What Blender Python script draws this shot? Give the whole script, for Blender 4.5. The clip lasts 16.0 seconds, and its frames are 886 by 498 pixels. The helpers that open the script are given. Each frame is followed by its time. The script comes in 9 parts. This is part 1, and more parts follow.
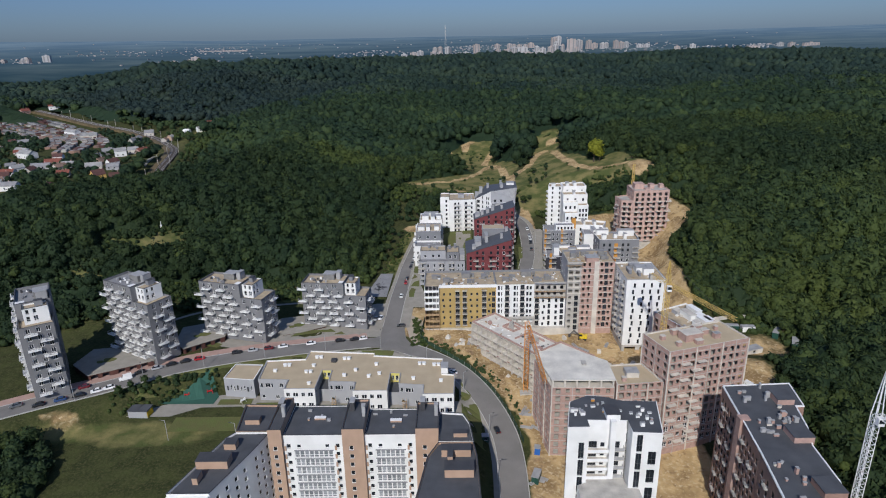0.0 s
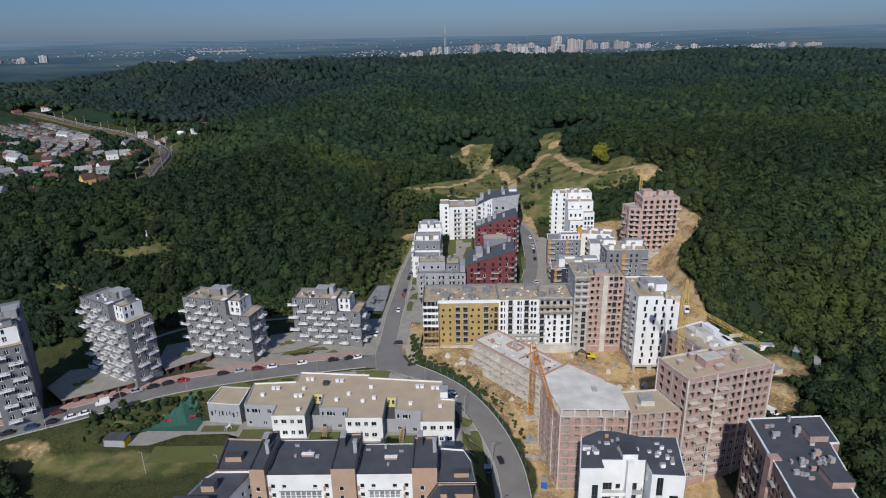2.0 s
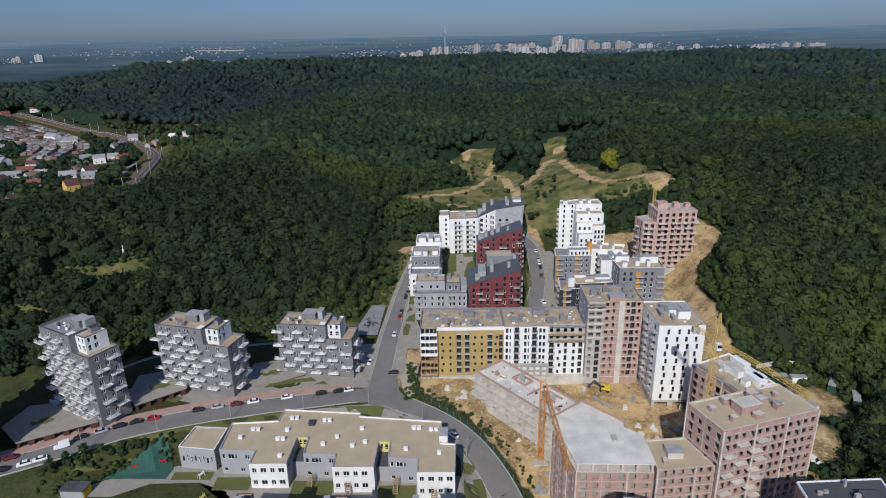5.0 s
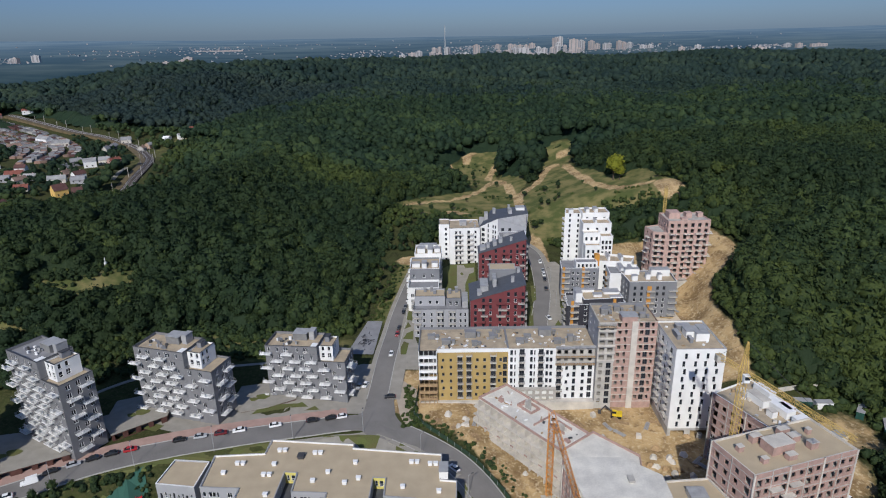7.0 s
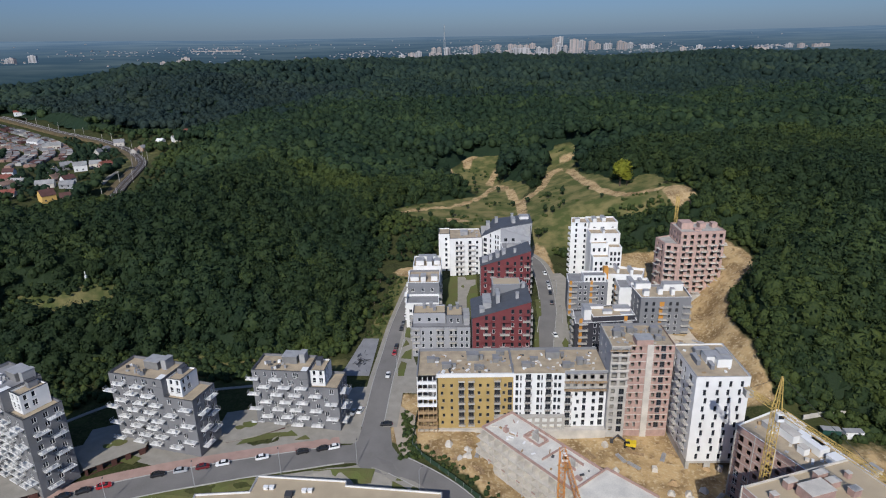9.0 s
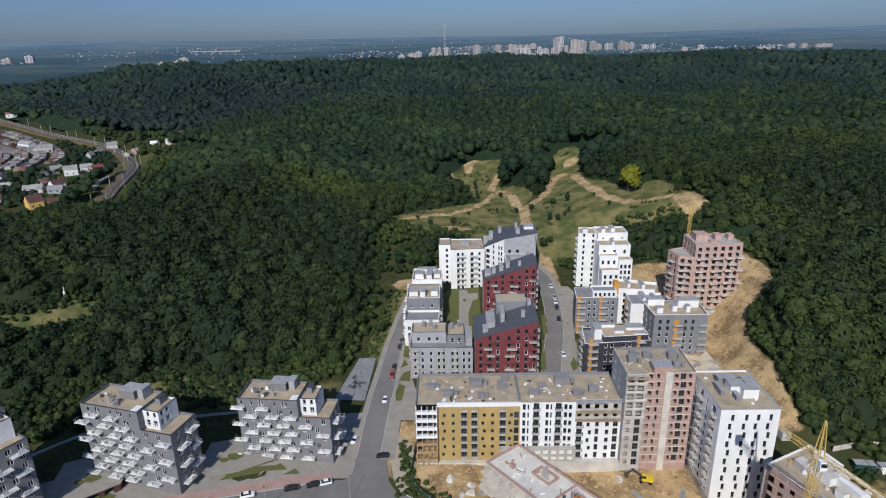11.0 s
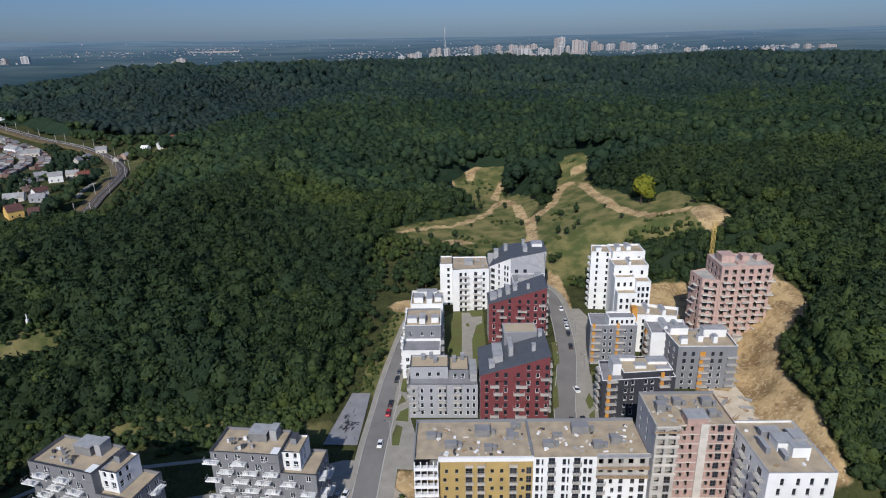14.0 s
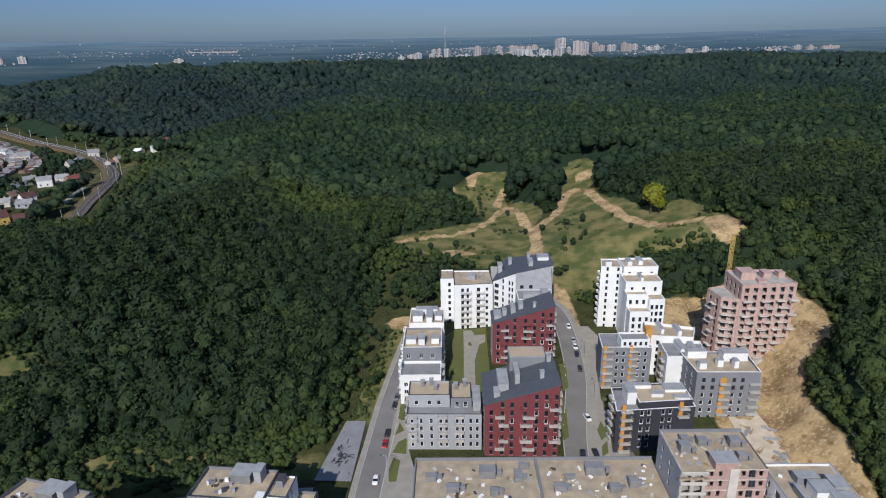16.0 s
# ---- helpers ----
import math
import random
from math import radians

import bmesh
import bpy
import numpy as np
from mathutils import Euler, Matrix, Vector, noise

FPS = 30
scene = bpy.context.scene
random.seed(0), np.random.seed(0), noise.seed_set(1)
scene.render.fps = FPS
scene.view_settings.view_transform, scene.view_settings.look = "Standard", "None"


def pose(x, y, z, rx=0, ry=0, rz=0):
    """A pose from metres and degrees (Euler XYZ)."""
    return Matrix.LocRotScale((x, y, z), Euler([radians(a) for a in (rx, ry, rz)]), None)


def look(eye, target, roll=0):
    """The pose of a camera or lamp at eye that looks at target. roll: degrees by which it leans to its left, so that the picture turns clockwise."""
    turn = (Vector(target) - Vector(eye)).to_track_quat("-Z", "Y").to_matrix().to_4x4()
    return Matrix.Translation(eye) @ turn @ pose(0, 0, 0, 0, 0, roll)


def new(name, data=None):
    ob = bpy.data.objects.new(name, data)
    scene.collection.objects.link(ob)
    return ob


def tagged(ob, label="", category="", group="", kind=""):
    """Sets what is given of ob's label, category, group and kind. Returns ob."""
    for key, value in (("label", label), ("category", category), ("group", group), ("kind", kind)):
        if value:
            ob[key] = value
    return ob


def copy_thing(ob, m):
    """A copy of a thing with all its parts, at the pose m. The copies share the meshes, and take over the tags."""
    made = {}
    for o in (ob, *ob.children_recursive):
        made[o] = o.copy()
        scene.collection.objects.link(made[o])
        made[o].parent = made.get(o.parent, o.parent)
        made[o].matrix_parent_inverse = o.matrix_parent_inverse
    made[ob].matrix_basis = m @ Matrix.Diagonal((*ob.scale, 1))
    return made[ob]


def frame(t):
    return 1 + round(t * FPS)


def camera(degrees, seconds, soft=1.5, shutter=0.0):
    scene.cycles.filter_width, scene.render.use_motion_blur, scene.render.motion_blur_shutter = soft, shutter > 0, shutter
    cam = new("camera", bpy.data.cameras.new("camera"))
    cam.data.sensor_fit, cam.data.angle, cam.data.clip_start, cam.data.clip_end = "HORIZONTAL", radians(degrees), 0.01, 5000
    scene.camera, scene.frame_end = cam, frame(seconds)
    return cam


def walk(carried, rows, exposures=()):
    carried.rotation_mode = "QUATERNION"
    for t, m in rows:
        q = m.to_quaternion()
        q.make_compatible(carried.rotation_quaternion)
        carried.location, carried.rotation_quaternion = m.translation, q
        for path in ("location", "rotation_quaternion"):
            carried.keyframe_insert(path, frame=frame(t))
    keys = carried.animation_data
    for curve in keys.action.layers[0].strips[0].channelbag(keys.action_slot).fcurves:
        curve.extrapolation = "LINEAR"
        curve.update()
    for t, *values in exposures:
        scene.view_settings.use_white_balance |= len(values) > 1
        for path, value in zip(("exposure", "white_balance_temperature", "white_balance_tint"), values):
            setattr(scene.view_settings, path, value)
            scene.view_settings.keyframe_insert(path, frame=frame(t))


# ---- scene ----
cam = camera(71.0, 16.0, soft=1.1)
PATH = [
    (0, (1.264, -0.544, 144.288), (1.231, 1.345, 143.632), -1.2),
    (1, (1.241, 8.347, 144.292), (1.208, 10.236, 143.636), -1.2),
    (2, (1.196, 17.233, 144.31), (1.164, 19.122, 143.654), -1.2),
    (3, (1.13, 26.116, 144.342), (1.099, 28.005, 143.685), -1.1),
    (4, (1.043, 34.994, 144.387), (1.012, 36.883, 143.731), -1.1),
    (5, (0.935, 43.868, 144.447), (0.904, 45.757, 143.79), -1.1),
    (6, (0.806, 52.738, 144.52), (0.775, 54.627, 143.864), -1.1),
    (7, (0.655, 61.604, 144.608), (0.625, 63.493, 143.952), -1.1),
    (8, (0.483, 70.466, 144.709), (0.453, 72.355, 144.053), -1.1),
    (9, (0.289, 79.324, 144.825), (0.26, 81.213, 144.169), -1.1),
    (10, (0.075, 88.177, 144.954), (0.045, 90.067, 144.298), -1.1),
    (11, (-0.161, 97.027, 145.098), (-0.19, 98.916, 144.442), -1.1),
    (12, (-0.418, 105.872, 145.255), (-0.447, 107.762, 144.599), -1.1),
    (13, (-0.697, 114.714, 145.426), (-0.725, 116.603, 144.771), -1.1),
    (14, (-0.996, 123.551, 145.612), (-1.025, 125.44, 144.957), -1.1),
    (15, (-1.317, 132.384, 145.811), (-1.346, 134.274, 145.156), -1.0),
    (16, (-1.66, 141.213, 146.024), (-1.688, 143.103, 145.37), -1.0),
]
walk(cam, [(t, look(eye, target, roll)) for t, eye, target, roll in PATH], [(0, 0.11, 6150, 9), (7, 0.14, 6150, 9), (12, 0.21, 6150, 9), (16, 0.27, 6150, 9)])

# ---- world, sun ----
SUN_TO = Vector((0.17, 0.84, -0.66)).normalized()
world = bpy.data.worlds.new("sky")
scene.world = world
world.use_nodes = True
wn = world.node_tree.nodes
sky = wn.new("ShaderNodeTexSky")
sky.sky_type, sky.sun_disc = "NISHITA", False
sky.sun_elevation, sky.sun_rotation = math.asin(-SUN_TO.z), math.atan2(-SUN_TO.x, -SUN_TO.y)
sky.air_density, sky.dust_density, sky.ozone_density = 1.0, 0.4, 1.0
# hazy slate-blue towards the horizon, clearer higher up
where, upward = wn.new("ShaderNodeTexCoord"), wn.new("ShaderNodeSeparateXYZ")
height, haze, cool = wn.new("ShaderNodeMapRange"), wn.new("ShaderNodeMix"), wn.new("ShaderNodeMix")
height.interpolation_type = "SMOOTHSTEP"
height.inputs["From Min"].default_value, height.inputs["From Max"].default_value = -0.02, 0.55
haze.data_type = cool.data_type = "RGBA"
haze.inputs[6].default_value, haze.inputs[7].default_value = (0.245, 0.355, 0.64, 1), (0.86, 0.93, 1.10, 1)
cool.blend_type = "MULTIPLY"
cool.inputs[0].default_value = 1.0
sky_link = world.node_tree.links.new
sky_link(where.outputs["Generated"], upward.inputs[0])
sky_link(upward.outputs["Z"], height.inputs["Value"])
sky_link(height.outputs[0], haze.inputs[0])
sky_link(haze.outputs[2], cool.inputs[7])
sky_link(sky.outputs[0], cool.inputs[6])
sky_link(cool.outputs[2], wn["Background"].inputs[0])
wn["Background"].inputs[1].default_value = 0.085
sun = new("sun", bpy.data.lights.new("sun", "SUN"))
sun.data.energy, sun.data.angle, sun.data.color = 3.6, radians(0.5), (1.0, 0.93, 0.84)
sun.matrix_world = look((0, 0, 300), Vector((0, 0, 300)) + SUN_TO)


# ---- materials ----
def material(name, color, rough=0.8, vary=0.12, size=1.0, fine=0.1, bump=0.1, metal=0.0, dirt=None, island=0.0, random_tint=0.0, spec=0.3):
    """A matt surface with stains at two scales, grain and fine relief. size: metres of the larger stains."""
    m = bpy.data.materials.new(name)
    m.use_nodes = True
    n, l = m.node_tree.nodes, m.node_tree.links
    b = n["Principled BSDF"]
    b.inputs["Roughness"].default_value, b.inputs["Metallic"].default_value = rough, metal
    b.inputs["Specular IOR Level"].default_value = spec
    geo = n.new("ShaderNodeNewGeometry")
    big, small = n.new("ShaderNodeTexNoise"), n.new("ShaderNodeTexNoise")
    big.inputs["Scale"].default_value, big.inputs["Detail"].default_value = 1 / size, 5
    small.inputs["Scale"].default_value, small.inputs["Detail"].default_value = 1 / fine, 3
    for t in (big, small):
        l.new(geo.outputs["Position"], t.inputs["Vector"])
    add = n.new("ShaderNodeMath")
    add.operation = "MULTIPLY_ADD"
    l.new(small.outputs[0], add.inputs[0])
    add.inputs[1].default_value = 0.5
    l.new(big.outputs[0], add.inputs[2])
    last = add
    for strength, socket in ((island, geo.outputs["Random Per Island"]), (random_tint, None)):
        if strength:
            if socket is None:
                socket = n.new("ShaderNodeObjectInfo").outputs["Random"]
            more = n.new("ShaderNodeMath")
            more.operation = "MULTIPLY_ADD"
            l.new(socket, more.inputs[0])
            more.inputs[1].default_value = strength
            l.new(last.outputs[0], more.inputs[2])
            last = more
    ramp = n.new("ShaderNodeMapRange")
    ramp.inputs["From Min"].default_value, ramp.inputs["From Max"].default_value = 0.45, 1.05 + island + random_tint
    l.new(last.outputs[0], ramp.inputs["Value"])
    tint = n.new("ShaderNodeMix")
    tint.data_type = "RGBA"
    dark = dirt or [c * (1 - 2 * vary) for c in color]
    tint.inputs[6].default_value, tint.inputs[7].default_value = (*dark, 1), (*[min(1, c * (1 + vary)) for c in color], 1)
    l.new(ramp.outputs[0], tint.inputs[0])
    l.new(tint.outputs[2], b.inputs["Base Color"])
    if bump:
        bp = n.new("ShaderNodeBump")
        bp.inputs["Strength"].default_value, bp.inputs["Distance"].default_value = bump, fine
        l.new(small.outputs[0], bp.inputs["Height"])
        l.new(bp.outputs[0], b.inputs["Normal"])
    return m


GREY = material("grey_render", (0.34, 0.345, 0.365), size=4, vary=0.06)
GREY_DEEP = material("grey_house_render", (0.185, 0.186, 0.194), size=4, vary=0.07)
GREY_MID = material("grey_render_mid", (0.20, 0.205, 0.22), size=4, vary=0.07)
# real dark cladding; also stands in for shade on some east walls and bays
DARK = material("dark_panel_and_shade", (0.045, 0.045, 0.055), rough=0.55, size=3, vary=0.1)
WHITE = material("white_render", (0.77, 0.77, 0.765), size=5, vary=0.04, dirt=(0.64, 0.64, 0.63))
YELLOW = material("ochre_render", (0.41, 0.295, 0.115), size=4, vary=0.10)
RED = material("red_panel", (0.17, 0.046, 0.050), size=3, vary=0.08)
BEIGE = material("beige_brick", (0.42, 0.29, 0.21), size=3, vary=0.08)
BRICK = material("new_brick", (0.40, 0.262, 0.222), size=1.4, vary=0.18, dirt=(0.28, 0.20, 0.175))
BRICK_PALE = material("pale_brick", (0.47, 0.315, 0.27), size=1.4, vary=0.16, dirt=(0.34, 0.25, 0.22))
BRICK_DARK = material("brown_brick", (0.30, 0.19, 0.15), size=2, vary=0.12)
CONCRETE = material("raw_concrete", (0.48, 0.455, 0.415), size=3, vary=0.12, dirt=(0.28, 0.27, 0.25))
CONCRETE_LIGHT = material("pale_concrete", (0.60, 0.56, 0.50), size=4, vary=0.1, dirt=(0.38, 0.355, 0.32))
ROOF_GRAVEL = material("gravel_roof", (0.42, 0.34, 0.235), rough=0.95, size=3.2, vary=0.18, fine=0.25, bump=0.4, dirt=(0.27, 0.225, 0.17))
CONCRETE_DECK = material("wet_stained_concrete", (0.70, 0.67, 0.60), size=5.5, vary=0.08, dirt=(0.45, 0.43, 0.40), fine=0.35)
ROOF_UNIT = material("grey_duct_cladding", (0.21, 0.208, 0.205), rough=0.7, size=2, vary=0.15)
ROOF_TAN = material("tan_roof", (0.44, 0.36, 0.25), rough=0.95, size=5, vary=0.07)
ROOF_DARK = material("bitumen_roof", (0.078, 0.082, 0.092), rough=0.7, size=4, vary=0.15)
ROOF_GREY = material("grey_roof", (0.24, 0.24, 0.25), rough=0.8, size=4, vary=0.12)
SLATE = material("slate_roof", (0.085, 0.092, 0.11), rough=0.6, size=2, vary=0.1)
METAL = material("zinc", (0.37, 0.37, 0.375), rough=0.6, metal=0.12, size=2, vary=0.12)
WHITE_METAL = material("white_metal", (0.78, 0.78, 0.78), rough=0.5, size=2, vary=0.04)
DARK_METAL = material("dark_metal", (0.06, 0.06, 0.065), rough=0.5, size=2, vary=0.1)
ORANGE = material("orange_panel", (0.52, 0.25, 0.05), size=2, vary=0.06)
LIME = material("lime_panel", (0.62, 0.55, 0.16), size=2, vary=0.05)
CRANE_YELLOW = material("crane_paint", (0.60, 0.42, 0.13), rough=0.5, size=1, vary=0.15)
CRANE_ORANGE = material("crane_orange", (0.60, 0.26, 0.06), rough=0.5, size=1, vary=0.15)
ASPHALT = material("asphalt", (0.20, 0.19, 0.18), rough=0.9, size=9, vary=0.13, fine=0.3)
PAVING = material("paving", (0.30, 0.28, 0.245), rough=0.9, size=3, vary=0.1, fine=0.3)
PAVING_RED = material("red_paving", (0.40, 0.27, 0.23), rough=0.9, size=3, vary=0.1, fine=0.3)
# infill colour darkened to carry the shade under the floor slabs
INFILL_SHADE = material("shade_darkened_infill", (0.20, 0.17, 0.145), size=1.5, vary=0.2)
KERB = material("kerb_stone", (0.42, 0.41, 0.39), size=1, vary=0.1)
LAWN = material("lawn", (0.088, 0.112, 0.034), rough=1, size=5, vary=0.25, fine=0.4, bump=0.4, dirt=(0.12, 0.108, 0.05), spec=0.1)
TIMBER = material("scaffold_timber", (0.36, 0.25, 0.14), size=1, vary=0.2)
BARK = material("bark", (0.10, 0.075, 0.055), size=0.5, vary=0.2)
SOIL = material("sandy_soil", (0.50, 0.35, 0.19), rough=1, size=7, vary=0.18, fine=0.5, bump=0.6, dirt=(0.20, 0.135, 0.08), spec=0.1)
# pale tone paints in the sky's reflection along with white curtains
GLASS_PALE = material("curtained_sky_glass", (0.30, 0.32, 0.34), rough=0.12, size=1.2, vary=0.35, bump=0, spec=0.6, random_tint=0.5)
GLASS = material("window_glass", (0.022, 0.027, 0.035), rough=0.06, size=2, vary=0.3, bump=0, spec=0.6, random_tint=0.6)
FRAME_WHITE = material("white_frame", (0.75, 0.75, 0.74), rough=0.5, size=1, vary=0.04)
FRAME_DARK = material("dark_frame", (0.07, 0.07, 0.075), rough=0.5, size=1, vary=0.1)


# ---- the lie of the land ----
def ss(a, b, v):
    """A smooth step from 0 at a to 1 at b."""
    t = np.clip((np.asarray(v, float) - a) / (b - a), 0, 1)
    return t * t * (3 - 2 * t)


def mix(a, b, t):
    return a + (b - a) * t


def waves(x, y, size, seed=0.0):
    """Soft rolling relief between about -1 and 1."""
    u, v = x / size + seed, y / size - 0.7 * seed
    return (np.sin(u * 1.9 + 1.3 * np.sin(v * 1.1 + seed)) + np.sin(v * 2.3 + 1.7 * np.sin(u * 0.9 + 2)) + np.sin((u + v) * 1.3 + 4)) / 3


def relief(x, y):
    """The lie of the land before roads are cut in."""
    x, y = np.asarray(x, float), np.asarray(y, float)
    z_west = np.interp(y, [40, 150, 205, 236, 270, 300, 334, 400, 440], [0, 3, 5, 7, 9.5, 11.7, 13, 18.5, 21])
    z_site = np.interp(y, [40, 150, 203, 236, 270, 300, 334, 400, 440], [-12, -6, -1, 5, 7, 11.0, 13.5, 19, 21])
    z = mix(z_west, z_site, ss(4, 22, x))
    along = np.interp(x, [-260, -138, -107, -77, -43, -20], [150, 208, 236, 246, 256, 270])
    z = mix(z, 5.5 + 6.5 * ss(-14, -2, y - along), ss(-30, -70, x) * (1 - ss(330, 380, y)))
    foot = np.interp(x, [-170, -40], [258, 300])
    z = z + 30 * ss(-60, -190, x) * ss(0, 85, y - foot) * (1 - ss(-250, -360, x))
    shift = np.interp(y, [320, 360], [0, 12])
    late = ss(275, 295, y)
    z = z + 10 * mix(ss(95, 115, x - shift), ss(109, 124, x - 0.6 * shift), late) * (1 - 0.65 * ss(225, 245, y) * (1 - late))
    z = z + 12 * ss(118, 140, x - 0.6 * shift) * ss(285, 310, y) + 14 * ss(150, 220, x)
    # the open slope above the houses, with its bank, and the wooded plateau behind
    slope = np.interp(x, [-140, -40, 40, 140, 210], [38, 26, 24.5, 53, 58]) + 9 * ss(606, 636, y) * ss(60, 80, x) + 1.2 * waves(x, y, 34, 2)
    upper = 50 + 4 * waves(x, y, 170) + 5 * waves(x, y, 95, 3) + 3 * ss(0, 500, x)
    upper = upper - 31 * ss(-130, -320, x) * (1 - ss(820, 1000, y)) + 14 * ss(1150, 1750, y) + 9 * ss(150, 700, x) * ss(700, 1300, y)
    upper = upper - 11 * np.exp(-(((y - 1010 - 0.35 * (x - 300)) / 60) ** 2)) * ss(60, 220, x)
    upper = mix(slope, upper, np.maximum(ss(590, 740, y), ss(-90, -190, x)))
    # a side valley running off behind a spur, and the long hill beyond the railway
    s = (x + 340) * 0.632 + (y - 860) * 0.775
    n = (x + 340) * 0.775 - (y - 860) * 0.632
    axis = np.interp(s, [-400, -150, 0, 133, 300, 490, 800], [12, 18, 23, 36, 46, 55, 62])
    spur = axis + np.interp(s, [-100, 0, 150, 300, 490, 700], [2, 4, 10, 14, 12, 6]) * ss(0, 50, n)
    upper = mix(upper, spur, ss(-60, 20, s) * (1 - ss(75, 210, n)) * ss(-30, 0, n))
    foot = np.interp(x, [-900, -640, -559, -505, -449, -412, -340], [1090, 1006, 960, 930, 904, 884, 874])
    m = np.minimum(-n, (y - foot) * 0.85)
    crest = np.interp(x, [-1000, -750, -570, -320, -150, 0], [36, 56, 83, 80, 74, 70])
    hill = axis + (crest - axis) * ss(0, 280, m) - 30 * ss(330, 640, m) + 6 * waves(x, y, 55, 1) * ss(20, 110, m)
    upper = mix(upper, hill, ss(0, 25, m))
    z = mix(z, upper, ss(np.interp(x, [95, 130], [422, 402]), np.interp(x, [95, 130], [480, 450]), y))
    z = mix(z, 14 + 3 * waves(x, y, 90), ss(-255, -370, x) * (1 - ss(480, 560, y)))
    dip = (1 - ss(0.35, 1.0, np.hypot((x + 262) / 120, (y - 530) / 170))) * ss(-135, -185, x)
    z = mix(z, np.minimum(z, 13 + 1.5 * waves(x, y, 60, 3)), dip)
    roll = ss(640, 760, y) * (1 - ss(1500, 1900, y)) * ss(-160, 20, x) + ss(165, 240, x) * ss(260, 380, y) * (1 - ss(640, 760, y))
    z = z + roll * (5.0 * waves(x, y, 62, 8) + 4.0 * waves(x, y, 130, 2.5))
    r = np.hypot(x, y)
    plain = 40 + 0.0270 * (r - 2000) + 4 * waves(x, y, 600, 1) + 3 * waves(x, y, 230, 4)
    return mix(z, plain, ss(1900, 2350, r))


# Roads as lines of x, y and height
MAIN_ROAD = [(-330, 95, 9), (-230, 160, 11), (-172, 198, 12), (-140, 216, 12.2), (-118, 230, 12.2), (-98, 238, 12.2), (-76, 244.5, 12), (-52, 252, 10.6),
             (-32, 257, 9.2), (-16, 250, 8.2), (0, 238, 6.6), (11, 223, 4), (18.5, 205, 0.3), (21, 188, -2.2), (20.5, 160, -4.6), (19, 110, -7.5), (16, 40, -11)]
NORTH_ROAD = [(-30.5, 256, 9.2), (-29.5, 275, 9.8), (-28.5, 300, 11.6), (-27, 322, 12.4), (-25.5, 342, 13.6), (-23, 362, 15.2), (-20, 382, 17), (-17, 398, 18.4)]
COURT_ROAD = [(38, 300, 11.2), (40, 322, 12.8), (44, 342, 14.4), (47.5, 362, 16), (49, 390, 18.3), (47.5, 412, 19.7), (40, 428, 21)]


def thick_line(line, step=3.0):
    """Points along a smooth line through the given ones, about a step apart."""
    pts = np.array(line, float)
    pad = np.vstack([2 * pts[0] - pts[1], pts, 2 * pts[-1] - pts[-2]])
    out = []
    for k in range(1, len(pad) - 2):
        p0, p1, p2, p3 = pad[k - 1 : k + 3]
        n = max(2, int(np.linalg.norm(p2 - p1) / step))
        for t in np.arange(n) / n:
            out.append(0.5 * (2 * p1 + (p2 - p0) * t + (2 * p0 - 5 * p1 + 4 * p2 - p3) * t**2 + (3 * p1 - p0 - 3 * p2 + p3) * t**3))
    return np.array(out + [pts[-1]])


ROADS = {"main": (thick_line(MAIN_ROAD), 9.5), "north": (thick_line(NORTH_ROAD), 7.5), "court": (thick_line(COURT_ROAD), 7.5)}


def ground(x, y):
    """The height of the ground, with the roads cut in."""
    x, y = np.asarray(x, float), np.asarray(y, float)
    z = relief(x, y)
    for line, width in ROADS.values():
        near = np.full(x.shape, 1e9)
        level = np.zeros(x.shape)
        for px, py, pz in line:
            d = np.hypot(x - px, y - py)
            level = np.where(d < near, pz, level)
            near = np.minimum(near, d)
        z = mix(z, level, 1 - ss(width * 0.5 + 2, width * 0.5 + 9, near))
    return z


def ground_at(x, y):
    return float(ground(np.array([x]), np.array([y]))[0])


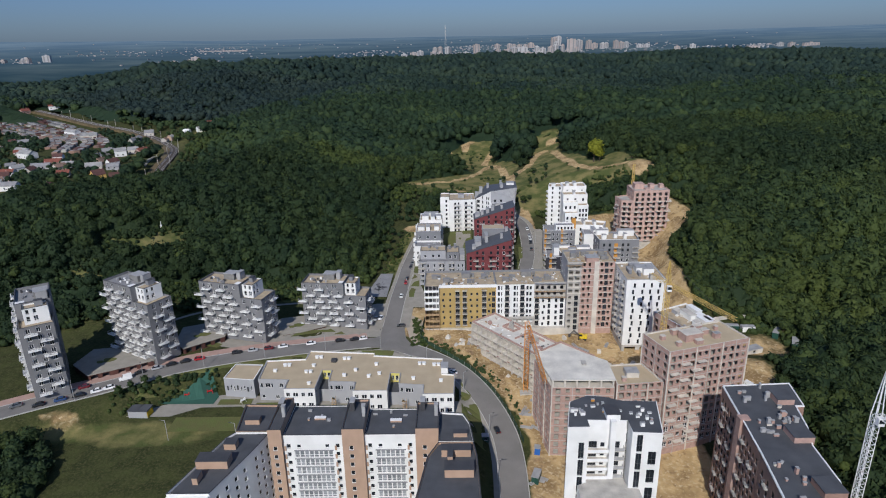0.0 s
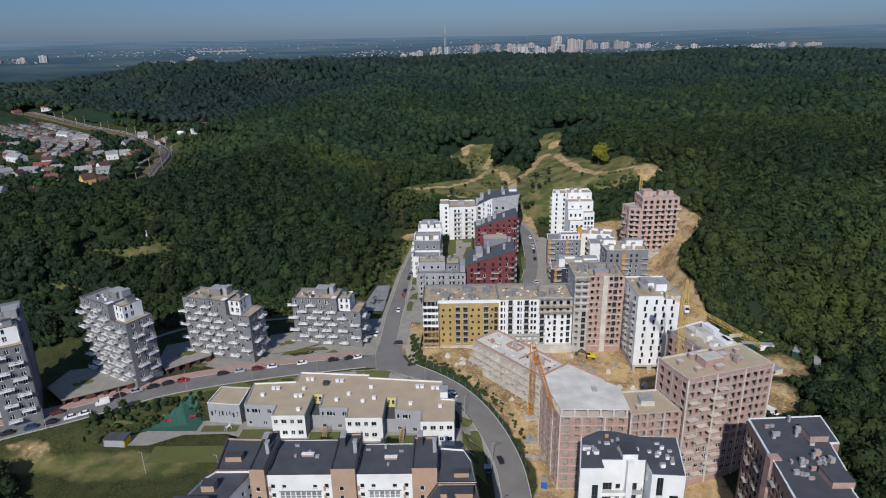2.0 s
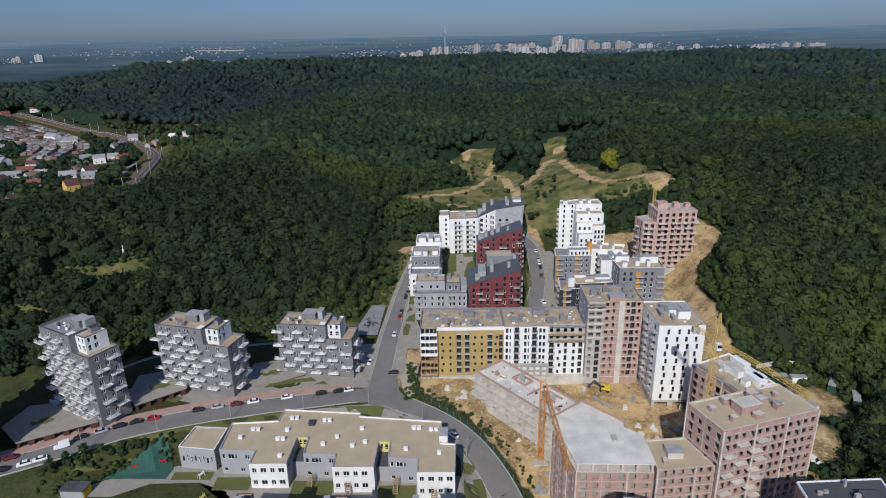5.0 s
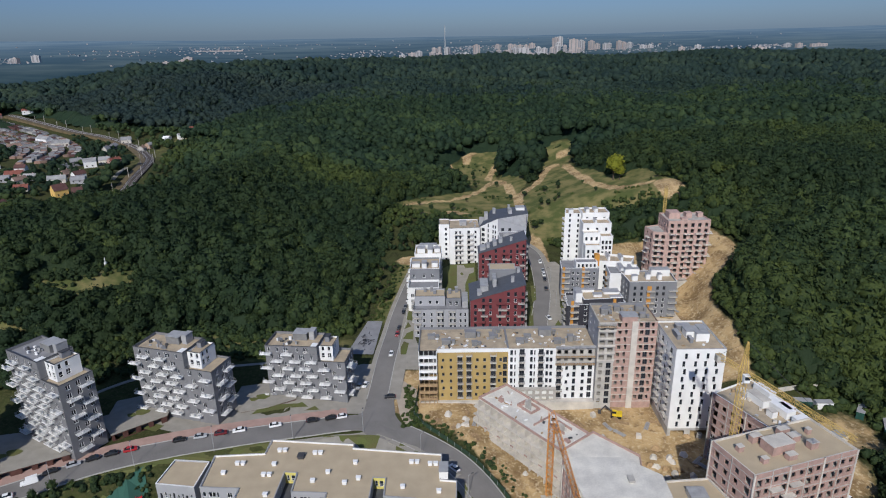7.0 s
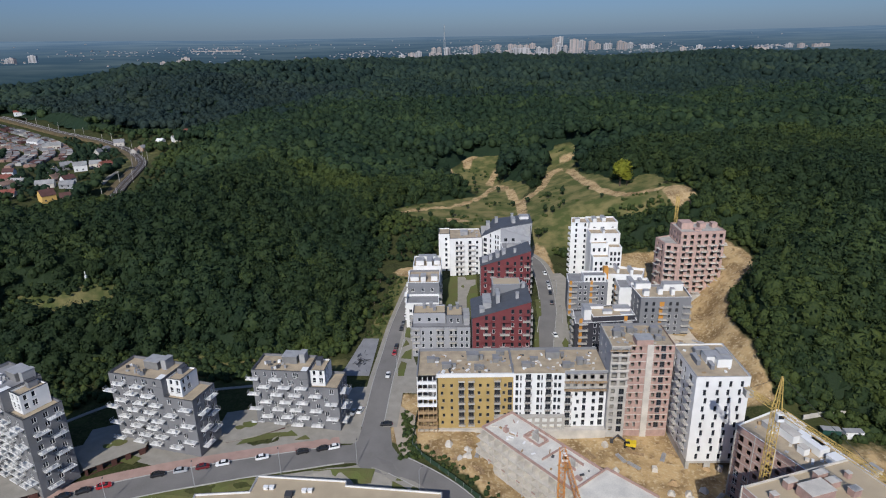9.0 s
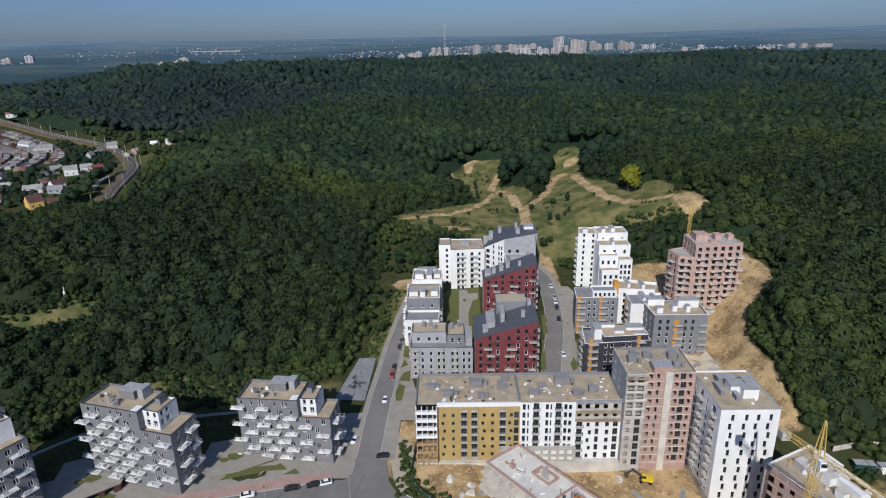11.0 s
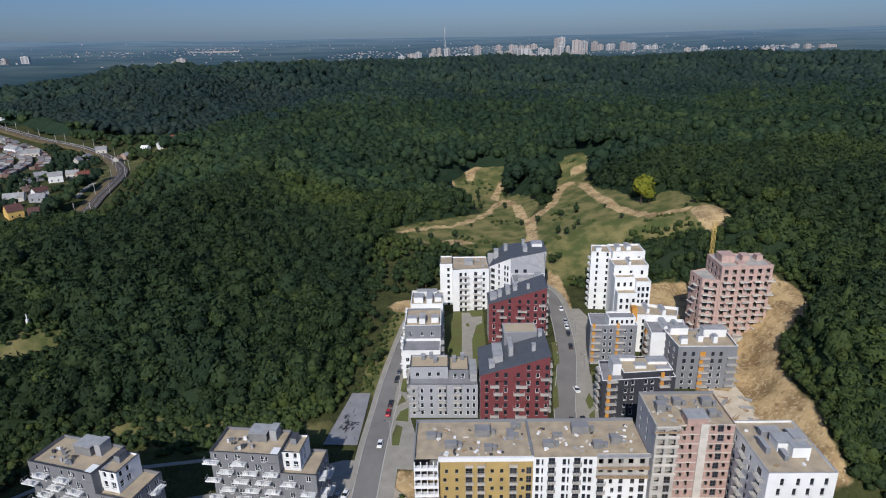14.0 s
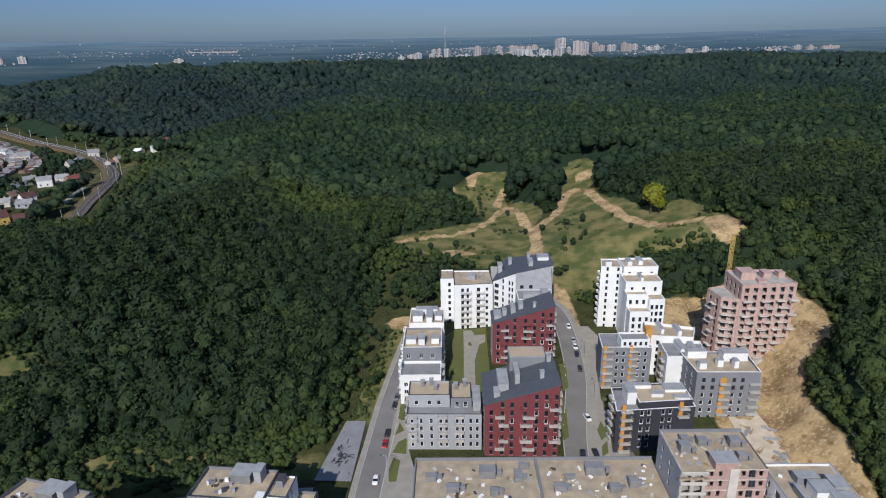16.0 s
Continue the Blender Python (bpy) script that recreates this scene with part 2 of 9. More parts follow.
# ---- making meshes ----
class Shape:
    """Collects faces with their materials and becomes one mesh."""

    def __init__(self):
        self.v, self.f, self.m, self.mats = [], [], [], []

    def slot(self, mat):
        if mat not in self.mats:
            self.mats.append(mat)
        return self.mats.index(mat)

    def face(self, pts, mat):
        n = len(self.v)
        self.v.extend([tuple(p) for p in pts])
        self.f.append(tuple(range(n, n + len(pts))))
        self.m.append(self.slot(mat))

    def box(self, lo, hi, mat, turn=0.0, about=None):
        (x0, y0, z0), (x1, y1, z1) = lo, hi
        c = [(x0, y0), (x1, y0), (x1, y1), (x0, y1)]
        if turn:
            ax, ay = about or ((x0 + x1) / 2, (y0 + y1) / 2)
            s, k = math.sin(turn), math.cos(turn)
            c = [(ax + (x - ax) * k - (y - ay) * s, ay + (x - ax) * s + (y - ay) * k) for x, y in c]
        self.prism(c, z0, z1, mat)

    def prism(self, poly, z0, z1, mat, top=None, bottom=True):
        n, s, lo = len(self.v), len(poly), self.slot(mat)
        self.v.extend([(x, y, z0) for x, y in poly] + [(x, y, z1) for x, y in poly])
        for k in range(s):
            j = (k + 1) % s
            self.f.append((n + k, n + j, n + s + j, n + s + k))
            self.m.append(lo)
        self.f.append(tuple(range(n + s, n + 2 * s)))
        self.m.append(self.slot(top or mat))
        if bottom:
            self.f.append(tuple(range(n + s - 1, n - 1, -1)))
            self.m.append(lo)

    def bar(self, a, b, w, mat):
        """A square bar between two points."""
        a, b = Vector(a), Vector(b)
        d = (b - a).normalized()
        s = d.cross(Vector((0, 0, 1)) if abs(d.z) < 0.9 else Vector((1, 0, 0))).normalized() * w / 2
        t = d.cross(s).normalized() * w / 2
        n, k = len(self.v), self.slot(mat)
        for p in (a, b):
            self.v.extend([tuple(p + s + t), tuple(p - s + t), tuple(p - s - t), tuple(p + s - t)])
        for q in ((0, 1, 5, 4), (1, 2, 6, 5), (2, 3, 7, 6), (3, 0, 4, 7), (3, 2, 1, 0), (4, 5, 6, 7)):
            self.f.append(tuple(n + i for i in q))
            self.m.append(k)

    def mesh(self, name):
        me = bpy.data.meshes.new(name)
        spot, verts, where = {}, [], []
        for p in self.v:
            key = (round(p[0], 4), round(p[1], 4), round(p[2], 4))
            if key not in spot:
                spot[key] = len(verts)
                verts.append(p)
            where.append(spot[key])
        me.from_pydata(verts, [], [tuple(where[i] for i in f) for f in self.f])
        for mat in self.mats:
            me.materials.append(mat)
        me.polygons.foreach_set("material_index", self.m)
        me.update()
        return me


def part(name, shape, parent, label="", m=None):
    """Links a shape, or a mesh that several parts share, as one part under a thing."""
    ob = new(name, shape.mesh(name) if isinstance(shape, Shape) else shape)
    ob.parent = parent
    if m is not None:
        ob.matrix_basis = m
    return tagged(ob, label)


def thing(name, label, category, x, y, z, rz=0.0, group="", kind=""):
    ob = new(name)
    ob.matrix_basis = pose(x, y, z, 0, 0, rz)
    return tagged(ob, label, category, group, kind)


# ---- windows ----
WINDOWS = {}


def window_mesh(w, h, style):
    """A glazed window: outer frame, mullion, transom or sill, and a set-back pane."""
    key = (round(w, 2), round(h, 2), style)
    if key in WINDOWS:
        return WINDOWS[key]
    s = Shape()
    mat = FRAME_DARK if style == "dark" else FRAME_WHITE
    e, deep = (0.09 if style == "dark" else 0.11), 0.08
    n = max(1, round(w / 0.95))
    us, bars = [0.0, e], []
    for k in range(1, n):
        us += [w * k / n - e * 0.45, w * k / n + e * 0.45]
    us += [w - e, w]
    zs = [0.0, e, h - e, h] if h < 1.95 else [0.0, e, h * 0.36, h * 0.36 + e * 0.8, h - e, h]
    for i in range(len(us) - 1):
        for j in range(len(zs) - 1):
            glass = i % 2 == 1 and j % 2 == 1
            y = deep if glass else 0.0
            a, b, c, d = us[i], us[i + 1], zs[j], zs[j + 1]
            s.face([(a, y, c), (b, y, c), (b, y, d), (a, y, d)], (GLASS_PALE if style == "loggia" else GLASS) if glass else mat)
            if glass:
                ring = [(a, c), (b, c), (b, d), (a, d)]
                for k in range(4):
                    (p, q), (t, v) = ring[k], ring[(k + 1) % 4]
                    s.face([(t, 0, v), (p, 0, q), (p, deep, q), (t, deep, v)], mat)
    s.face([(0, 0, 0), (0, -0.26, -0.02), (w, -0.26, -0.02), (w, 0, 0)], METAL)
    s.face([(0, -0.26, -0.02), (0, -0.26, -0.08), (w, -0.26, -0.08), (w, -0.26, -0.02)], METAL)
    WINDOWS[key] = s.mesh("window")
    return WINDOWS[key]


def clip_top(poly, top):
    """Cuts a polygon of (u, z) points off above the line z = top[0] + top[1] * u."""
    out = []
    for (u0, z0), (u1, z1) in zip(poly, poly[1:] + poly[:1]):
        a, b = z0 - top[0] - top[1] * u0, z1 - top[0] - top[1] * u1
        if a <= 0:
            out.append((u0, z0))
        if (a < 0 < b) or (b < 0 < a):
            t = a / (a - b)
            out.append((u0 + (u1 - u0) * t, z0 + (z1 - z0) * t))
    return out if len(out) > 2 else []


def facade(shape, parent, p, q, z0, z1, openings, mat, top=None, recess=0.22, back=0.0):
    """A wall from p to q (its outside on the right hand) with real openings. openings: (u, z, w, h, style); style open is a bare hole.
    back: shifts the wall inwards."""
    p, q = Vector((*p, 0)), Vector((*q, 0))
    d = (q - p).normalized()
    inward = Vector((-d.y, d.x, 0))
    p, q = p + inward * back, q + inward * back
    length = (q - p).length
    at = lambda u, z, r=0.0: p + d * u + inward * r + Vector((0, 0, z))  # noqa: E731
    keep = []
    for u, z, w, h, style in openings:
        if u > 0.05 and u + w < length - 0.05 and z > z0 and z + h < z1 - 0.05:
            if top is None or z + h < min(top[0] + top[1] * u, top[0] + top[1] * (u + w)) - 0.3:
                keep.append((u, z, w, h, style))
    us = sorted({0.0, length, *(round(o[0], 4) for o in keep), *(round(o[0] + o[2], 4) for o in keep)})
    zs = sorted({z0, z1, *(round(o[1], 4) for o in keep), *(round(o[1] + o[3], 4) for o in keep)})
    holes = np.zeros((len(us) - 1, len(zs) - 1), bool)
    uc, zc = (np.array(us[1:]) + us[:-1]) / 2, (np.array(zs[1:]) + zs[:-1]) / 2
    for u, z, w, h, style in keep:
        holes |= ((uc > u) & (uc < u + w))[:, None] & ((zc > z) & (zc < z + h))[None, :]
    for j in range(len(zs) - 1):
        i = 0
        while i < len(us) - 1:
            if holes[i, j]:
                i += 1
                continue
            k = i
            while k < len(us) - 1 and not holes[k, j]:
                k += 1
            poly = [(us[i], zs[j]), (us[k], zs[j]), (us[k], zs[j + 1]), (us[i], zs[j + 1])]
            if top is not None:
                poly = clip_top(poly, top)
            if poly:
                shape.face([at(u, z) for u, z in poly], mat)
            i = k
    turn = Matrix((d, inward, (0, 0, 1))).transposed().to_4x4()
    for u, z, w, h, style in keep:
        r = 0.35 if style == "open" else recess
        c0, c1 = [at(u, z), at(u + w, z), at(u + w, z + h), at(u, z + h)], [at(u, z, r), at(u + w, z, r), at(u + w, z + h, r), at(u, z + h, r)]
        for k in range(4):
            j = (k + 1) % 4
            shape.face([c0[j], c0[k], c1[k], c1[j]], mat)
        if style != "open":
            part("window", window_mesh(w, h, style), parent, m=Matrix.Translation(at(u, z, recess - 0.08)) @ turn)


def rows(us, floors, z0, storey, w, h, style, rng=None, shift=0.0, skip=0.0):
    """Openings in columns at us, floor by floor."""
    out = []
    for k in range(floors):
        for n, u in enumerate(us):
            if rng and rng.random() < skip:
                continue
            out.append((u + (shift if (k + n) % 2 else 0), z0 + k * storey, w, h, style))
    return out


def shell(parent, poly, z0, z1, mat, openings=None, roof=ROOF_GRAVEL, rim=0.7, cap=None, top_drop=0.55, slabs=0, sides=None, label=""):
    """A storeyed block over a footprint (anticlockwise): walls with openings, roof slab, parapet with a coping. openings: by side."""
    openings = openings or {}
    walls = Shape()
    n = len(poly)
    for k in range(n):
        facade(walls, parent, poly[k], poly[(k + 1) % n], z0, z1, openings.get(k, []), (sides or {}).get(k, mat))
    part("wall", walls, parent, label)
    inner = inset(poly, 0.3)
    deck = Shape()
    deck.face([(x, y, z1 - top_drop) for x, y in inner], roof)
    part("roof", deck, parent)
    lip = Shape()
    edge = inset(poly, -0.06)
    for k in range(n):
        j = (k + 1) % n
        a, b, c, d = edge[k], edge[j], inner[j], inner[k]
        for zz, flip in ((z1 + 0.09, 0), (z1 - 0.02, 1)):
            f = [(*a, zz), (*b, zz), (*c, zz), (*d, zz)]
            lip.face(f[::-1] if flip else f, cap or METAL)
        lip.face([(*a, z1 - 0.02), (*b, z1 - 0.02), (*b, z1 + 0.09), (*a, z1 + 0.09)], cap or METAL)
        lip.face([(*c, z1 + 0.09), (*c, z1 - top_drop), (*d, z1 - top_drop), (*d, z1 + 0.09)][::-1], mat)
    part("parapet", lip, parent)
    if slabs:
        for z in np.arange(z0 + slabs, z1 - 1, slabs):
            fl = Shape()
            fl.prism(inset(poly, 0.36), z - 0.25, z, CONCRETE)
            part("floor_slab", fl, parent)


def inset(poly, d):
    """The footprint drawn in by d on all sides (out for d below 0)."""
    out, n = [], len(poly)
    for k in range(n):
        a, b, c = Vector(poly[k - 1]), Vector(poly[k]), Vector(poly[(k + 1) % n])
        e, f = (b - a).normalized(), (c - b).normalized()
        ne, nf = Vector((-e.y, e.x)), Vector((-f.y, f.x))
        s = (ne + nf) / max(0.3, 1 + ne.dot(nf))
        out.append((b.x + s.x * d, b.y + s.y * d))
    return out


def rect(x0, y0, x1, y1):
    return [(x0, y0), (x1, y0), (x1, y1), (x0, y1)]


def even(a, b, n, w):
    """n window starts spread evenly between a and b."""
    gap = (b - a) / n
    return [a + gap * (k + 0.5) - w / 2 for k in range(n)]


def roof_box(parent, x0, y0, x1, y1, z0, z1, mat=ROOF_UNIT, cap=METAL, name="roof_unit"):
    """A shaft or lift house on a roof, with an overhanging lid."""
    s = Shape()
    s.prism(rect(x0, y0, x1, y1), z0, z1, mat)
    s.prism(rect(x0 - 0.12, y0 - 0.12, x1 + 0.12, y1 + 0.12), z1 + 0.002, z1 + 0.14, cap)
    return part(name, s, parent)


BALCONIES = {}


def grille(s, a, b, z0, z1, mat, gap=0.42, bar=0.05, thick=0.05):
    """A railing panel in one piece: rails at top and foot and upright bars between."""
    a, b = Vector(a), Vector(b)
    d = (b - a).normalized()
    n_in = Vector((-d.y, d.x)) * thick
    L = (b - a).length
    n = max(1, int(L / gap))
    us = [0.0]
    for k in range(n):
        us += [L * k / n + bar, L * (k + 1) / n - (bar if k == n - 1 else 0)]
    us += [L]
    zs = [z0, z0 + bar, z1 - bar * 1.4, z1]
    at = lambda u, z, back: (a.x + d.x * u + n_in.x * back, a.y + d.y * u + n_in.y * back, z)  # noqa: E731
    for i in range(len(us) - 1):
        for j in range(3):
            p, q, r, t = us[i], us[i + 1], zs[j], zs[j + 1]
            if i % 2 == 1 and j == 1:
                for (u0, v0), (u1, v1) in (((p, r), (q, r)), ((q, r), (q, t)), ((q, t), (p, t)), ((p, t), (p, r))):
                    s.face([at(u1, v1, 0), at(u0, v0, 0), at(u0, v0, 1), at(u1, v1, 1)], mat)
            else:
                s.face([at(p, r, 0), at(q, r, 0), at(q, t, 0), at(p, t, 0)], mat)
                s.face([at(q, r, 1), at(p, r, 1), at(p, t, 1), at(q, t, 1)], mat)
    s.face([at(0, z1, 0), at(L, z1, 0), at(L, z1, 1), at(0, z1, 1)], mat)


def balcony(parent, x, y, z, turn, w, depth, rail, solid=True, height=1.05):
    """A cantilevered slab with a railing; the wall is behind it."""
    key = (round(w, 1), round(depth, 1), rail.name, solid, height)
    if key not in BALCONIES:
        slab, fence = Shape(), Shape()
        slab.box((0, -depth, -0.2), (w, 0, 0), CONCRETE_LIGHT if rail is not RED else RED)
        if solid:
            for lo, hi in (((0, -depth, 0.003), (w, -depth + 0.08, height)), ((0, -depth + 0.08, 0.003), (0.08, 0, height)), ((w - 0.08, -depth + 0.08, 0.003), (w, 0, height))):
                fence.box(lo, hi, rail)
        else:
            for a, b in (((0, -depth), (w, -depth)), ((0, 0), (0, -depth)), ((w, -depth), (w, 0))):
                grille(fence, a, b, 0.003, height, rail)
        BALCONIES[key] = (slab.mesh("balcony"), fence.mesh("railing"))
    b = part("balcony", BALCONIES[key][0], parent, m=Matrix.Translation((x, y, z)) @ Matrix.Rotation(turn, 4, "Z"))
    part("railing", BALCONIES[key][1], b)
    return b


# ---- ground sheet ----
def spaced(fine_lo, fine_hi, step, lo, hi, grow=1.09):
    mid = list(np.arange(fine_lo, fine_hi + 0.1, step))
    d, v = step, fine_hi
    while v < hi:
        d *= grow
        v += d
        mid.append(min(v, hi))
    d, v = step, fine_lo
    while v > lo:
        d *= grow
        v -= d
        mid.insert(0, max(v, lo))
    return np.array(mid)


def blob(x, y, cx, cy, rx, ry, soft=0.25):
    return 1 - ss(1 - soft, 1 + soft, np.hypot((x - cx) / rx, (y - cy) / ry))


def to_line(x, y, line):
    """The distance to a line of points."""
    pts = thick_line([(*p, 0) for p in line], 4)
    near = np.full(np.shape(x), 1e9)
    for px, py, _ in pts:
        near = np.minimum(near, np.hypot(x - px, y - py))
    return near


TRAILS = [
    [(44, 424), (44, 462), (48, 485), (50, 511), (56, 524), (64, 533), (71, 545), (78, 565), (85, 582), (94, 570), (96, 540), (99, 508), (104, 486), (111, 472), (121, 465), (130, 463)],
    [(50, 514), (42, 577), (33, 570), (26, 552), (17, 535), (2, 519), (-16, 513), (-40, 499)],
    [(32, 583), (36, 610), (43, 624)],
    [(49, 652), (28, 649), (13, 636), (0, 621), (-14, 606)],
    [(81, 617), (106, 602)],
    [(70, 647), (88, 636), (105, 627), (131, 616)],
]


def inside(x, y, poly, soft=4.0):
    """How deep a place lies in a ring of points: 0 outside, 1 well inside."""
    x, y = np.asarray(x, float), np.asarray(y, float)
    odd = np.zeros(np.shape(x), bool)
    for (ax, ay), (bx, by) in zip(poly, poly[1:] + poly[:1]):
        odd ^= ((ay > y) != (by > y)) & (x < (bx - ax) * (y - ay) / (by - ay + 1e-9) + ax)
    d = to_line(x, y, poly + poly[:1])
    return np.where(odd, 0.5 + 0.5 * ss(0, soft, d), 0.5 - 0.5 * ss(0, soft, d))


SPUR_HOUSES = [(-344, 862), (-337, 890), (-326, 903), (-262, 1028)]
OPEN_WEST = [(-46, 506), (-23, 523), (0, 535), (18, 545), (31, 569), (44, 596), (58, 596), (60, 545), (52, 527), (43, 470), (30, 462), (14, 460), (-2, 474), (-40, 488)]
OPEN_BANK = [(-24, 604), (-5, 622), (13, 640), (28, 660), (50, 660), (47, 628), (41, 596), (27, 556), (8, 560), (0, 590)]
OPEN_EAST = [(44, 425), (46, 462), (58, 524), (68, 533), (82, 606), (86, 640), (133, 618), (131, 606), (111, 612), (103, 590), (99, 552), (109, 533), (113, 510), (122, 496), (134, 504), (141, 484), (147, 440), (131, 436), (112, 446), (100, 452), (92, 440), (80, 434), (60, 424)]


def soil_mask(x, y):
    r = waves(x, y, 9) * 2.5 + waves(x, y, 3.5, 2)
    s = ss(24, 30, x + r) * ss(96, 90, x + r * 0) * ss(120, 140, y) * ss(292, 284, y)
    s = np.maximum(s, ss(-1.5, 3, x - np.interp(y, [200, 222, 240, 252, 262], [30, 19, 9, 0, -14]) + r * 0.3) * ss(205, 215, y) * ss(292, 284, y) * ss(101, 96, x))
    s = np.maximum(s, blob(x, y, -14, 268, 9, 9) * 0.9)
    edge = np.interp(y, [282, 300, 330, 344, 356, 372, 400, 412], [121, 122, 123, 128, 145, 148, 142, 128])
    s = np.maximum(s, ss(92, 97, x + r) * ss(edge + 3, edge - 3, x + 0.5 * r) * ss(276, 284, y) * ss(425, 412, y))
    s = np.maximum(s, blob(x, y, 100, 408, 26, 15))
    s = np.maximum(s, blob(x, y, 120, 224, 12, 14, 0.5) * 0.7)
    s = np.maximum(s, blob(x, y, 138, 247, 14, 14, 0.6) * 0.6)
    s = np.maximum(s, blob(x, y, 112, 165, 10, 45) * 0.75)
    s = np.maximum(s, blob(x, y, 52, 415, 6, 26) * 0.8)
    s = np.maximum(s, blob(x, y, 0, 483, 14, 6) * 0.75)
    s = np.maximum(s, blob(x, y, -24, 484, 9, 4) * 0.6)
    s = np.maximum(s, blob(x, y, -20, 404, 12, 7))
    s = np.maximum(s, np.maximum(blob(x, y, 138, 446, 8, 17, 0.3), blob(x, y, 18, 650, 12, 7, 0.3)))
    s = np.maximum(s, np.maximum(blob(x, y, -147, 197.5, 10, 4, 0.9) * 0.62, blob(x, y, -17, 284, 6, 8, 0.3)))
    for k, t in enumerate(TRAILS):
        s = np.maximum(s, (1 - ss(2.0, 4.2 if k else 5.4, to_line(x, y, t) + 0.25 * r)) * (1.0 if k < 1 else 0.95))
    return s


def meadow_mask(x, y):
    r = waves(x, y, 12, 1) * 0.12
    m = np.maximum(np.maximum(inside(x, y, OPEN_WEST), inside(x, y, OPEN_EAST)), inside(x, y, OPEN_BANK))
    m = np.maximum(m, 0.85 * np.maximum(blob(x, y, -176, 324, 17, 9, 0.5), blob(x, y, -160, 336, 13, 12, 0.5)))
    m = np.maximum(m, 0.6 * np.maximum(blob(x, y, -192, 300, 15, 10, 0.6), blob(x, y, -207, 281, 11, 9, 0.6)))
    m = np.maximum(m, 0.75 * blob(x, y, -116, 194, 38, 8, 0.6))
    m = np.maximum(m, blob(x, y, -350, 740, 40, 110, 0.5) * 0.5)
    m = np.maximum(m, 0.9 * (1 - ss(11, 15, to_line(x, y, [p[:2] for p in NORTH_ROAD]))) * ss(325, 340, y) * (x < -20))
    m = np.maximum(m, 0.7 * blob(x, y, -85, 310, 44, 12, 0.4))
    for hx, hy in SPUR_HOUSES:
        m = np.maximum(m, blob(x, y, hx - 2, hy - 12, 9, 17, 0.3))
    return np.clip(m + r * (m > 0.05), 0, 1)


gx = spaced(-200, 170, 3.5, -4600, 4600)
gy = spaced(110, 480, 3.5, -500, 4930)
GX, GY = np.meshgrid(gx, gy)
GZ = ground(GX, GY)
GZ = GZ + 1.1 * waves(GX, GY, 5.5, 6) * blob(GX, GY, 118, 330, 7, 62, 0.4)
GZ = GZ + soil_mask(GX, GY) * (0.45 * waves(GX, GY, 8, 1) + 0.2 * waves(GX, GY, 3.7, 3) - 0.1) * ss(3, 9, np.minimum.reduce([to_line(GX, GY, [p[:2] for p in r]) for r in (MAIN_ROAD, NORTH_ROAD, COURT_ROAD)]) - 3)


def sheet(name, X, Y, Z, keep):
    ny, nx = X.shape
    me = bpy.data.meshes.new(name)
    idx = np.arange(nx * ny).reshape(ny, nx)
    quads = np.stack([idx[:-1, :-1], idx[:-1, 1:], idx[1:, 1:], idx[1:, :-1]], -1).reshape(-1, 4)
    quads = quads[keep.ravel()]
    me.from_pydata(np.stack([X, Y, Z], -1).reshape(-1, 3).tolist(), [], quads.tolist())
    me.polygons.foreach_set("use_smooth", np.ones(len(quads), bool))
    return me


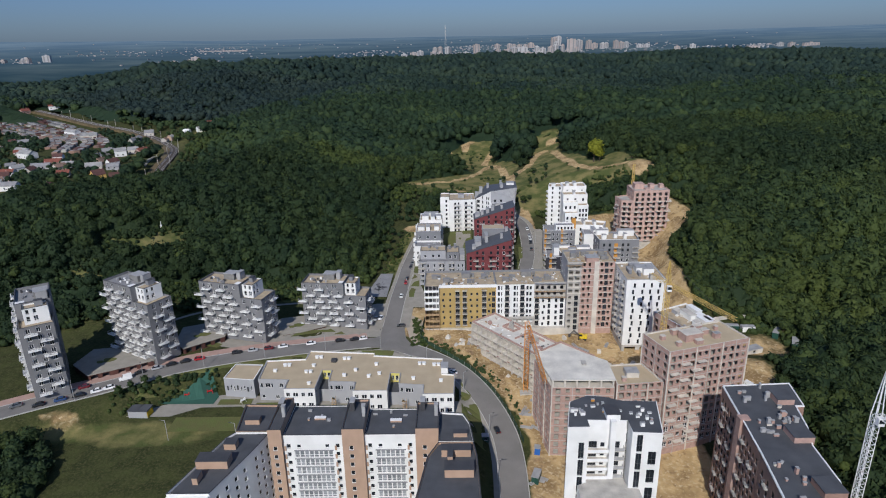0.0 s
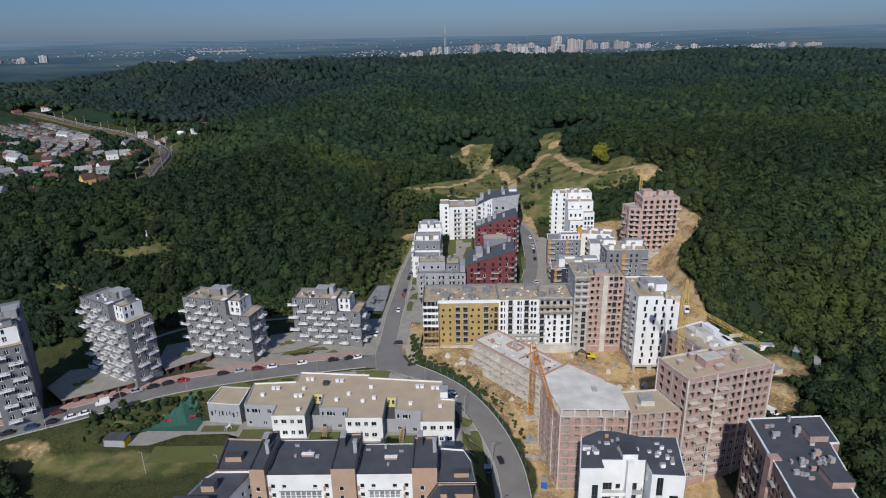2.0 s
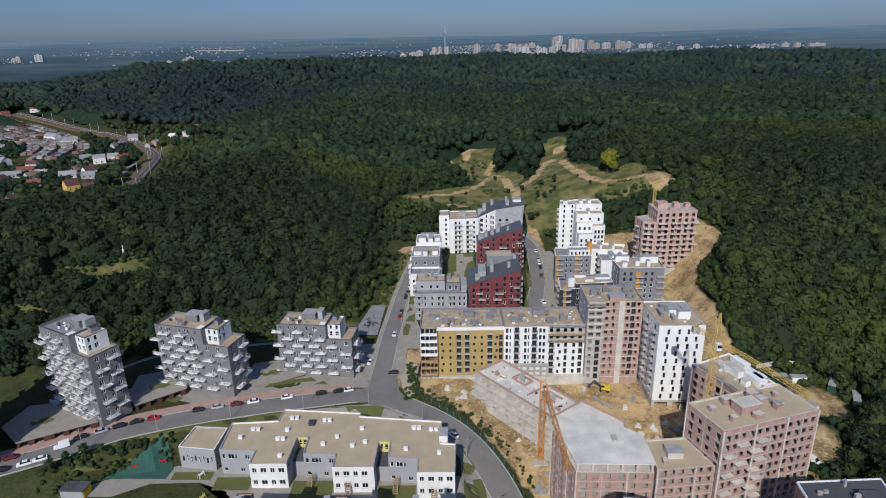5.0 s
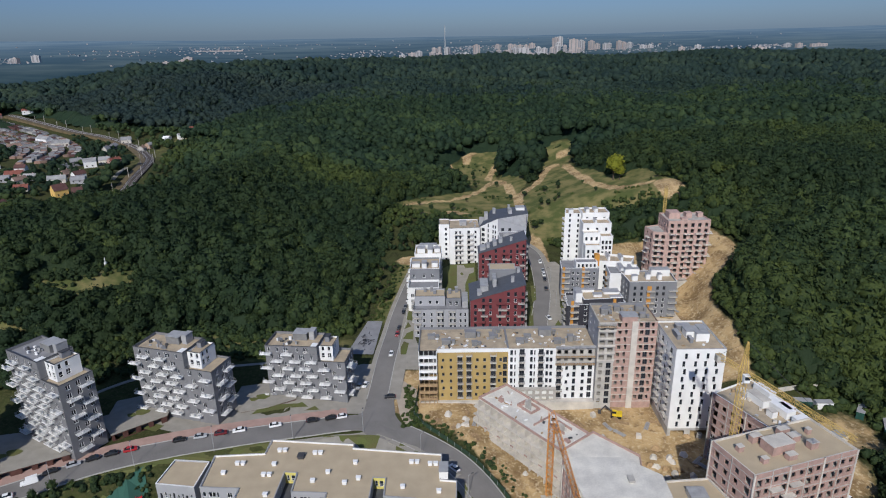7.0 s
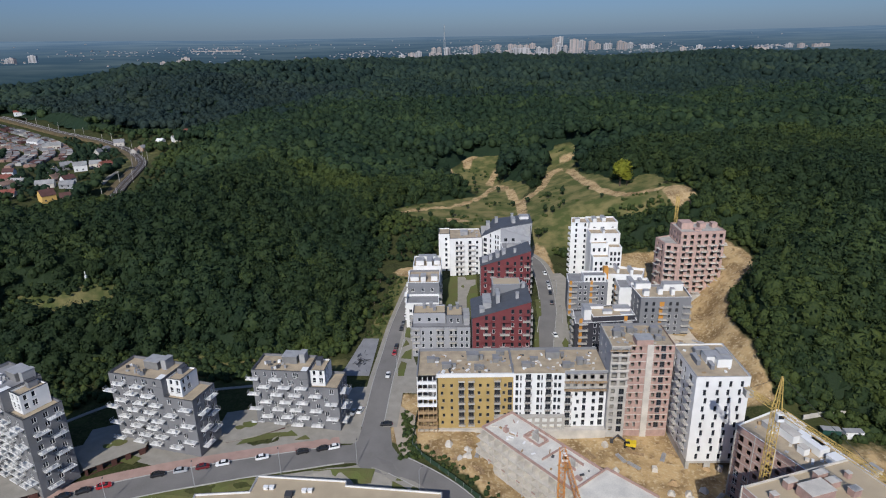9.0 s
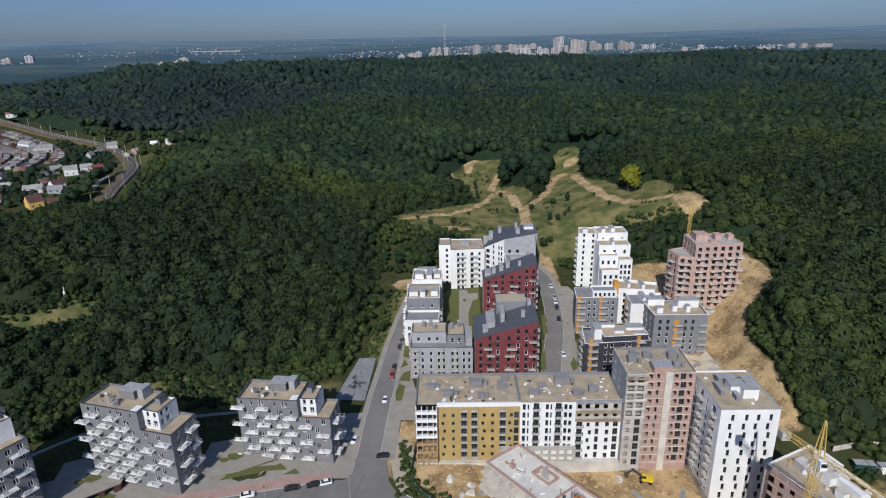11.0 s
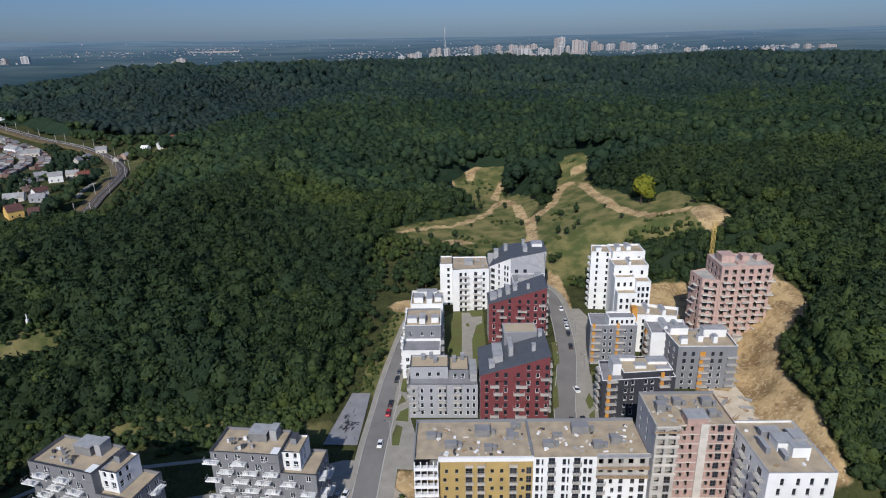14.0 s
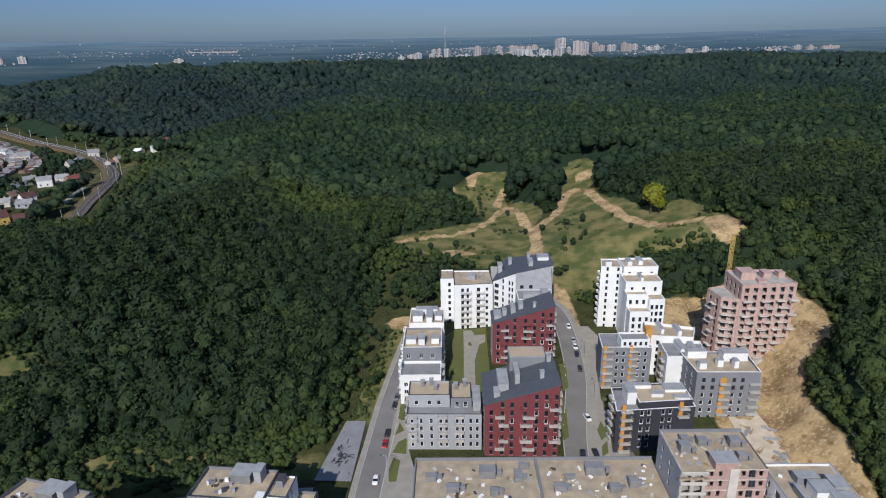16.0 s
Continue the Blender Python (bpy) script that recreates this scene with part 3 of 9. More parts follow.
def ground_material():
    """Grass, dry meadow and bare sandy soil, told apart by two masks that the sheet carries."""
    m = bpy.data.materials.new("open_ground")
    m.use_nodes = True
    n, l = m.node_tree.nodes, m.node_tree.links
    b = n["Principled BSDF"]
    b.inputs["Roughness"].default_value, b.inputs["Specular IOR Level"].default_value = 1.0, 0.1
    geo, attr = n.new("ShaderNodeNewGeometry"), n.new("ShaderNodeAttribute")
    attr.attribute_name = "cover"
    split = n.new("ShaderNodeSeparateColor")
    l.new(attr.outputs["Color"], split.inputs[0])

    def noise_of(size, detail=5):
        t = n.new("ShaderNodeTexNoise")
        t.inputs["Scale"].default_value, t.inputs["Detail"].default_value = 1 / size, detail
        l.new(geo.outputs["Position"], t.inputs["Vector"])
        return t.outputs[0]

    def blend(f, a, c):
        t = n.new("ShaderNodeMix")
        t.data_type = "RGBA"
        l.new(f, t.inputs[0])
        for k, v in ((6, a), (7, c)):
            if isinstance(v, tuple):
                t.inputs[k].default_value = (*v, 1)
            else:
                l.new(v, t.inputs[k])
        return t.outputs[2]

    def stretch(v, lo, hi):
        t = n.new("ShaderNodeMapRange")
        l.new(v, t.inputs["Value"])
        t.inputs["From Min"].default_value, t.inputs["From Max"].default_value = lo, hi
        return t.outputs[0]

    def ragged(mask, size, amount):
        t = n.new("ShaderNodeMath")
        t.operation = "MULTIPLY_ADD"
        l.new(noise_of(size, 6), t.inputs[0])
        t.inputs[1].default_value = amount
        l.new(mask, t.inputs[2])
        return stretch(t.outputs[0], 0.5 + amount * 0.5 - 0.12, 0.5 + amount * 0.5 + 0.12)

    grass = blend(stretch(noise_of(6), 0.35, 0.65), (0.030, 0.037, 0.014), (0.057, 0.066, 0.023))
    grass = blend(stretch(noise_of(0.9, 4), 0.46, 0.66), grass, (0.070, 0.069, 0.030))
    dry = blend(stretch(noise_of(9), 0.40, 0.62), (0.080, 0.096, 0.032), (0.195, 0.170, 0.072))
    soil = blend(stretch(noise_of(8), 0.36, 0.60), (0.235, 0.158, 0.078), (0.49, 0.350, 0.180))
    soil = blend(stretch(noise_of(3.2, 6), 0.54, 0.72), soil, (0.200, 0.130, 0.066))
    rubble = blend(stretch(noise_of(1.1, 4), 0.52, 0.74), soil, (0.56, 0.45, 0.285))
    c = blend(ragged(split.outputs["Green"], 7, 0.7), grass, dry)
    c = blend(ragged(split.outputs["Red"], 4, 0.5), c, rubble)
    l.new(c, b.inputs["Base Color"])
    bp = n.new("ShaderNodeBump")
    bp.inputs["Strength"].default_value, bp.inputs["Distance"].default_value = 0.45, 0.9
    l.new(noise_of(1.6, 6), bp.inputs["Height"])
    l.new(bp.outputs[0], b.inputs["Normal"])
    return m


FAR_LAND = np.hypot((GX[:-1, :-1] + GX[1:, 1:]) / 2, (GY[:-1, :-1] + GY[1:, 1:]) / 2) > 2050
land = new("ground", sheet("ground", GX, GY, GZ, ~FAR_LAND))
land.data.materials.append(ground_material())


def distant_material():
    """The far plain beyond the woods: fields and copses, with the air's haze painted in as glow."""
    m = bpy.data.materials.new("hazed_distant_land")
    m.use_nodes = True
    n, l = m.node_tree.nodes, m.node_tree.links
    b = n["Principled BSDF"]
    b.inputs["Roughness"].default_value, b.inputs["Specular IOR Level"].default_value = 1.0, 0.0
    geo, t = n.new("ShaderNodeNewGeometry"), n.new("ShaderNodeTexNoise")
    t.inputs["Scale"].default_value, t.inputs["Detail"].default_value = 1 / 190, 7
    squash = n.new("ShaderNodeVectorMath")
    squash.operation = "MULTIPLY"
    squash.inputs[1].default_value = (0.55, 1.0, 1.0)
    l.new(geo.outputs["Position"], squash.inputs[0])
    l.new(squash.outputs[0], t.inputs["Vector"])
    r = n.new("ShaderNodeMapRange")
    r.inputs["From Min"].default_value, r.inputs["From Max"].default_value = 0.40, 0.66
    l.new(t.outputs[0], r.inputs["Value"])
    c = n.new("ShaderNodeMix")
    c.data_type = "RGBA"
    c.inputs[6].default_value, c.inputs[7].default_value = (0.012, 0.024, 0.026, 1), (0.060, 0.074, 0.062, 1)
    l.new(r.outputs[0], c.inputs[0])
    l.new(c.outputs[2], b.inputs["Base Color"])
    # haze over the far plain, painted as a blue glow growing with distance
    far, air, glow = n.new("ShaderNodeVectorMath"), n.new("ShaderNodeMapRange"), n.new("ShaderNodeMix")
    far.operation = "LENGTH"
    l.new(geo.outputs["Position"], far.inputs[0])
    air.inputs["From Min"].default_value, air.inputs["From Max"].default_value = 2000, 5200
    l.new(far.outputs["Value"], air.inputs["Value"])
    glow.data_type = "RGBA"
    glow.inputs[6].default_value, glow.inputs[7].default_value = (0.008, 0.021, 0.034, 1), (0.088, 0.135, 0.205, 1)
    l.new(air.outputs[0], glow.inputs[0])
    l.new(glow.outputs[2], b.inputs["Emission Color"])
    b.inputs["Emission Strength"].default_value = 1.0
    return m


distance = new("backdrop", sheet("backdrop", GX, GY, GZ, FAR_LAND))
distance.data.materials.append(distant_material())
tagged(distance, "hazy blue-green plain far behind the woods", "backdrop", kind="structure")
cover = land.data.color_attributes.new("cover", "FLOAT_COLOR", "POINT")
paint = np.zeros((GX.size, 4))
paint[:, 0], paint[:, 1], paint[:, 3] = soil_mask(GX, GY).ravel(), meadow_mask(GX, GY).ravel(), 1
cover.data.foreach_set("color", paint.ravel())
tagged(land, "rolling grassy ground with meadow and bare sandy soil", "ground", kind="structure")


# ---- roads, kerbs, pavements ----
def ribbon(name, line, offset, width, lift, mat, label, thickness=0.35, kind="structure", category="road"):
    """A strip along a line, offset to its right, with real sides."""
    s = Shape()
    d = np.gradient(line[:, :2], axis=0)
    d /= np.linalg.norm(d, axis=1)[:, None]
    nrm = np.stack([d[:, 1], -d[:, 0]], 1)
    a, b = line[:, :2] + nrm * (offset - width / 2), line[:, :2] + nrm * (offset + width / 2)
    z = line[:, 2] + lift
    for k in range(len(line) - 1):
        A, B, C, D = (*a[k], z[k]), (*b[k], z[k]), (*b[k + 1], z[k + 1]), (*a[k + 1], z[k + 1])
        low = lambda q: (q[0], q[1], q[2] - thickness)  # noqa: E731
        s.face([A, B, C, D], mat)
        s.face([A, D, low(D), low(A)], mat)
        s.face([C, B, low(B), low(C)], mat)
    return tagged(new(name, s.mesh(name)), label, category, kind=kind)


main, north, court = (ROADS[k][0] for k in ("main", "north", "court"))
ribbon("road", main, 0, 9.5, 0.22, ASPHALT, "grey asphalt street curving between the houses")
ribbon("road", north, 0, 7.5, 0.226, ASPHALT, "grey asphalt street climbing beside the wood")
ribbon("road", court, 0, 7.5, 0.22, ASPHALT, "grey asphalt lane between new houses")
bend = main[(main[:, 0] > -200) & (main[:, 0] < -36) & (main[:, 1] > 150)]
right = main[(main[:, 0] > -20) & (main[:, 1] > 60)]
ribbon("kerb", bend, -4.95, 0.3, 0.36, KERB, "pale stone kerb along the street", category="kerb")
ribbon("pavement", bend, -7.4, 4.6, 0.33, PAVING_RED, "reddish block pavement beside the street", category="pavement")
ribbon("kerb", bend, 4.95, 0.3, 0.36, KERB, "pale stone kerb along the street", category="kerb")
ribbon("kerb", right, 4.95, 0.3, 0.36, KERB, "pale stone kerb along the street", category="kerb")
ribbon("kerb", right, -4.95, 0.3, 0.36, KERB, "pale stone kerb along the street", category="kerb")
ribbon("pavement", right, 6.1, 1.9, 0.33, PAVING, "grey pavement along the street bend", category="pavement")
up = north[north[:, 1] > 270]
ribbon("kerb", up, -3.95, 0.3, 0.36, KERB, "pale stone kerb along the street", category="kerb")
ribbon("kerb", up, 3.95, 0.3, 0.36, KERB, "pale stone kerb along the street", category="kerb")
ribbon("pavement", up, -5.0, 1.7, 0.33, PAVING, "narrow grey pavement along the street", category="pavement")
ribbon("pavement", up, 6.6, 4.9, 0.33, PAVING, "grey paved forecourt strip beside the street", category="pavement")
lane = court[court[:, 1] > 305]
ribbon("kerb", lane, -3.95, 0.3, 0.36, KERB, "pale stone kerb along the lane", category="kerb")
ribbon("kerb", lane, 3.95, 0.3, 0.36, KERB, "pale stone kerb along the lane", category="kerb")
ribbon("pavement", lane, 5.4, 2.5, 0.33, PAVING, "grey pavement along the lane", category="pavement")


def patch(name, poly, lift, mat, label, category, step=4.0):
    """A thin slab that follows the ground."""
    bm = bmesh.new()
    bm.faces.new([bm.verts.new((x, y, 0)) for x, y in poly])
    bmesh.ops.triangulate(bm, faces=bm.faces[:])
    for _ in range(4):
        long = [e for e in bm.edges if e.calc_length() > step]
        if not long:
            break
        bmesh.ops.subdivide_edges(bm, edges=long, cuts=1)
    bmesh.ops.triangulate(bm, faces=bm.faces[:])
    co = np.array([v.co[:2] for v in bm.verts])
    for v, z in zip(bm.verts, ground(co[:, 0], co[:, 1])):
        v.co.z = z + lift
    me = bpy.data.meshes.new(name)
    bmesh.ops.recalc_face_normals(bm, faces=bm.faces[:])
    if bm.faces[0].normal.z < 0:
        bmesh.ops.reverse_faces(bm, faces=bm.faces[:])
    bm.to_mesh(me)
    bm.free()
    me.materials.append(mat)
    return tagged(new(name, me), label, category, kind="structure")


# ---- woods ----
def wooded(x, y):
    w_edge = np.interp(x, [-420, -260, -190, -150, -110, -70, -36], [150, 225, 268, 296, 316, 322, 328])
    west = (y > w_edge) & (x < np.interp(y, [300, 330, 360, 395, 410], [-54, -50, -45, -38, -36]))
    east = x > np.interp(y, [60, 130, 180, 205, 217, 226, 238, 262, 272, 282, 300, 340, 352, 372, 395, 410, 425], [112, 114, 118, 117.5, 122, 131, 154, 154, 142, 127, 124.5, 125.5, 144, 152, 150, 134, 108])
    north_of = (y > 412) & (x < 0) | (y > 428) & (x > 58)
    far = y > 425
    ok = west | east | north_of | far
    ok &= ~((x > -46) & (x < 56) & (y < 480))
    ok &= np.hypot((x + 334) / 24, (y - 566) / 26) > 1
    return ok & (meadow_mask(x, y) < 0.42) & (soil_mask(x, y) < 0.3) & (y > 60)


def crown(rng, leaves, core_rings, leaf, lobes=9, rough=0.82):
    """A crown on the unit scale: a knobbly core of limbs' ends with many leaf sprays standing off it."""
    knob = rng.normal(size=(lobes, 3))
    knob /= np.linalg.norm(knob, axis=1)[:, None]
    knob[:, 2] = np.abs(knob[:, 2]) * 1.0 - 0.25
    knob /= np.linalg.norm(knob, axis=1)[:, None]
    size = rng.uniform(0.18, 0.46, lobes)
    wide = rng.uniform(0.60, 0.78, lobes)

    def radius(d):
        return 0.70 + (size * np.clip((d @ knob.T - wide) / (1 - wide), 0, 1) ** 0.8).max(1) + 0.10 * d[:, 2]

    verts, tris = [], []
    nu, nv = core_rings
    for j in range(nv + 1):
        a = math.pi * (0.02 + 0.80 * j / nv)
        for i in range(nu):
            b = 2 * math.pi * (i + 0.5 * (j % 2)) / nu
            verts.append((math.sin(a) * math.cos(b), math.sin(a) * math.sin(b), math.cos(a)))
    d = np.array(verts)
    core = d * radius(d)[:, None] * rng.uniform(rough, 1.04, len(d))[:, None]
    for j in range(nv):
        for i in range(nu):
            p, q = j * nu + i, j * nu + (i + 1) % nu
            tris += [(p, p + nu, q), (q, p + nu, q + nu)]
    pts = [core]
    n = len(core)
    if leaves:
        d = rng.normal(size=(leaves, 3))
        d /= np.linalg.norm(d, axis=1)[:, None]
        d[:, 2] = np.where(d[:, 2] < -0.45, -d[:, 2], d[:, 2])
        c = d * (radius(d) * rng.uniform(0.90, 1.20, leaves))[:, None]
        nrm = d + (0, 0, 0.25) + 0.55 * rng.normal(size=(leaves, 3))
        nrm /= np.linalg.norm(nrm, axis=1)[:, None]
        t = np.cross(nrm, rng.normal(size=(leaves, 3)))
        t /= np.linalg.norm(t, axis=1)[:, None]
        u = np.cross(nrm, t)
        s = leaf * rng.uniform(0.55, 1.35, (leaves, 1))
        three = np.stack([c + t * s, c + (u * 0.9 - t * 0.5) * s, c - (u * 0.9 + t * 0.5) * s], 1).reshape(-1, 3)
        pts.append(three)
        k = n + 3 * np.arange(leaves)
        tris += np.stack([k, k + 1, k + 2], 1).tolist()
    return np.concatenate(pts) * (1, 1, 0.95), np.array(tris)


def tri_mesh(name, verts, tris, mat):
    me = bpy.data.meshes.new(name)
    me.vertices.add(len(verts))
    me.vertices.foreach_set("co", np.ascontiguousarray(verts, np.float32).ravel())
    me.loops.add(3 * len(tris))
    me.loops.foreach_set("vertex_index", np.ascontiguousarray(tris, np.int32).ravel())
    me.polygons.add(len(tris))
    me.polygons.foreach_set("loop_start", np.arange(0, 3 * len(tris), 3, dtype=np.int32))
    me.update(calc_edges=True)
    me.materials.append(mat)
    return me


def leaf_material(name, deep, mid, light, grain=0.9):
    """Leaves whose green follows the tone of each tree, with clusters of leaves as fine relief."""
    m = bpy.data.materials.new(name)
    m.use_nodes = True
    n, l = m.node_tree.nodes, m.node_tree.links
    b = n["Principled BSDF"]
    b.inputs["Roughness"].default_value, b.inputs["Specular IOR Level"].default_value = 0.7, 0.2
    geo, tone = n.new("ShaderNodeNewGeometry"), n.new("ShaderNodeAttribute")
    tone.attribute_name = "tone"
    t = n.new("ShaderNodeTexNoise")
    t.inputs["Scale"].default_value, t.inputs["Detail"].default_value = 1 / grain, 3
    l.new(geo.outputs["Position"], t.inputs["Vector"])
    add = n.new("ShaderNodeMath")
    add.operation = "MULTIPLY_ADD"
    l.new(t.outputs[0], add.inputs[0])
    add.inputs[1].default_value = 0.55
    l.new(tone.outputs["Fac"], add.inputs[2])
    more = n.new("ShaderNodeMath")
    more.operation = "MULTIPLY_ADD"
    l.new(geo.outputs["Random Per Island"], more.inputs[0])
    more.inputs[1].default_value = 0.34
    l.new(add.outputs[0], more.inputs[2])
    ramp = n.new("ShaderNodeValToRGB")
    e = ramp.color_ramp.elements
    e[0].position, e[0].color = 0.28, (*deep, 1)
    e[1].position, e[1].color = 1.30 - 0.35, (*light, 1)
    half = e.new(0.66)
    half.color = (*mid, 1)
    l.new(more.outputs[0], ramp.inputs[0])
    kind, hue = n.new("ShaderNodeAttribute"), n.new("ShaderNodeMix")
    kind.attribute_name = "kind_of_tree"
    hue.data_type, hue.blend_type = "RGBA", "MULTIPLY"
    hue.inputs[7].default_value = (1.16, 1.05, 0.86, 1)
    l.new(kind.outputs["Fac"], hue.inputs[0])
    l.new(ramp.outputs[0], hue.inputs[6])
    leafy = hue.outputs[2]
    l.new(leafy, b.inputs["Base Color"])
    bp = n.new("ShaderNodeBump")
    bp.inputs["Strength"].default_value, bp.inputs["Distance"].default_value = 0.5, grain
    l.new(t.outputs[0], bp.inputs["Height"])
    l.new(bp.outputs[0], b.inputs["Normal"])
    thin = n.new("ShaderNodeBsdfTranslucent")
    l.new(leafy, thin.inputs[0])
    both = n.new("ShaderNodeMixShader")
    both.inputs[0].default_value = 0.42
    l.new(b.outputs[0], both.inputs[1])
    l.new(thin.outputs[0], both.inputs[2])
    l.new(both.outputs[0], n["Material Output"].inputs[0])
    return m


LEAF = leaf_material("foliage", (0.022, 0.043, 0.022), (0.037, 0.065, 0.029), (0.080, 0.116, 0.037))
# same leaves further off, with distance haze painted into their colour in steps
LEAF_MID = leaf_material("part_hazed_foliage", (0.021, 0.043, 0.027), (0.034, 0.065, 0.035), (0.066, 0.106, 0.043), 1.6)
LEAF_FAR = leaf_material("hazed_far_foliage", (0.019, 0.040, 0.037), (0.031, 0.059, 0.050), (0.052, 0.086, 0.060), 2.6)
# hill leaves: haze and the slope's shade both mixed into the green
LEAF_HILL = leaf_material("hazed_shaded_hill_foliage", (0.019, 0.039, 0.042), (0.030, 0.054, 0.054), (0.046, 0.074, 0.064), 2.6)
LEAF_BRIGHT = leaf_material("bright_foliage", (0.14, 0.16, 0.02), (0.22, 0.24, 0.03), (0.32, 0.33, 0.04))

rng = np.random.default_rng(5)
NEAR_CROWNS = [crown(rng, 150, (9, 5), 0.16) for _ in range(12)]
MID_CROWNS = [crown(rng, 26, (8, 3), 0.2, 7, 0.9) for _ in range(10)]
FAR_CROWNS = [crown(rng, 0, (7, 3), 0.3, 5, 0.9) for _ in range(8)]


def scatter(step, x0, x1, y0, y1, keep):
    """Jittered tree places on a grid where keep(x, y) holds, inside the fan that the flight looks over."""
    x, y = np.meshgrid(np.arange(x0, x1, step), np.arange(y0, y1, step))
    x = (x + rng.uniform(-0.45, 0.45, x.shape) * step).ravel()
    y = (y + rng.uniform(-0.45, 0.45, y.shape) * step).ravel()
    ok = keep(x, y) & (np.abs(x) < 0.78 * y + 70)
    return x[ok], y[ok]


def forest(name, crowns, x, y, r_lo, r_hi, tall, label, mat=None, base_tone=0.0, category="forest", edge=0.0, uneven=0.13):
    """Many crowns joined into one wood; stands of a kind share their green and height, and the near western slope is
    toned down for its shade. edge: how far trees step down towards open ground.
    """
    z = ground(x, y)
    # the west term darkens leaves on the slope turned from the sun
    stand_and_shade = 1.1 * waves(x, y, 26, 2) + 1.7 * waves(x, y, 75, 5) + 0.7 * waves(x, y, 190, 3) - 0.6 * ss(-40, -130, x) * (y < 480) + rng.normal(0, 0.36, len(x))
    r = mix(r_lo, r_hi, rng.random(len(x)) ** 1.5) * (1 + 0.14 * waves(x, y, 45, 7))
    h = r * (rng.uniform(0.95, 1.6, len(x)) if crowns is NEAR_CROWNS else rng.uniform(0.75, 1.2, len(x)))
    top = tall * (1 + uneven * waves(x, y, 38, 1) + 0.08 * waves(x, y, 15, 4) + rng.uniform(-0.14, 0.14, len(x))) + 0.55 * (r - (r_lo + r_hi) / 2)
    if edge:
        bare = np.mean([~wooded(x + edge * math.cos(a), y + edge * math.sin(a)) for a in np.arange(8) * math.pi / 4], axis=0)
        step = 1 - 0.62 * np.clip(bare * 1.6, 0, 1)
        top, r, h = top * step, r * (0.45 + 0.55 * step), h * (0.45 + 0.55 * step)
    tone = np.clip(0.17 + 0.135 * stand_and_shade + base_tone + 0.26 * (rng.random(len(x)) < 0.05), 0.0, 0.62)
    sort = np.clip(0.45 + 0.5 * waves(x, y, 31, 9) + rng.normal(0, 0.28, len(x)), 0, 1)
    a = rng.uniform(0, 2 * np.pi, len(x))
    pick = rng.integers(0, len(crowns), len(x))
    vs, ts, tn, kn, n = [], [], [], [], 0
    for k, (v, t) in enumerate(crowns):
        some = np.where(pick == k)[0]
        if not len(some):
            continue
        c, s = np.cos(a[some])[:, None], np.sin(a[some])[:, None]
        vx = (v[:, 0] * c - v[:, 1] * s) * r[some][:, None] + x[some][:, None]
        vy = (v[:, 0] * s + v[:, 1] * c) * r[some][:, None] + y[some][:, None]
        vz = v[:, 2] * h[some][:, None] + (z[some] + top[some] - h[some])[:, None]
        vs.append(np.stack([vx, vy, vz], -1).reshape(-1, 3))
        ts.append((t[None] + (n + np.arange(len(some)) * len(v))[:, None, None]).reshape(-1, 3))
        tn.append(np.repeat(tone[some], len(v)))
        kn.append(np.repeat(sort[some], len(v)))
        n += len(some) * len(v)
    ob = new(name, tri_mesh(name, np.concatenate(vs), np.concatenate(ts), mat or LEAF))
    if crowns is not NEAR_CROWNS:
        ob.data.polygons.foreach_set("use_smooth", np.ones(len(ob.data.polygons), bool))
    for what, values in (("tone", tn), ("kind_of_tree", kn)):
        ob.data.attributes.new(what, "FLOAT", "POINT").data.foreach_set("value", np.concatenate(values).astype(np.float32))
    return tagged(ob, label, category, kind="stuff")


def understorey(x0, x1, y0, y1, step, keep, tall, label, mat, tone):
    """The closed leafy layer below the crowns: one lumpy sheet that sinks to the ground where the wood ends."""
    X, Y = np.meshgrid(np.arange(x0, x1, step), np.arange(y0, y1, step))
    X = X + rng.uniform(-0.3, 0.3, X.shape) * step
    Y = Y + rng.uniform(-0.3, 0.3, Y.shape) * step
    full = keep(X.ravel(), Y.ravel()).reshape(X.shape).astype(float)
    soft = full.copy()
    for _ in range(5):
        pad = np.pad(soft, 1, mode="edge")
        soft = (pad[:-2, 1:-1] + pad[2:, 1:-1] + pad[1:-1, :-2] + pad[1:-1, 2:] + 2 * soft) / 6
    lift = tall * (1 + 0.13 * waves(X, Y, 38, 1)) * rng.uniform(0.72, 1.08, X.shape) * np.clip(soft * 2.3 - 1.3, 0, 1)
    Z = ground(X, Y) + lift - 0.6
    inner = (lift > 0.3) & (np.abs(X) < 0.80 * Y + 90)
    cell = inner[:-1, :-1] | inner[1:, 1:] | inner[1:, :-1] | inner[:-1, 1:]
    ob = new("undergrowth", sheet("undergrowth", X, Y, Z, cell))
    ob.data.polygons.foreach_set("use_smooth", np.zeros(len(ob.data.polygons), bool))
    ob.data.materials.append(mat)
    for what, value in (("tone", tone + 0.08 * waves(X, Y, 26, 2)), ("kind_of_tree", 0.4 + 0.4 * waves(X, Y, 31, 9))):
        ob.data.attributes.new(what, "FLOAT", "POINT").data.foreach_set("value", np.clip(value, 0, 1).astype(np.float32).ravel())
    return tagged(ob, label, "undergrowth", kind="stuff")


near_zone = lambda x, y: wooded(x, y) & (y < 560) & (np.abs(x) < 340)  # noqa: E731
mid_zone = lambda x, y: wooded(x, y) & ~((y < 560) & (np.abs(x) < 340)) & (y < 1150)  # noqa: E731
town_west = lambda x, y: (x < -318 - (y - 560) * 0.1) & (x > -760) & (y > 500) & (y < 905)  # noqa: E731
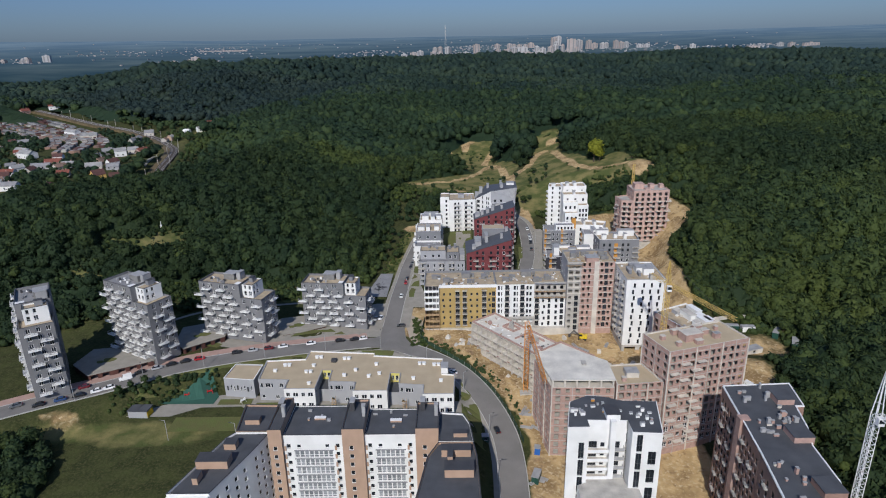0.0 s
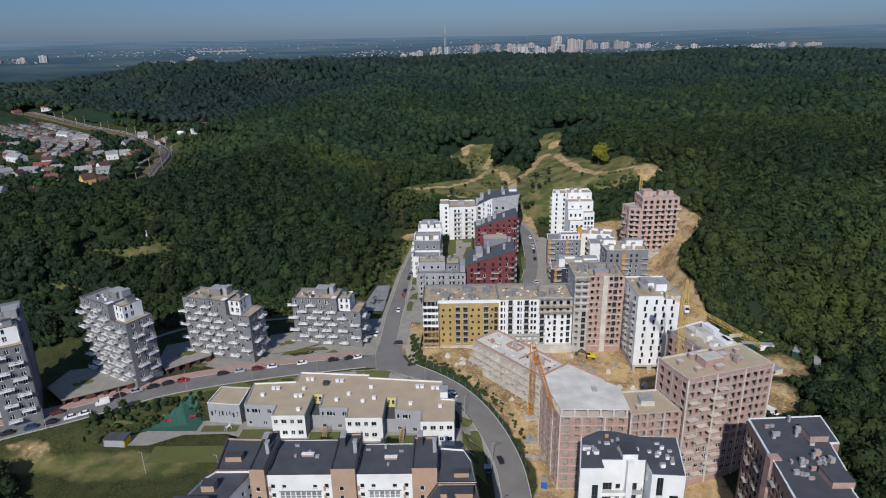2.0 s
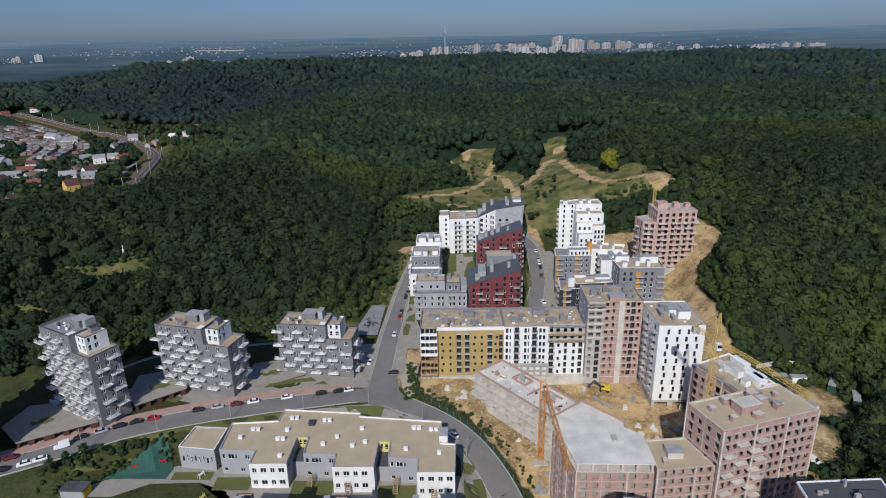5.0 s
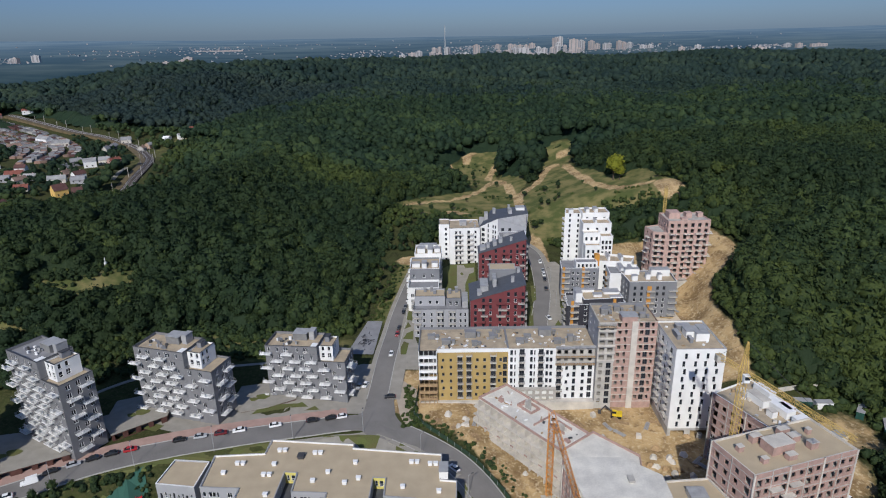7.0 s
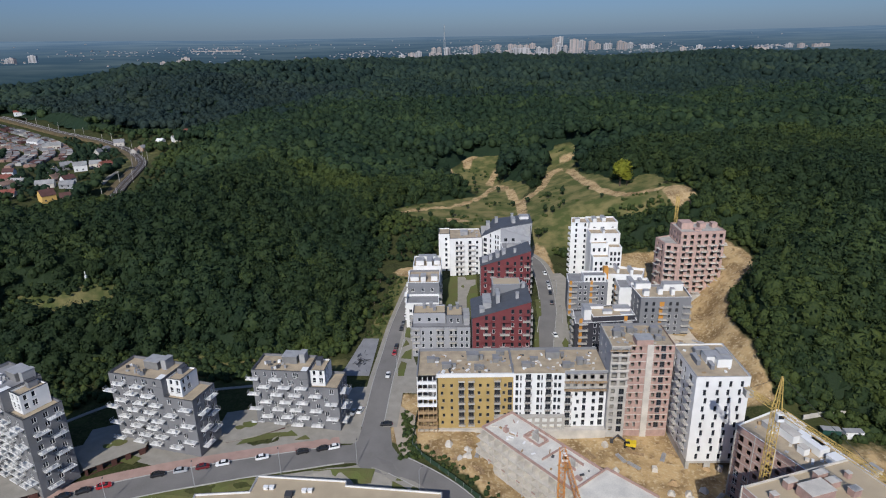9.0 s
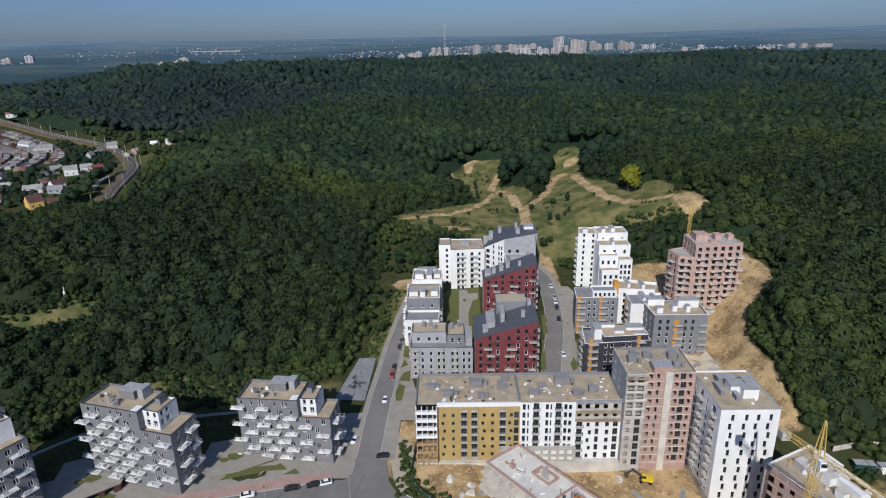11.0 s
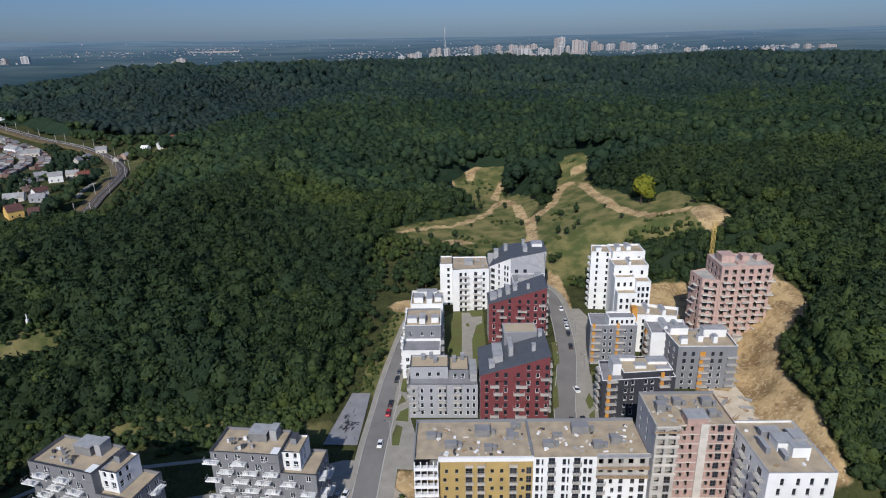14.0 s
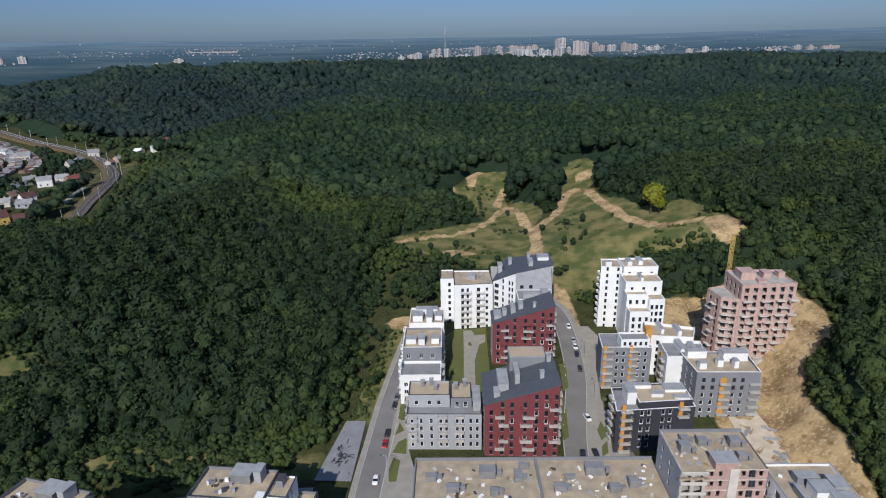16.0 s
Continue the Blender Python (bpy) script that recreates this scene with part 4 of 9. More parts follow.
far_zone = lambda x, y: (y >= 1150) & (np.hypot(x, y) < 1960 + 0.5 * np.clip(x - 250, 0, 900))  # noqa: E731
tx, ty = scatter(6.3, -340, 340, 60, 560, near_zone)
forest("woodland", NEAR_CROWNS, tx, ty, 2.9, 7.0, 14, "dense dark green broadleaf wood on the slopes", edge=9, uneven=0.2)
tx, ty = scatter(7.8, -340, 340, 60, 560, near_zone)
forest("woodland", MID_CROWNS, tx, ty, 2.2, 3.8, 11.5, "younger green trees below the crowns of the wood", base_tone=0.05, edge=9)
understorey(-344, 344, 60, 564, 3.6, wooded, 9.5, "green undergrowth filling the gaps of the wood", LEAF, 0.12)
rim_x, rim_y = scatter(2.3, -250, 200, 150, 470, lambda x, y: np.abs(x) < 250)
near_wood = np.mean([wooded(rim_x + 6 * math.cos(a), rim_y + 6 * math.sin(a)) for a in np.arange(8) * math.pi / 4], axis=0)
rim_ok = (near_wood > 0.1) & (near_wood < 0.9) & (soil_mask(rim_x, rim_y) < 0.25) & (rng.random(len(rim_x)) < 0.75)
for line_of_road, clear_of in ((MAIN_ROAD, 9.5), (NORTH_ROAD, 9), (COURT_ROAD, 9)):
    rim_ok &= to_line(rim_x, rim_y, [p[:2] for p in line_of_road]) > clear_of
forest("shrubs", MID_CROWNS, rim_x[rim_ok], rim_y[rim_ok], 1.0, 2.6, 3.4, "green shrubs and saplings along the edge of the wood", base_tone=0.12, category="shrub", uneven=0.35)
tx, ty = scatter(7.6, -760, 760, 160, 1150, mid_zone)
RAIL = [(-288, 560), (-295, 610), (-300, 634), (-304, 660), (-312, 690), (-336, 747), (-381, 816), (-412, 846), (-449, 870), (-505, 896), (-559, 926), (-640, 972)]
clear = (to_line(tx, ty, RAIL) > 15) & ~((ty > 880) & (ty < 960) & (tx < -480) & (to_line(tx, ty, RAIL) < 60))
bank = (to_line(tx, ty, RAIL) < np.where(ty > 690, 80, 42)) & (ty > 540) & (ty < 830) & (tx > np.interp(ty, [560, 660, 690, 747, 816], [-288, -304, -312, -336, -381]))
forest("garden_trees", MID_CROWNS, tx[bank & clear], ty[bank & clear], 2.6, 4.6, 7.5, "low trees and scrub on the railway bank")
dense = ~town_west(tx, ty) & clear & ~bank
beyond = np.minimum(-((tx + 340) * 0.775 - (ty - 860) * 0.632), (ty - np.interp(tx, [-900, -640, -505, -412, -340], [1090, 1006, 930, 884, 874])) * 0.85) > 5
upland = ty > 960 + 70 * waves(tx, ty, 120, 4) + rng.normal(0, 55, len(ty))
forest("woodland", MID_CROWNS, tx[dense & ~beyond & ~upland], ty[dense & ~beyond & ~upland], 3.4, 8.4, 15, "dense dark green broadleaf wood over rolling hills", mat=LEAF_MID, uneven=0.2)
forest("woodland", MID_CROWNS, tx[dense & ~beyond & upland], ty[dense & ~beyond & upland], 3.8, 9.0, 15, "dense wood on the upland, tinted blue-green for haze", mat=LEAF_FAR, base_tone=0.06)
forest("woodland", MID_CROWNS, tx[dense & beyond], ty[dense & beyond], 4.4, 8.4, 16, "dense wood on the hill beyond the railway, tinted for haze and shade", mat=LEAF_HILL, base_tone=0.0)
solid_wood = lambda x, y: mid_zone(x, y) & ~town_west(x, y) & (to_line(x, y, RAIL) > 18) & ~((to_line(x, y, RAIL) < 80) & (y < 835))  # noqa: E731
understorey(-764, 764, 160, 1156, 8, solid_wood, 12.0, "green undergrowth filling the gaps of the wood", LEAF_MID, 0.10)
GARAGE_ROW = [(-655, 918), (-575, 878), (-508, 832), (-466, 778), (-446, 712)]
VALLEY_SPOTS = [(-339, 583), (-326, 590), (-364, 622), (-354, 640), (-344, 622), (-374, 696), (-368, 714), (-357, 712), (-426, 655), (-431, 673), (-428, 636), (-445, 606), (-445, 624), (-404, 543), (-500, 718), (-480, 695), (-522, 857), (-486, 833), (-531, 812)]
by_house = np.min([np.hypot(tx - a, (ty - b + 7) / 1.7) for a, b in VALLEY_SPOTS], axis=0)
sparse = (by_house > 10) & town_west(tx, ty) & clear & (rng.random(len(tx)) < 0.72) & (to_line(tx, ty, GARAGE_ROW) > 34)
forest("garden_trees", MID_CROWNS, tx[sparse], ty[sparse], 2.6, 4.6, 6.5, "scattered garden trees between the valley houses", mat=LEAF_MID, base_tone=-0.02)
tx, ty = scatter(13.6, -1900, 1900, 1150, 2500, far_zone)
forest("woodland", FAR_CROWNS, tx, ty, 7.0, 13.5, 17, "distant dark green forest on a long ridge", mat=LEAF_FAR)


def along_road(line, near, far, count, lo, hi):
    """Places beside a road, between two distances to its right."""
    k = rng.integers(0, len(line) - 1, count)
    d = line[k + 1, :2] - line[k, :2]
    p = line[k, :2] + d * rng.random((count, 1))
    d /= np.linalg.norm(d, axis=1)[:, None]
    o = rng.uniform(near, far, count)
    x, y = p[:, 0] + d[:, 1] * o, p[:, 1] - d[:, 0] * o
    ok = (x > lo) & (x < hi)
    return x[ok], y[ok]


tx, ty = along_road(main, 6.8, 14.5, 1500, -134, -98)
forest("shrubs", MID_CROWNS, tx, ty, 0.8, 1.7, 1.3, "dense green shrubs on the bank below the street", base_tone=0.12, category="shrub")
tx, ty = along_road(main, -12.5, -8.0, 900, -16, 27)
forest("shrubs", MID_CROWNS, tx, ty, 0.4, 1.1, 0.8, "low green weeds along the site fence", base_tone=0.22, category="shrub")
tx, ty = rng.uniform(-19, -9, 160), rng.uniform(255, 280, 160)
keep = tx < np.interp(ty, [255, 266, 280], [-10.5, -13.5, -15.5])
forest("shrubs", MID_CROWNS, tx[keep], ty[keep], 0.5, 1.3, 1.0, "green weeds on the bank beside the crossing", base_tone=0.2, category="shrub")
tx, ty = along_road(north, -14.5, -7.5, 260, -66, -24)
keep = ty > 335
forest("shrubs", MID_CROWNS, tx[keep], ty[keep], 0.6, 1.3, 1.2, "dry green shrubs between the street and the wood", base_tone=0.2, category="shrub")
tx, ty = rng.uniform(-170, -46, 2300), rng.uniform(258, 334, 2300)
border = np.interp(tx, [-150, -110, -70, -36], [296, 316, 322, 328])
keep = (ty > border - 20) & (ty < border + 4) & ~((tx > -56) & (ty < 322))
forest("shrubs", MID_CROWNS, tx[keep], ty[keep], 0.9, 2.6, 2.6, "bright green shrubs along the edge of the wood", base_tone=0.24, category="shrub")
tx, ty = rng.uniform(-46, 148, 1500), rng.uniform(425, 660, 1500)
keep = (meadow_mask(tx, ty) > 0.6) & (soil_mask(tx, ty) < 0.25) & (waves(tx, ty, 16, 3) > 0.3)
forest("shrubs", MID_CROWNS, tx[keep], ty[keep], 0.8, 1.9, 1.4, "green bushes scattered over the meadow slope", base_tone=0.26, category="shrub")
tx, ty = rng.uniform(-222, -138, 700), rng.uniform(268, 356, 700)
keep = (meadow_mask(tx, ty) > 0.3) & (waves(tx, ty, 11, 3) > 0.2)
forest("shrubs", MID_CROWNS, tx[keep], ty[keep], 0.8, 2.2, 2.0, "green bushes scattered over the hillside clearing", base_tone=0.16, category="shrub")
tx, ty = rng.uniform(-46, 40, 420), rng.uniform(416, 482, 420)
keep = (meadow_mask(tx, ty) < 0.5) & (soil_mask(tx, ty) < 0.3) & ~((tx > -14) & (ty < 424))
forest("shrubs", MID_CROWNS, tx[keep], ty[keep], 1.3, 3.0, 4.2, "green bushes and young trees behind the white houses", base_tone=0.16, category="shrub")
tx, ty = rng.uniform(118, 150, 900), rng.uniform(282, 372, 900)
rim = np.interp(ty, [282, 300, 330, 344, 356, 372], [121, 122, 123, 128, 145, 148])
keep = (tx > rim + 0.5) & (tx < rim + 8)
forest("shrubs", MID_CROWNS, tx[keep], ty[keep], 1.2, 2.8, 4.0, "green shrubs overhanging the sandy cutting", base_tone=0.1, category="shrub")
tx, ty = rng.uniform(-172, -128, 500), rng.uniform(140, 189, 500)
keep = (np.hypot((tx + 156) / 20, (ty - 164) / 24) < 1) & (to_line(tx, ty, [p[:2] for p in MAIN_ROAD]) > 10)
forest("shrubs", MID_CROWNS, tx[keep], ty[keep], 1.6, 3.6, 4.6, "dense dark green thicket beside the open field", base_tone=-0.02, category="shrub")
tx, ty = rng.uniform(112, 152, 420), rng.uniform(196, 262, 420)
keep = (soil_mask(tx, ty) < 0.4) & (np.hypot(tx - 134, ty - 240) > 13)
forest("shrubs", MID_CROWNS, tx[keep], ty[keep], 0.8, 2.4, 2.4, "green scrub round the site yard", base_tone=0.08, category="shrub")


# ---- houses ----
rnd = random.Random(11)


def lean(t):
    return math.radians(t)


# The long house: ochre and white fronts, raw brick tower, white tower
def long_house():
    b = thing("apartment_building", "long unfinished apartment building with ochre, white and bare grey fronts", "building", -12.4, 270.4, 0)
    top, base, dep = 32.0, 6.0, 18.0
    st = 3.02
    sills = lambda k: 11.2 + k * st  # noqa: E731
    # ochre stretch
    ochre = Shape()
    o = []
    cols = [(1.2, 0.9, 1.3), (4.6, 0.9, 1.3), (7.6, 1.9, 2.3), (11.0, 1.9, 2.3), (14.2, 1.0, 1.3), (17.4, 1.0, 1.3), (20.2, 2.0, 2.3), (23.0, 1.0, 1.3), (24.9, 1.5, 2.3)]
    for k in range(7):
        for n, (u, w, h) in enumerate(cols):
            o.append((u + (0.5 if n in (0, 4, 7) and k % 2 else 0), sills(k) + (0.45 if h < 2 else 0), w, h, "dark"))
    facade(ochre, b, (6.8, 0), (33.6, 0), base, top - 1.3, o, YELLOW)
    part("ochre_front", ochre, b, "ochre rendered front")
    for k in range(7):
        for u in (7.4, 10.8, 20.0):
            balcony(b, 6.8 + u, 0, sills(k) - 0.02, 0, 2.4, 0.9, METAL, solid=False)
        for u in (4.1, 11.3):
            if k:
                balcony(b, 33.6 + u, 0, sills(k) - 0.02, 0, 2.3, 0.9, DARK_METAL, solid=False)
        if k < 5:
            balcony(b, 51.9, 0, sills(k) - 0.62, 0, 2.4, 0.9, DARK_METAL, solid=False)
    band = Shape()
    band.box((6.6, -0.15, top - 1.3), (33.7, 0.6, top), WHITE)
    part("fascia", band, b, "white fascia board")
    # white stretches
    white = Shape()
    o = []
    for k in range(7):
        for u, w, h in ((0.8, 1.0, 2.0), (2.4, 0.5, 1.9), (4.3, 1.9, 2.4), (8.3, 1.0, 2.0), (9.8, 0.5, 1.9), (11.5, 1.9, 2.4), (14.3, 1.0, 1.9), (15.8, 1.0, 1.7)):
            if k < 1:
                continue
            o.append((u, sills(k), w, h, "dark"))
    facade(white, b, (33.6, 0), (51.6, 0), base, top, o, WHITE)
    o = []
    for k in range(5):
        for u, w, h in ((0.5, 1.9, 2.4), (3.8, 1.0, 1.5), (6.6, 1.2, 2.2), (9.9, 1.2, 1.7), (12.4, 1.6, 2.3)):
            o.append((u + (0.6 if k % 2 and w < 1.1 else 0), sills(k) - 0.6, w, h, "dark"))
    facade(white, b, (51.6, 0), (66.4, 0), base, 25.5, o, WHITE)
    part("white_front", white, b, "white rendered front")
    raw = Shape()
    o = [(u, 26.3 + 3 * k, 1.4, 1.7, "open") for k in range(2) for u in (0.6, 3.2, 6.2, 9, 12.2)]
    facade(raw, b, (51.6, 0.2), (66.4, 0.2), 25.5, top + 0.9, o, CONCRETE)
    part("bare_storey", raw, b, "bare grey concrete storey")
    for z in (25.3, 28.4, 32.4):
        s = Shape()
        s.box((51.5, -1.3, z), (66.4, 0.1, z + 0.16), TIMBER if z < 32 else METAL)
        grille(s, (51.5, -1.25), (66.4, -1.25), z + 0.16, z + 1.2, METAL, 1.0, 0.07)
        part("scaffold_deck", s, b, "scaffold deck with rails")
    rest = Shape()
    facade(rest, b, (66.4, dep), (-0.3, dep), base, top, [], GREY_MID)
    facade(rest, b, (-0.3, dep), (-0.3, 0), base, top, rows(even(1, 17, 4, 1.2), 7, 11.4, st, 1.2, 1.5, "dark"), GREY)
    facade(rest, b, (66.4, 0), (66.4, dep), base, top, [], GREY_MID)
    part("wall", rest, b)
    roof = Shape()
    roof.face([(-0.2, 0.2, top - 0.5), (66.4, 0.2, top - 0.5), (66.4, dep - 0.2, top - 0.5), (-0.2, dep - 0.2, top - 0.5)], ROOF_GRAVEL)
    part("roof", roof, b, "sandy gravel roof")
    rim = Shape()
    rim.box((-0.4, dep - 0.4, top - 0.5), (66.4, dep, top + 0.5), GREY_MID)
    rim.box((-0.4, 0, top - 0.5), (0, dep - 0.4, top + 0.3), GREY_MID)
    rim.box((33.2, 0.6, top - 0.5), (33.9, dep - 0.4, top + 0.35), GREY_MID)
    part("parapet", rim, b)
    # scaffolded end bay
    bay = Shape()
    for k in range(8):
        z = 8.4 + k * 3.02
        bay.box((-0.3, -2.2, z - 0.25), (6.6, 0, z), WHITE if k > 3 else TIMBER)
        for u in (-0.2, 1.6, 3.4, 5.2, 6.4):
            bay.box((u, -2.2, z), (u + 0.25, -1.95, z + 2.77), WHITE if k > 3 else TIMBER)
        bay.box((-0.25, -2.15, z), (6.5, -2.05, z + 0.8), WHITE_METAL if k > 3 else TIMBER)
    part("scaffold_bay", bay, b, "scaffolded balcony bay in white and timber")
    plinth = Shape()
    plinth.box((-0.5, -1.4, 4), (33, 0.0, 9.9), CONCRETE_LIGHT)
    plinth.box((33, -2.6, 4), (66.4, -0.0, 10.2), CONCRETE_LIGHT)
    part("plinth", plinth, b, "raw pale concrete plinth")
    podium = Shape()
    facade(podium, b, (27, -1.6), (52, -1.6), 10.2, 15.4, rows(even(0.5, 24.5, 9, 1.7), 2, 10.5, 2.5, 1.7, 1.7, "open"), CONCRETE)
    podium.face([(27, -1.6, 15.4), (52, -1.6, 15.4), (52, -0.02, 15.4), (27, -0.02, 15.4)], CONCRETE)
    part("podium", podium, b, "bare concrete ground storey gallery")
    for x0, y0, w, d, h in ((3, 9, 4.5, 2.6, 1.9), (8.5, 4.5, 5.5, 2.4, 2.2), (17.5, 10, 7, 4, 2.8), (20, 3.2, 3.4, 2.2, 2.0), (27, 8.5, 3.2, 5.5, 1.6), (28.5, 13.5, 2.6, 1.6, 2.2),
                            (37, 4.5, 5, 2.4, 2.2), (40.5, 9, 2.4, 1.6, 1.8), (46.5, 11, 8, 4, 3), (51.5, 4, 4.4, 2.6, 2.2), (57, 6, 3.4, 3, 2.6)):
        roof_box(b, x0, y0, x0 + 0.62 * w, y0 + 0.7 * d, top - 0.49, top - 0.49 + 0.85 * h, ROOF_UNIT, ROOF_GREY)
        roof_box(b, x0 + 0.7 * w, y0 + 0.2 * d, x0 + 0.7 * w + 1.1, y0 + 0.2 * d + 1.0, top - 0.49, top + 0.2 + 0.35 * h, ROOF_UNIT, ROOF_GREY)
    for _ in range(95):
        x, y = rnd.uniform(2, 64), rnd.uniform(1.4, 15)
        s = Shape()
        s.box((x, y, top - 0.49), (x + rnd.uniform(0.4, 1.8), y + rnd.uniform(0.3, 0.9), top - 0.49 + rnd.uniform(0.12, 0.5)), rnd.choice([CONCRETE_LIGHT, TIMBER, WHITE_METAL, WHITE_METAL, METAL, DARK_METAL]), rnd.uniform(0, 3))
        part("building_material", s, b)


def brick_tower():
    b = thing("apartment_tower", "raw red brick and concrete apartment tower under construction", "building", 54.1, 269.0, 0)
    w, d, top, st = 21.8, 16, 43.3, 3.05
    o = []
    wall = Shape()
    # bare concrete loggias beside the brick
    for k in range(12):
        z = 9.2 + st * k
        if z + 2.6 < top:
            o += [(0.6, z + 0.3, 2.0, 2.2, "open"), (3.6, z + 0.3, 2.0, 2.2, "open")] if k > 5 else [(0.8, z + 0.6, 1.4, 1.6, "open"), (3.6, z + 0.1, 1.8, 2.3, "dark")]
    facade(wall, b, (0, -0.9), (6.3, -0.9), 6, top, o, CONCRETE)
    facade(wall, b, (6.3, -0.9), (6.3, 0), 6, top, [], CONCRETE)
    facade(wall, b, (0, 0), (0, -0.9), 6, top, [], CONCRETE)
    o = []
    for k in range(11):
        z = 10.2 + st * k
        for u, ww, h in ((0.9, 1.2, 1.5), (3.4, 0.9, 1.9), (8.9, 1.2, 1.5), (10.8, 1.7, 2.3), (13.3, 1.0, 1.5)):
            o.append((u + (0.3 if k % 2 else 0), z + (0.5 if h < 2 else 0.1), ww, h, "dark" if u == 10.8 else "open"))
    facade(wall, b, (6.3, 0), (w, 0), 6, top, o, BRICK)
    facade(wall, b, (w, 0), (w, d), 6, top, [], BRICK)
    facade(wall, b, (w, d), (0, d), 6, top, [], BRICK)
    facade(wall, b, (0, d), (0, 0), 6, top, rows([3, 9], 3, 33.5, st, 1.4, 1.6, "open"), GREY)
    part("wall", wall, b, "raw orange-red brick wall")
    for k in range(12):
        s = Shape()
        z = 9.6 + st * k
        s.box((6.32, -0.07, z - 0.14), (w, 0.001, z + 0.1), CONCRETE_LIGHT)
        part("floor_edge", s, b)
        s = Shape()
        s.box((-0.1, -1.7, z - 0.2), (6.35, -0.91, z + 0.02), CONCRETE)
        s.box((-0.1, -1.7, z + 0.02), (6.35, -1.6, z + 0.75), CONCRETE_LIGHT)
        if k > 5:
            part("balcony", s, b, "bare concrete balcony")
    s = Shape()
    s.box((12.4, -0.35, 6), (14.6, 0.0, top + 0.2), CONCRETE_LIGHT)
    part("stair_core", s, b, "pale concrete strip")
    s = Shape()
    s.box((-0.9, -2.6, top - 1.1), (6.4, -1.71, top - 0.95), TIMBER)
    grille(s, (-0.9, -2.55), (6.4, -2.55), top - 0.95, top + 0.8, METAL, 0.9, 0.07)
    part("scaffold_deck", s, b, "scaffold deck with rails")
    for z in np.arange(9.6, top - 2, st):
        s = Shape()
        s.prism(rect(0.4, 0.4, w - 0.4, d - 0.4), z - 0.2, z, CONCRETE)
        part("floor_slab", s, b)
    s = Shape()
    s.face([(0.2, -0.7, top - 0.4), (w - 0.2, 0.2, top - 0.4), (w - 0.2, d - 0.2, top - 0.4), (0.2, d - 0.2, top - 0.4)], ROOF_GRAVEL)
    part("roof", s, b)
    s = Shape()
    s.prism(rect(-0.1, d - 0.4, w + 0.1, d), top - 0.4, top + 0.5, GREY_MID)
    s.prism(rect(-0.1, -0.9, 0.3, d - 0.4), top - 0.4, top + 0.4, CONCRETE)
    part("parapet", s, b)
    s = Shape()
    s.box((8.6, -0.2, top - 0.4), (14.2, 4.2, top + 2.0), BRICK)
    s.box((8.4, -0.4, top + 2.0), (14.4, 4.4, top + 2.2), METAL)
    part("stair_house", s, b, "brick stair house with metal lid")
    for x0, y0, ww, dd, h in ((2.4, 6.5, 4, 3, 2.4), (8, 9.5, 3.4, 2.2, 2), (16, 9, 4.2, 2.6, 2.3), (16, 3.6, 3.4, 2.2, 1.8), (4, 11, 3, 2, 1.6)):
        roof_box(b, x0, y0, x0 + 0.65 * ww, y0 + 0.75 * dd, top - 0.39, top - 0.39 + h, ROOF_UNIT, ROOF_GREY)
        roof_box(b, x0 + 0.75 * ww, y0, x0 + 0.75 * ww + 1.0, y0 + 1.2, top - 0.39, top - 0.2 + 0.5 * h, ROOF_UNIT, ROOF_GREY)
    for _ in range(34):
        x, y = rnd.uniform(1, 19.5), rnd.uniform(1.4, 14)
        s = Shape()
        s.box((x, y, top - 0.39), (x + rnd.uniform(0.4, 1.5), y + rnd.uniform(0.3, 0.9), top + rnd.uniform(-0.2, 0.3)), rnd.choice([CONCRETE_LIGHT, TIMBER, METAL]), rnd.uniform(0, 3))
        part("building_material", s, b)


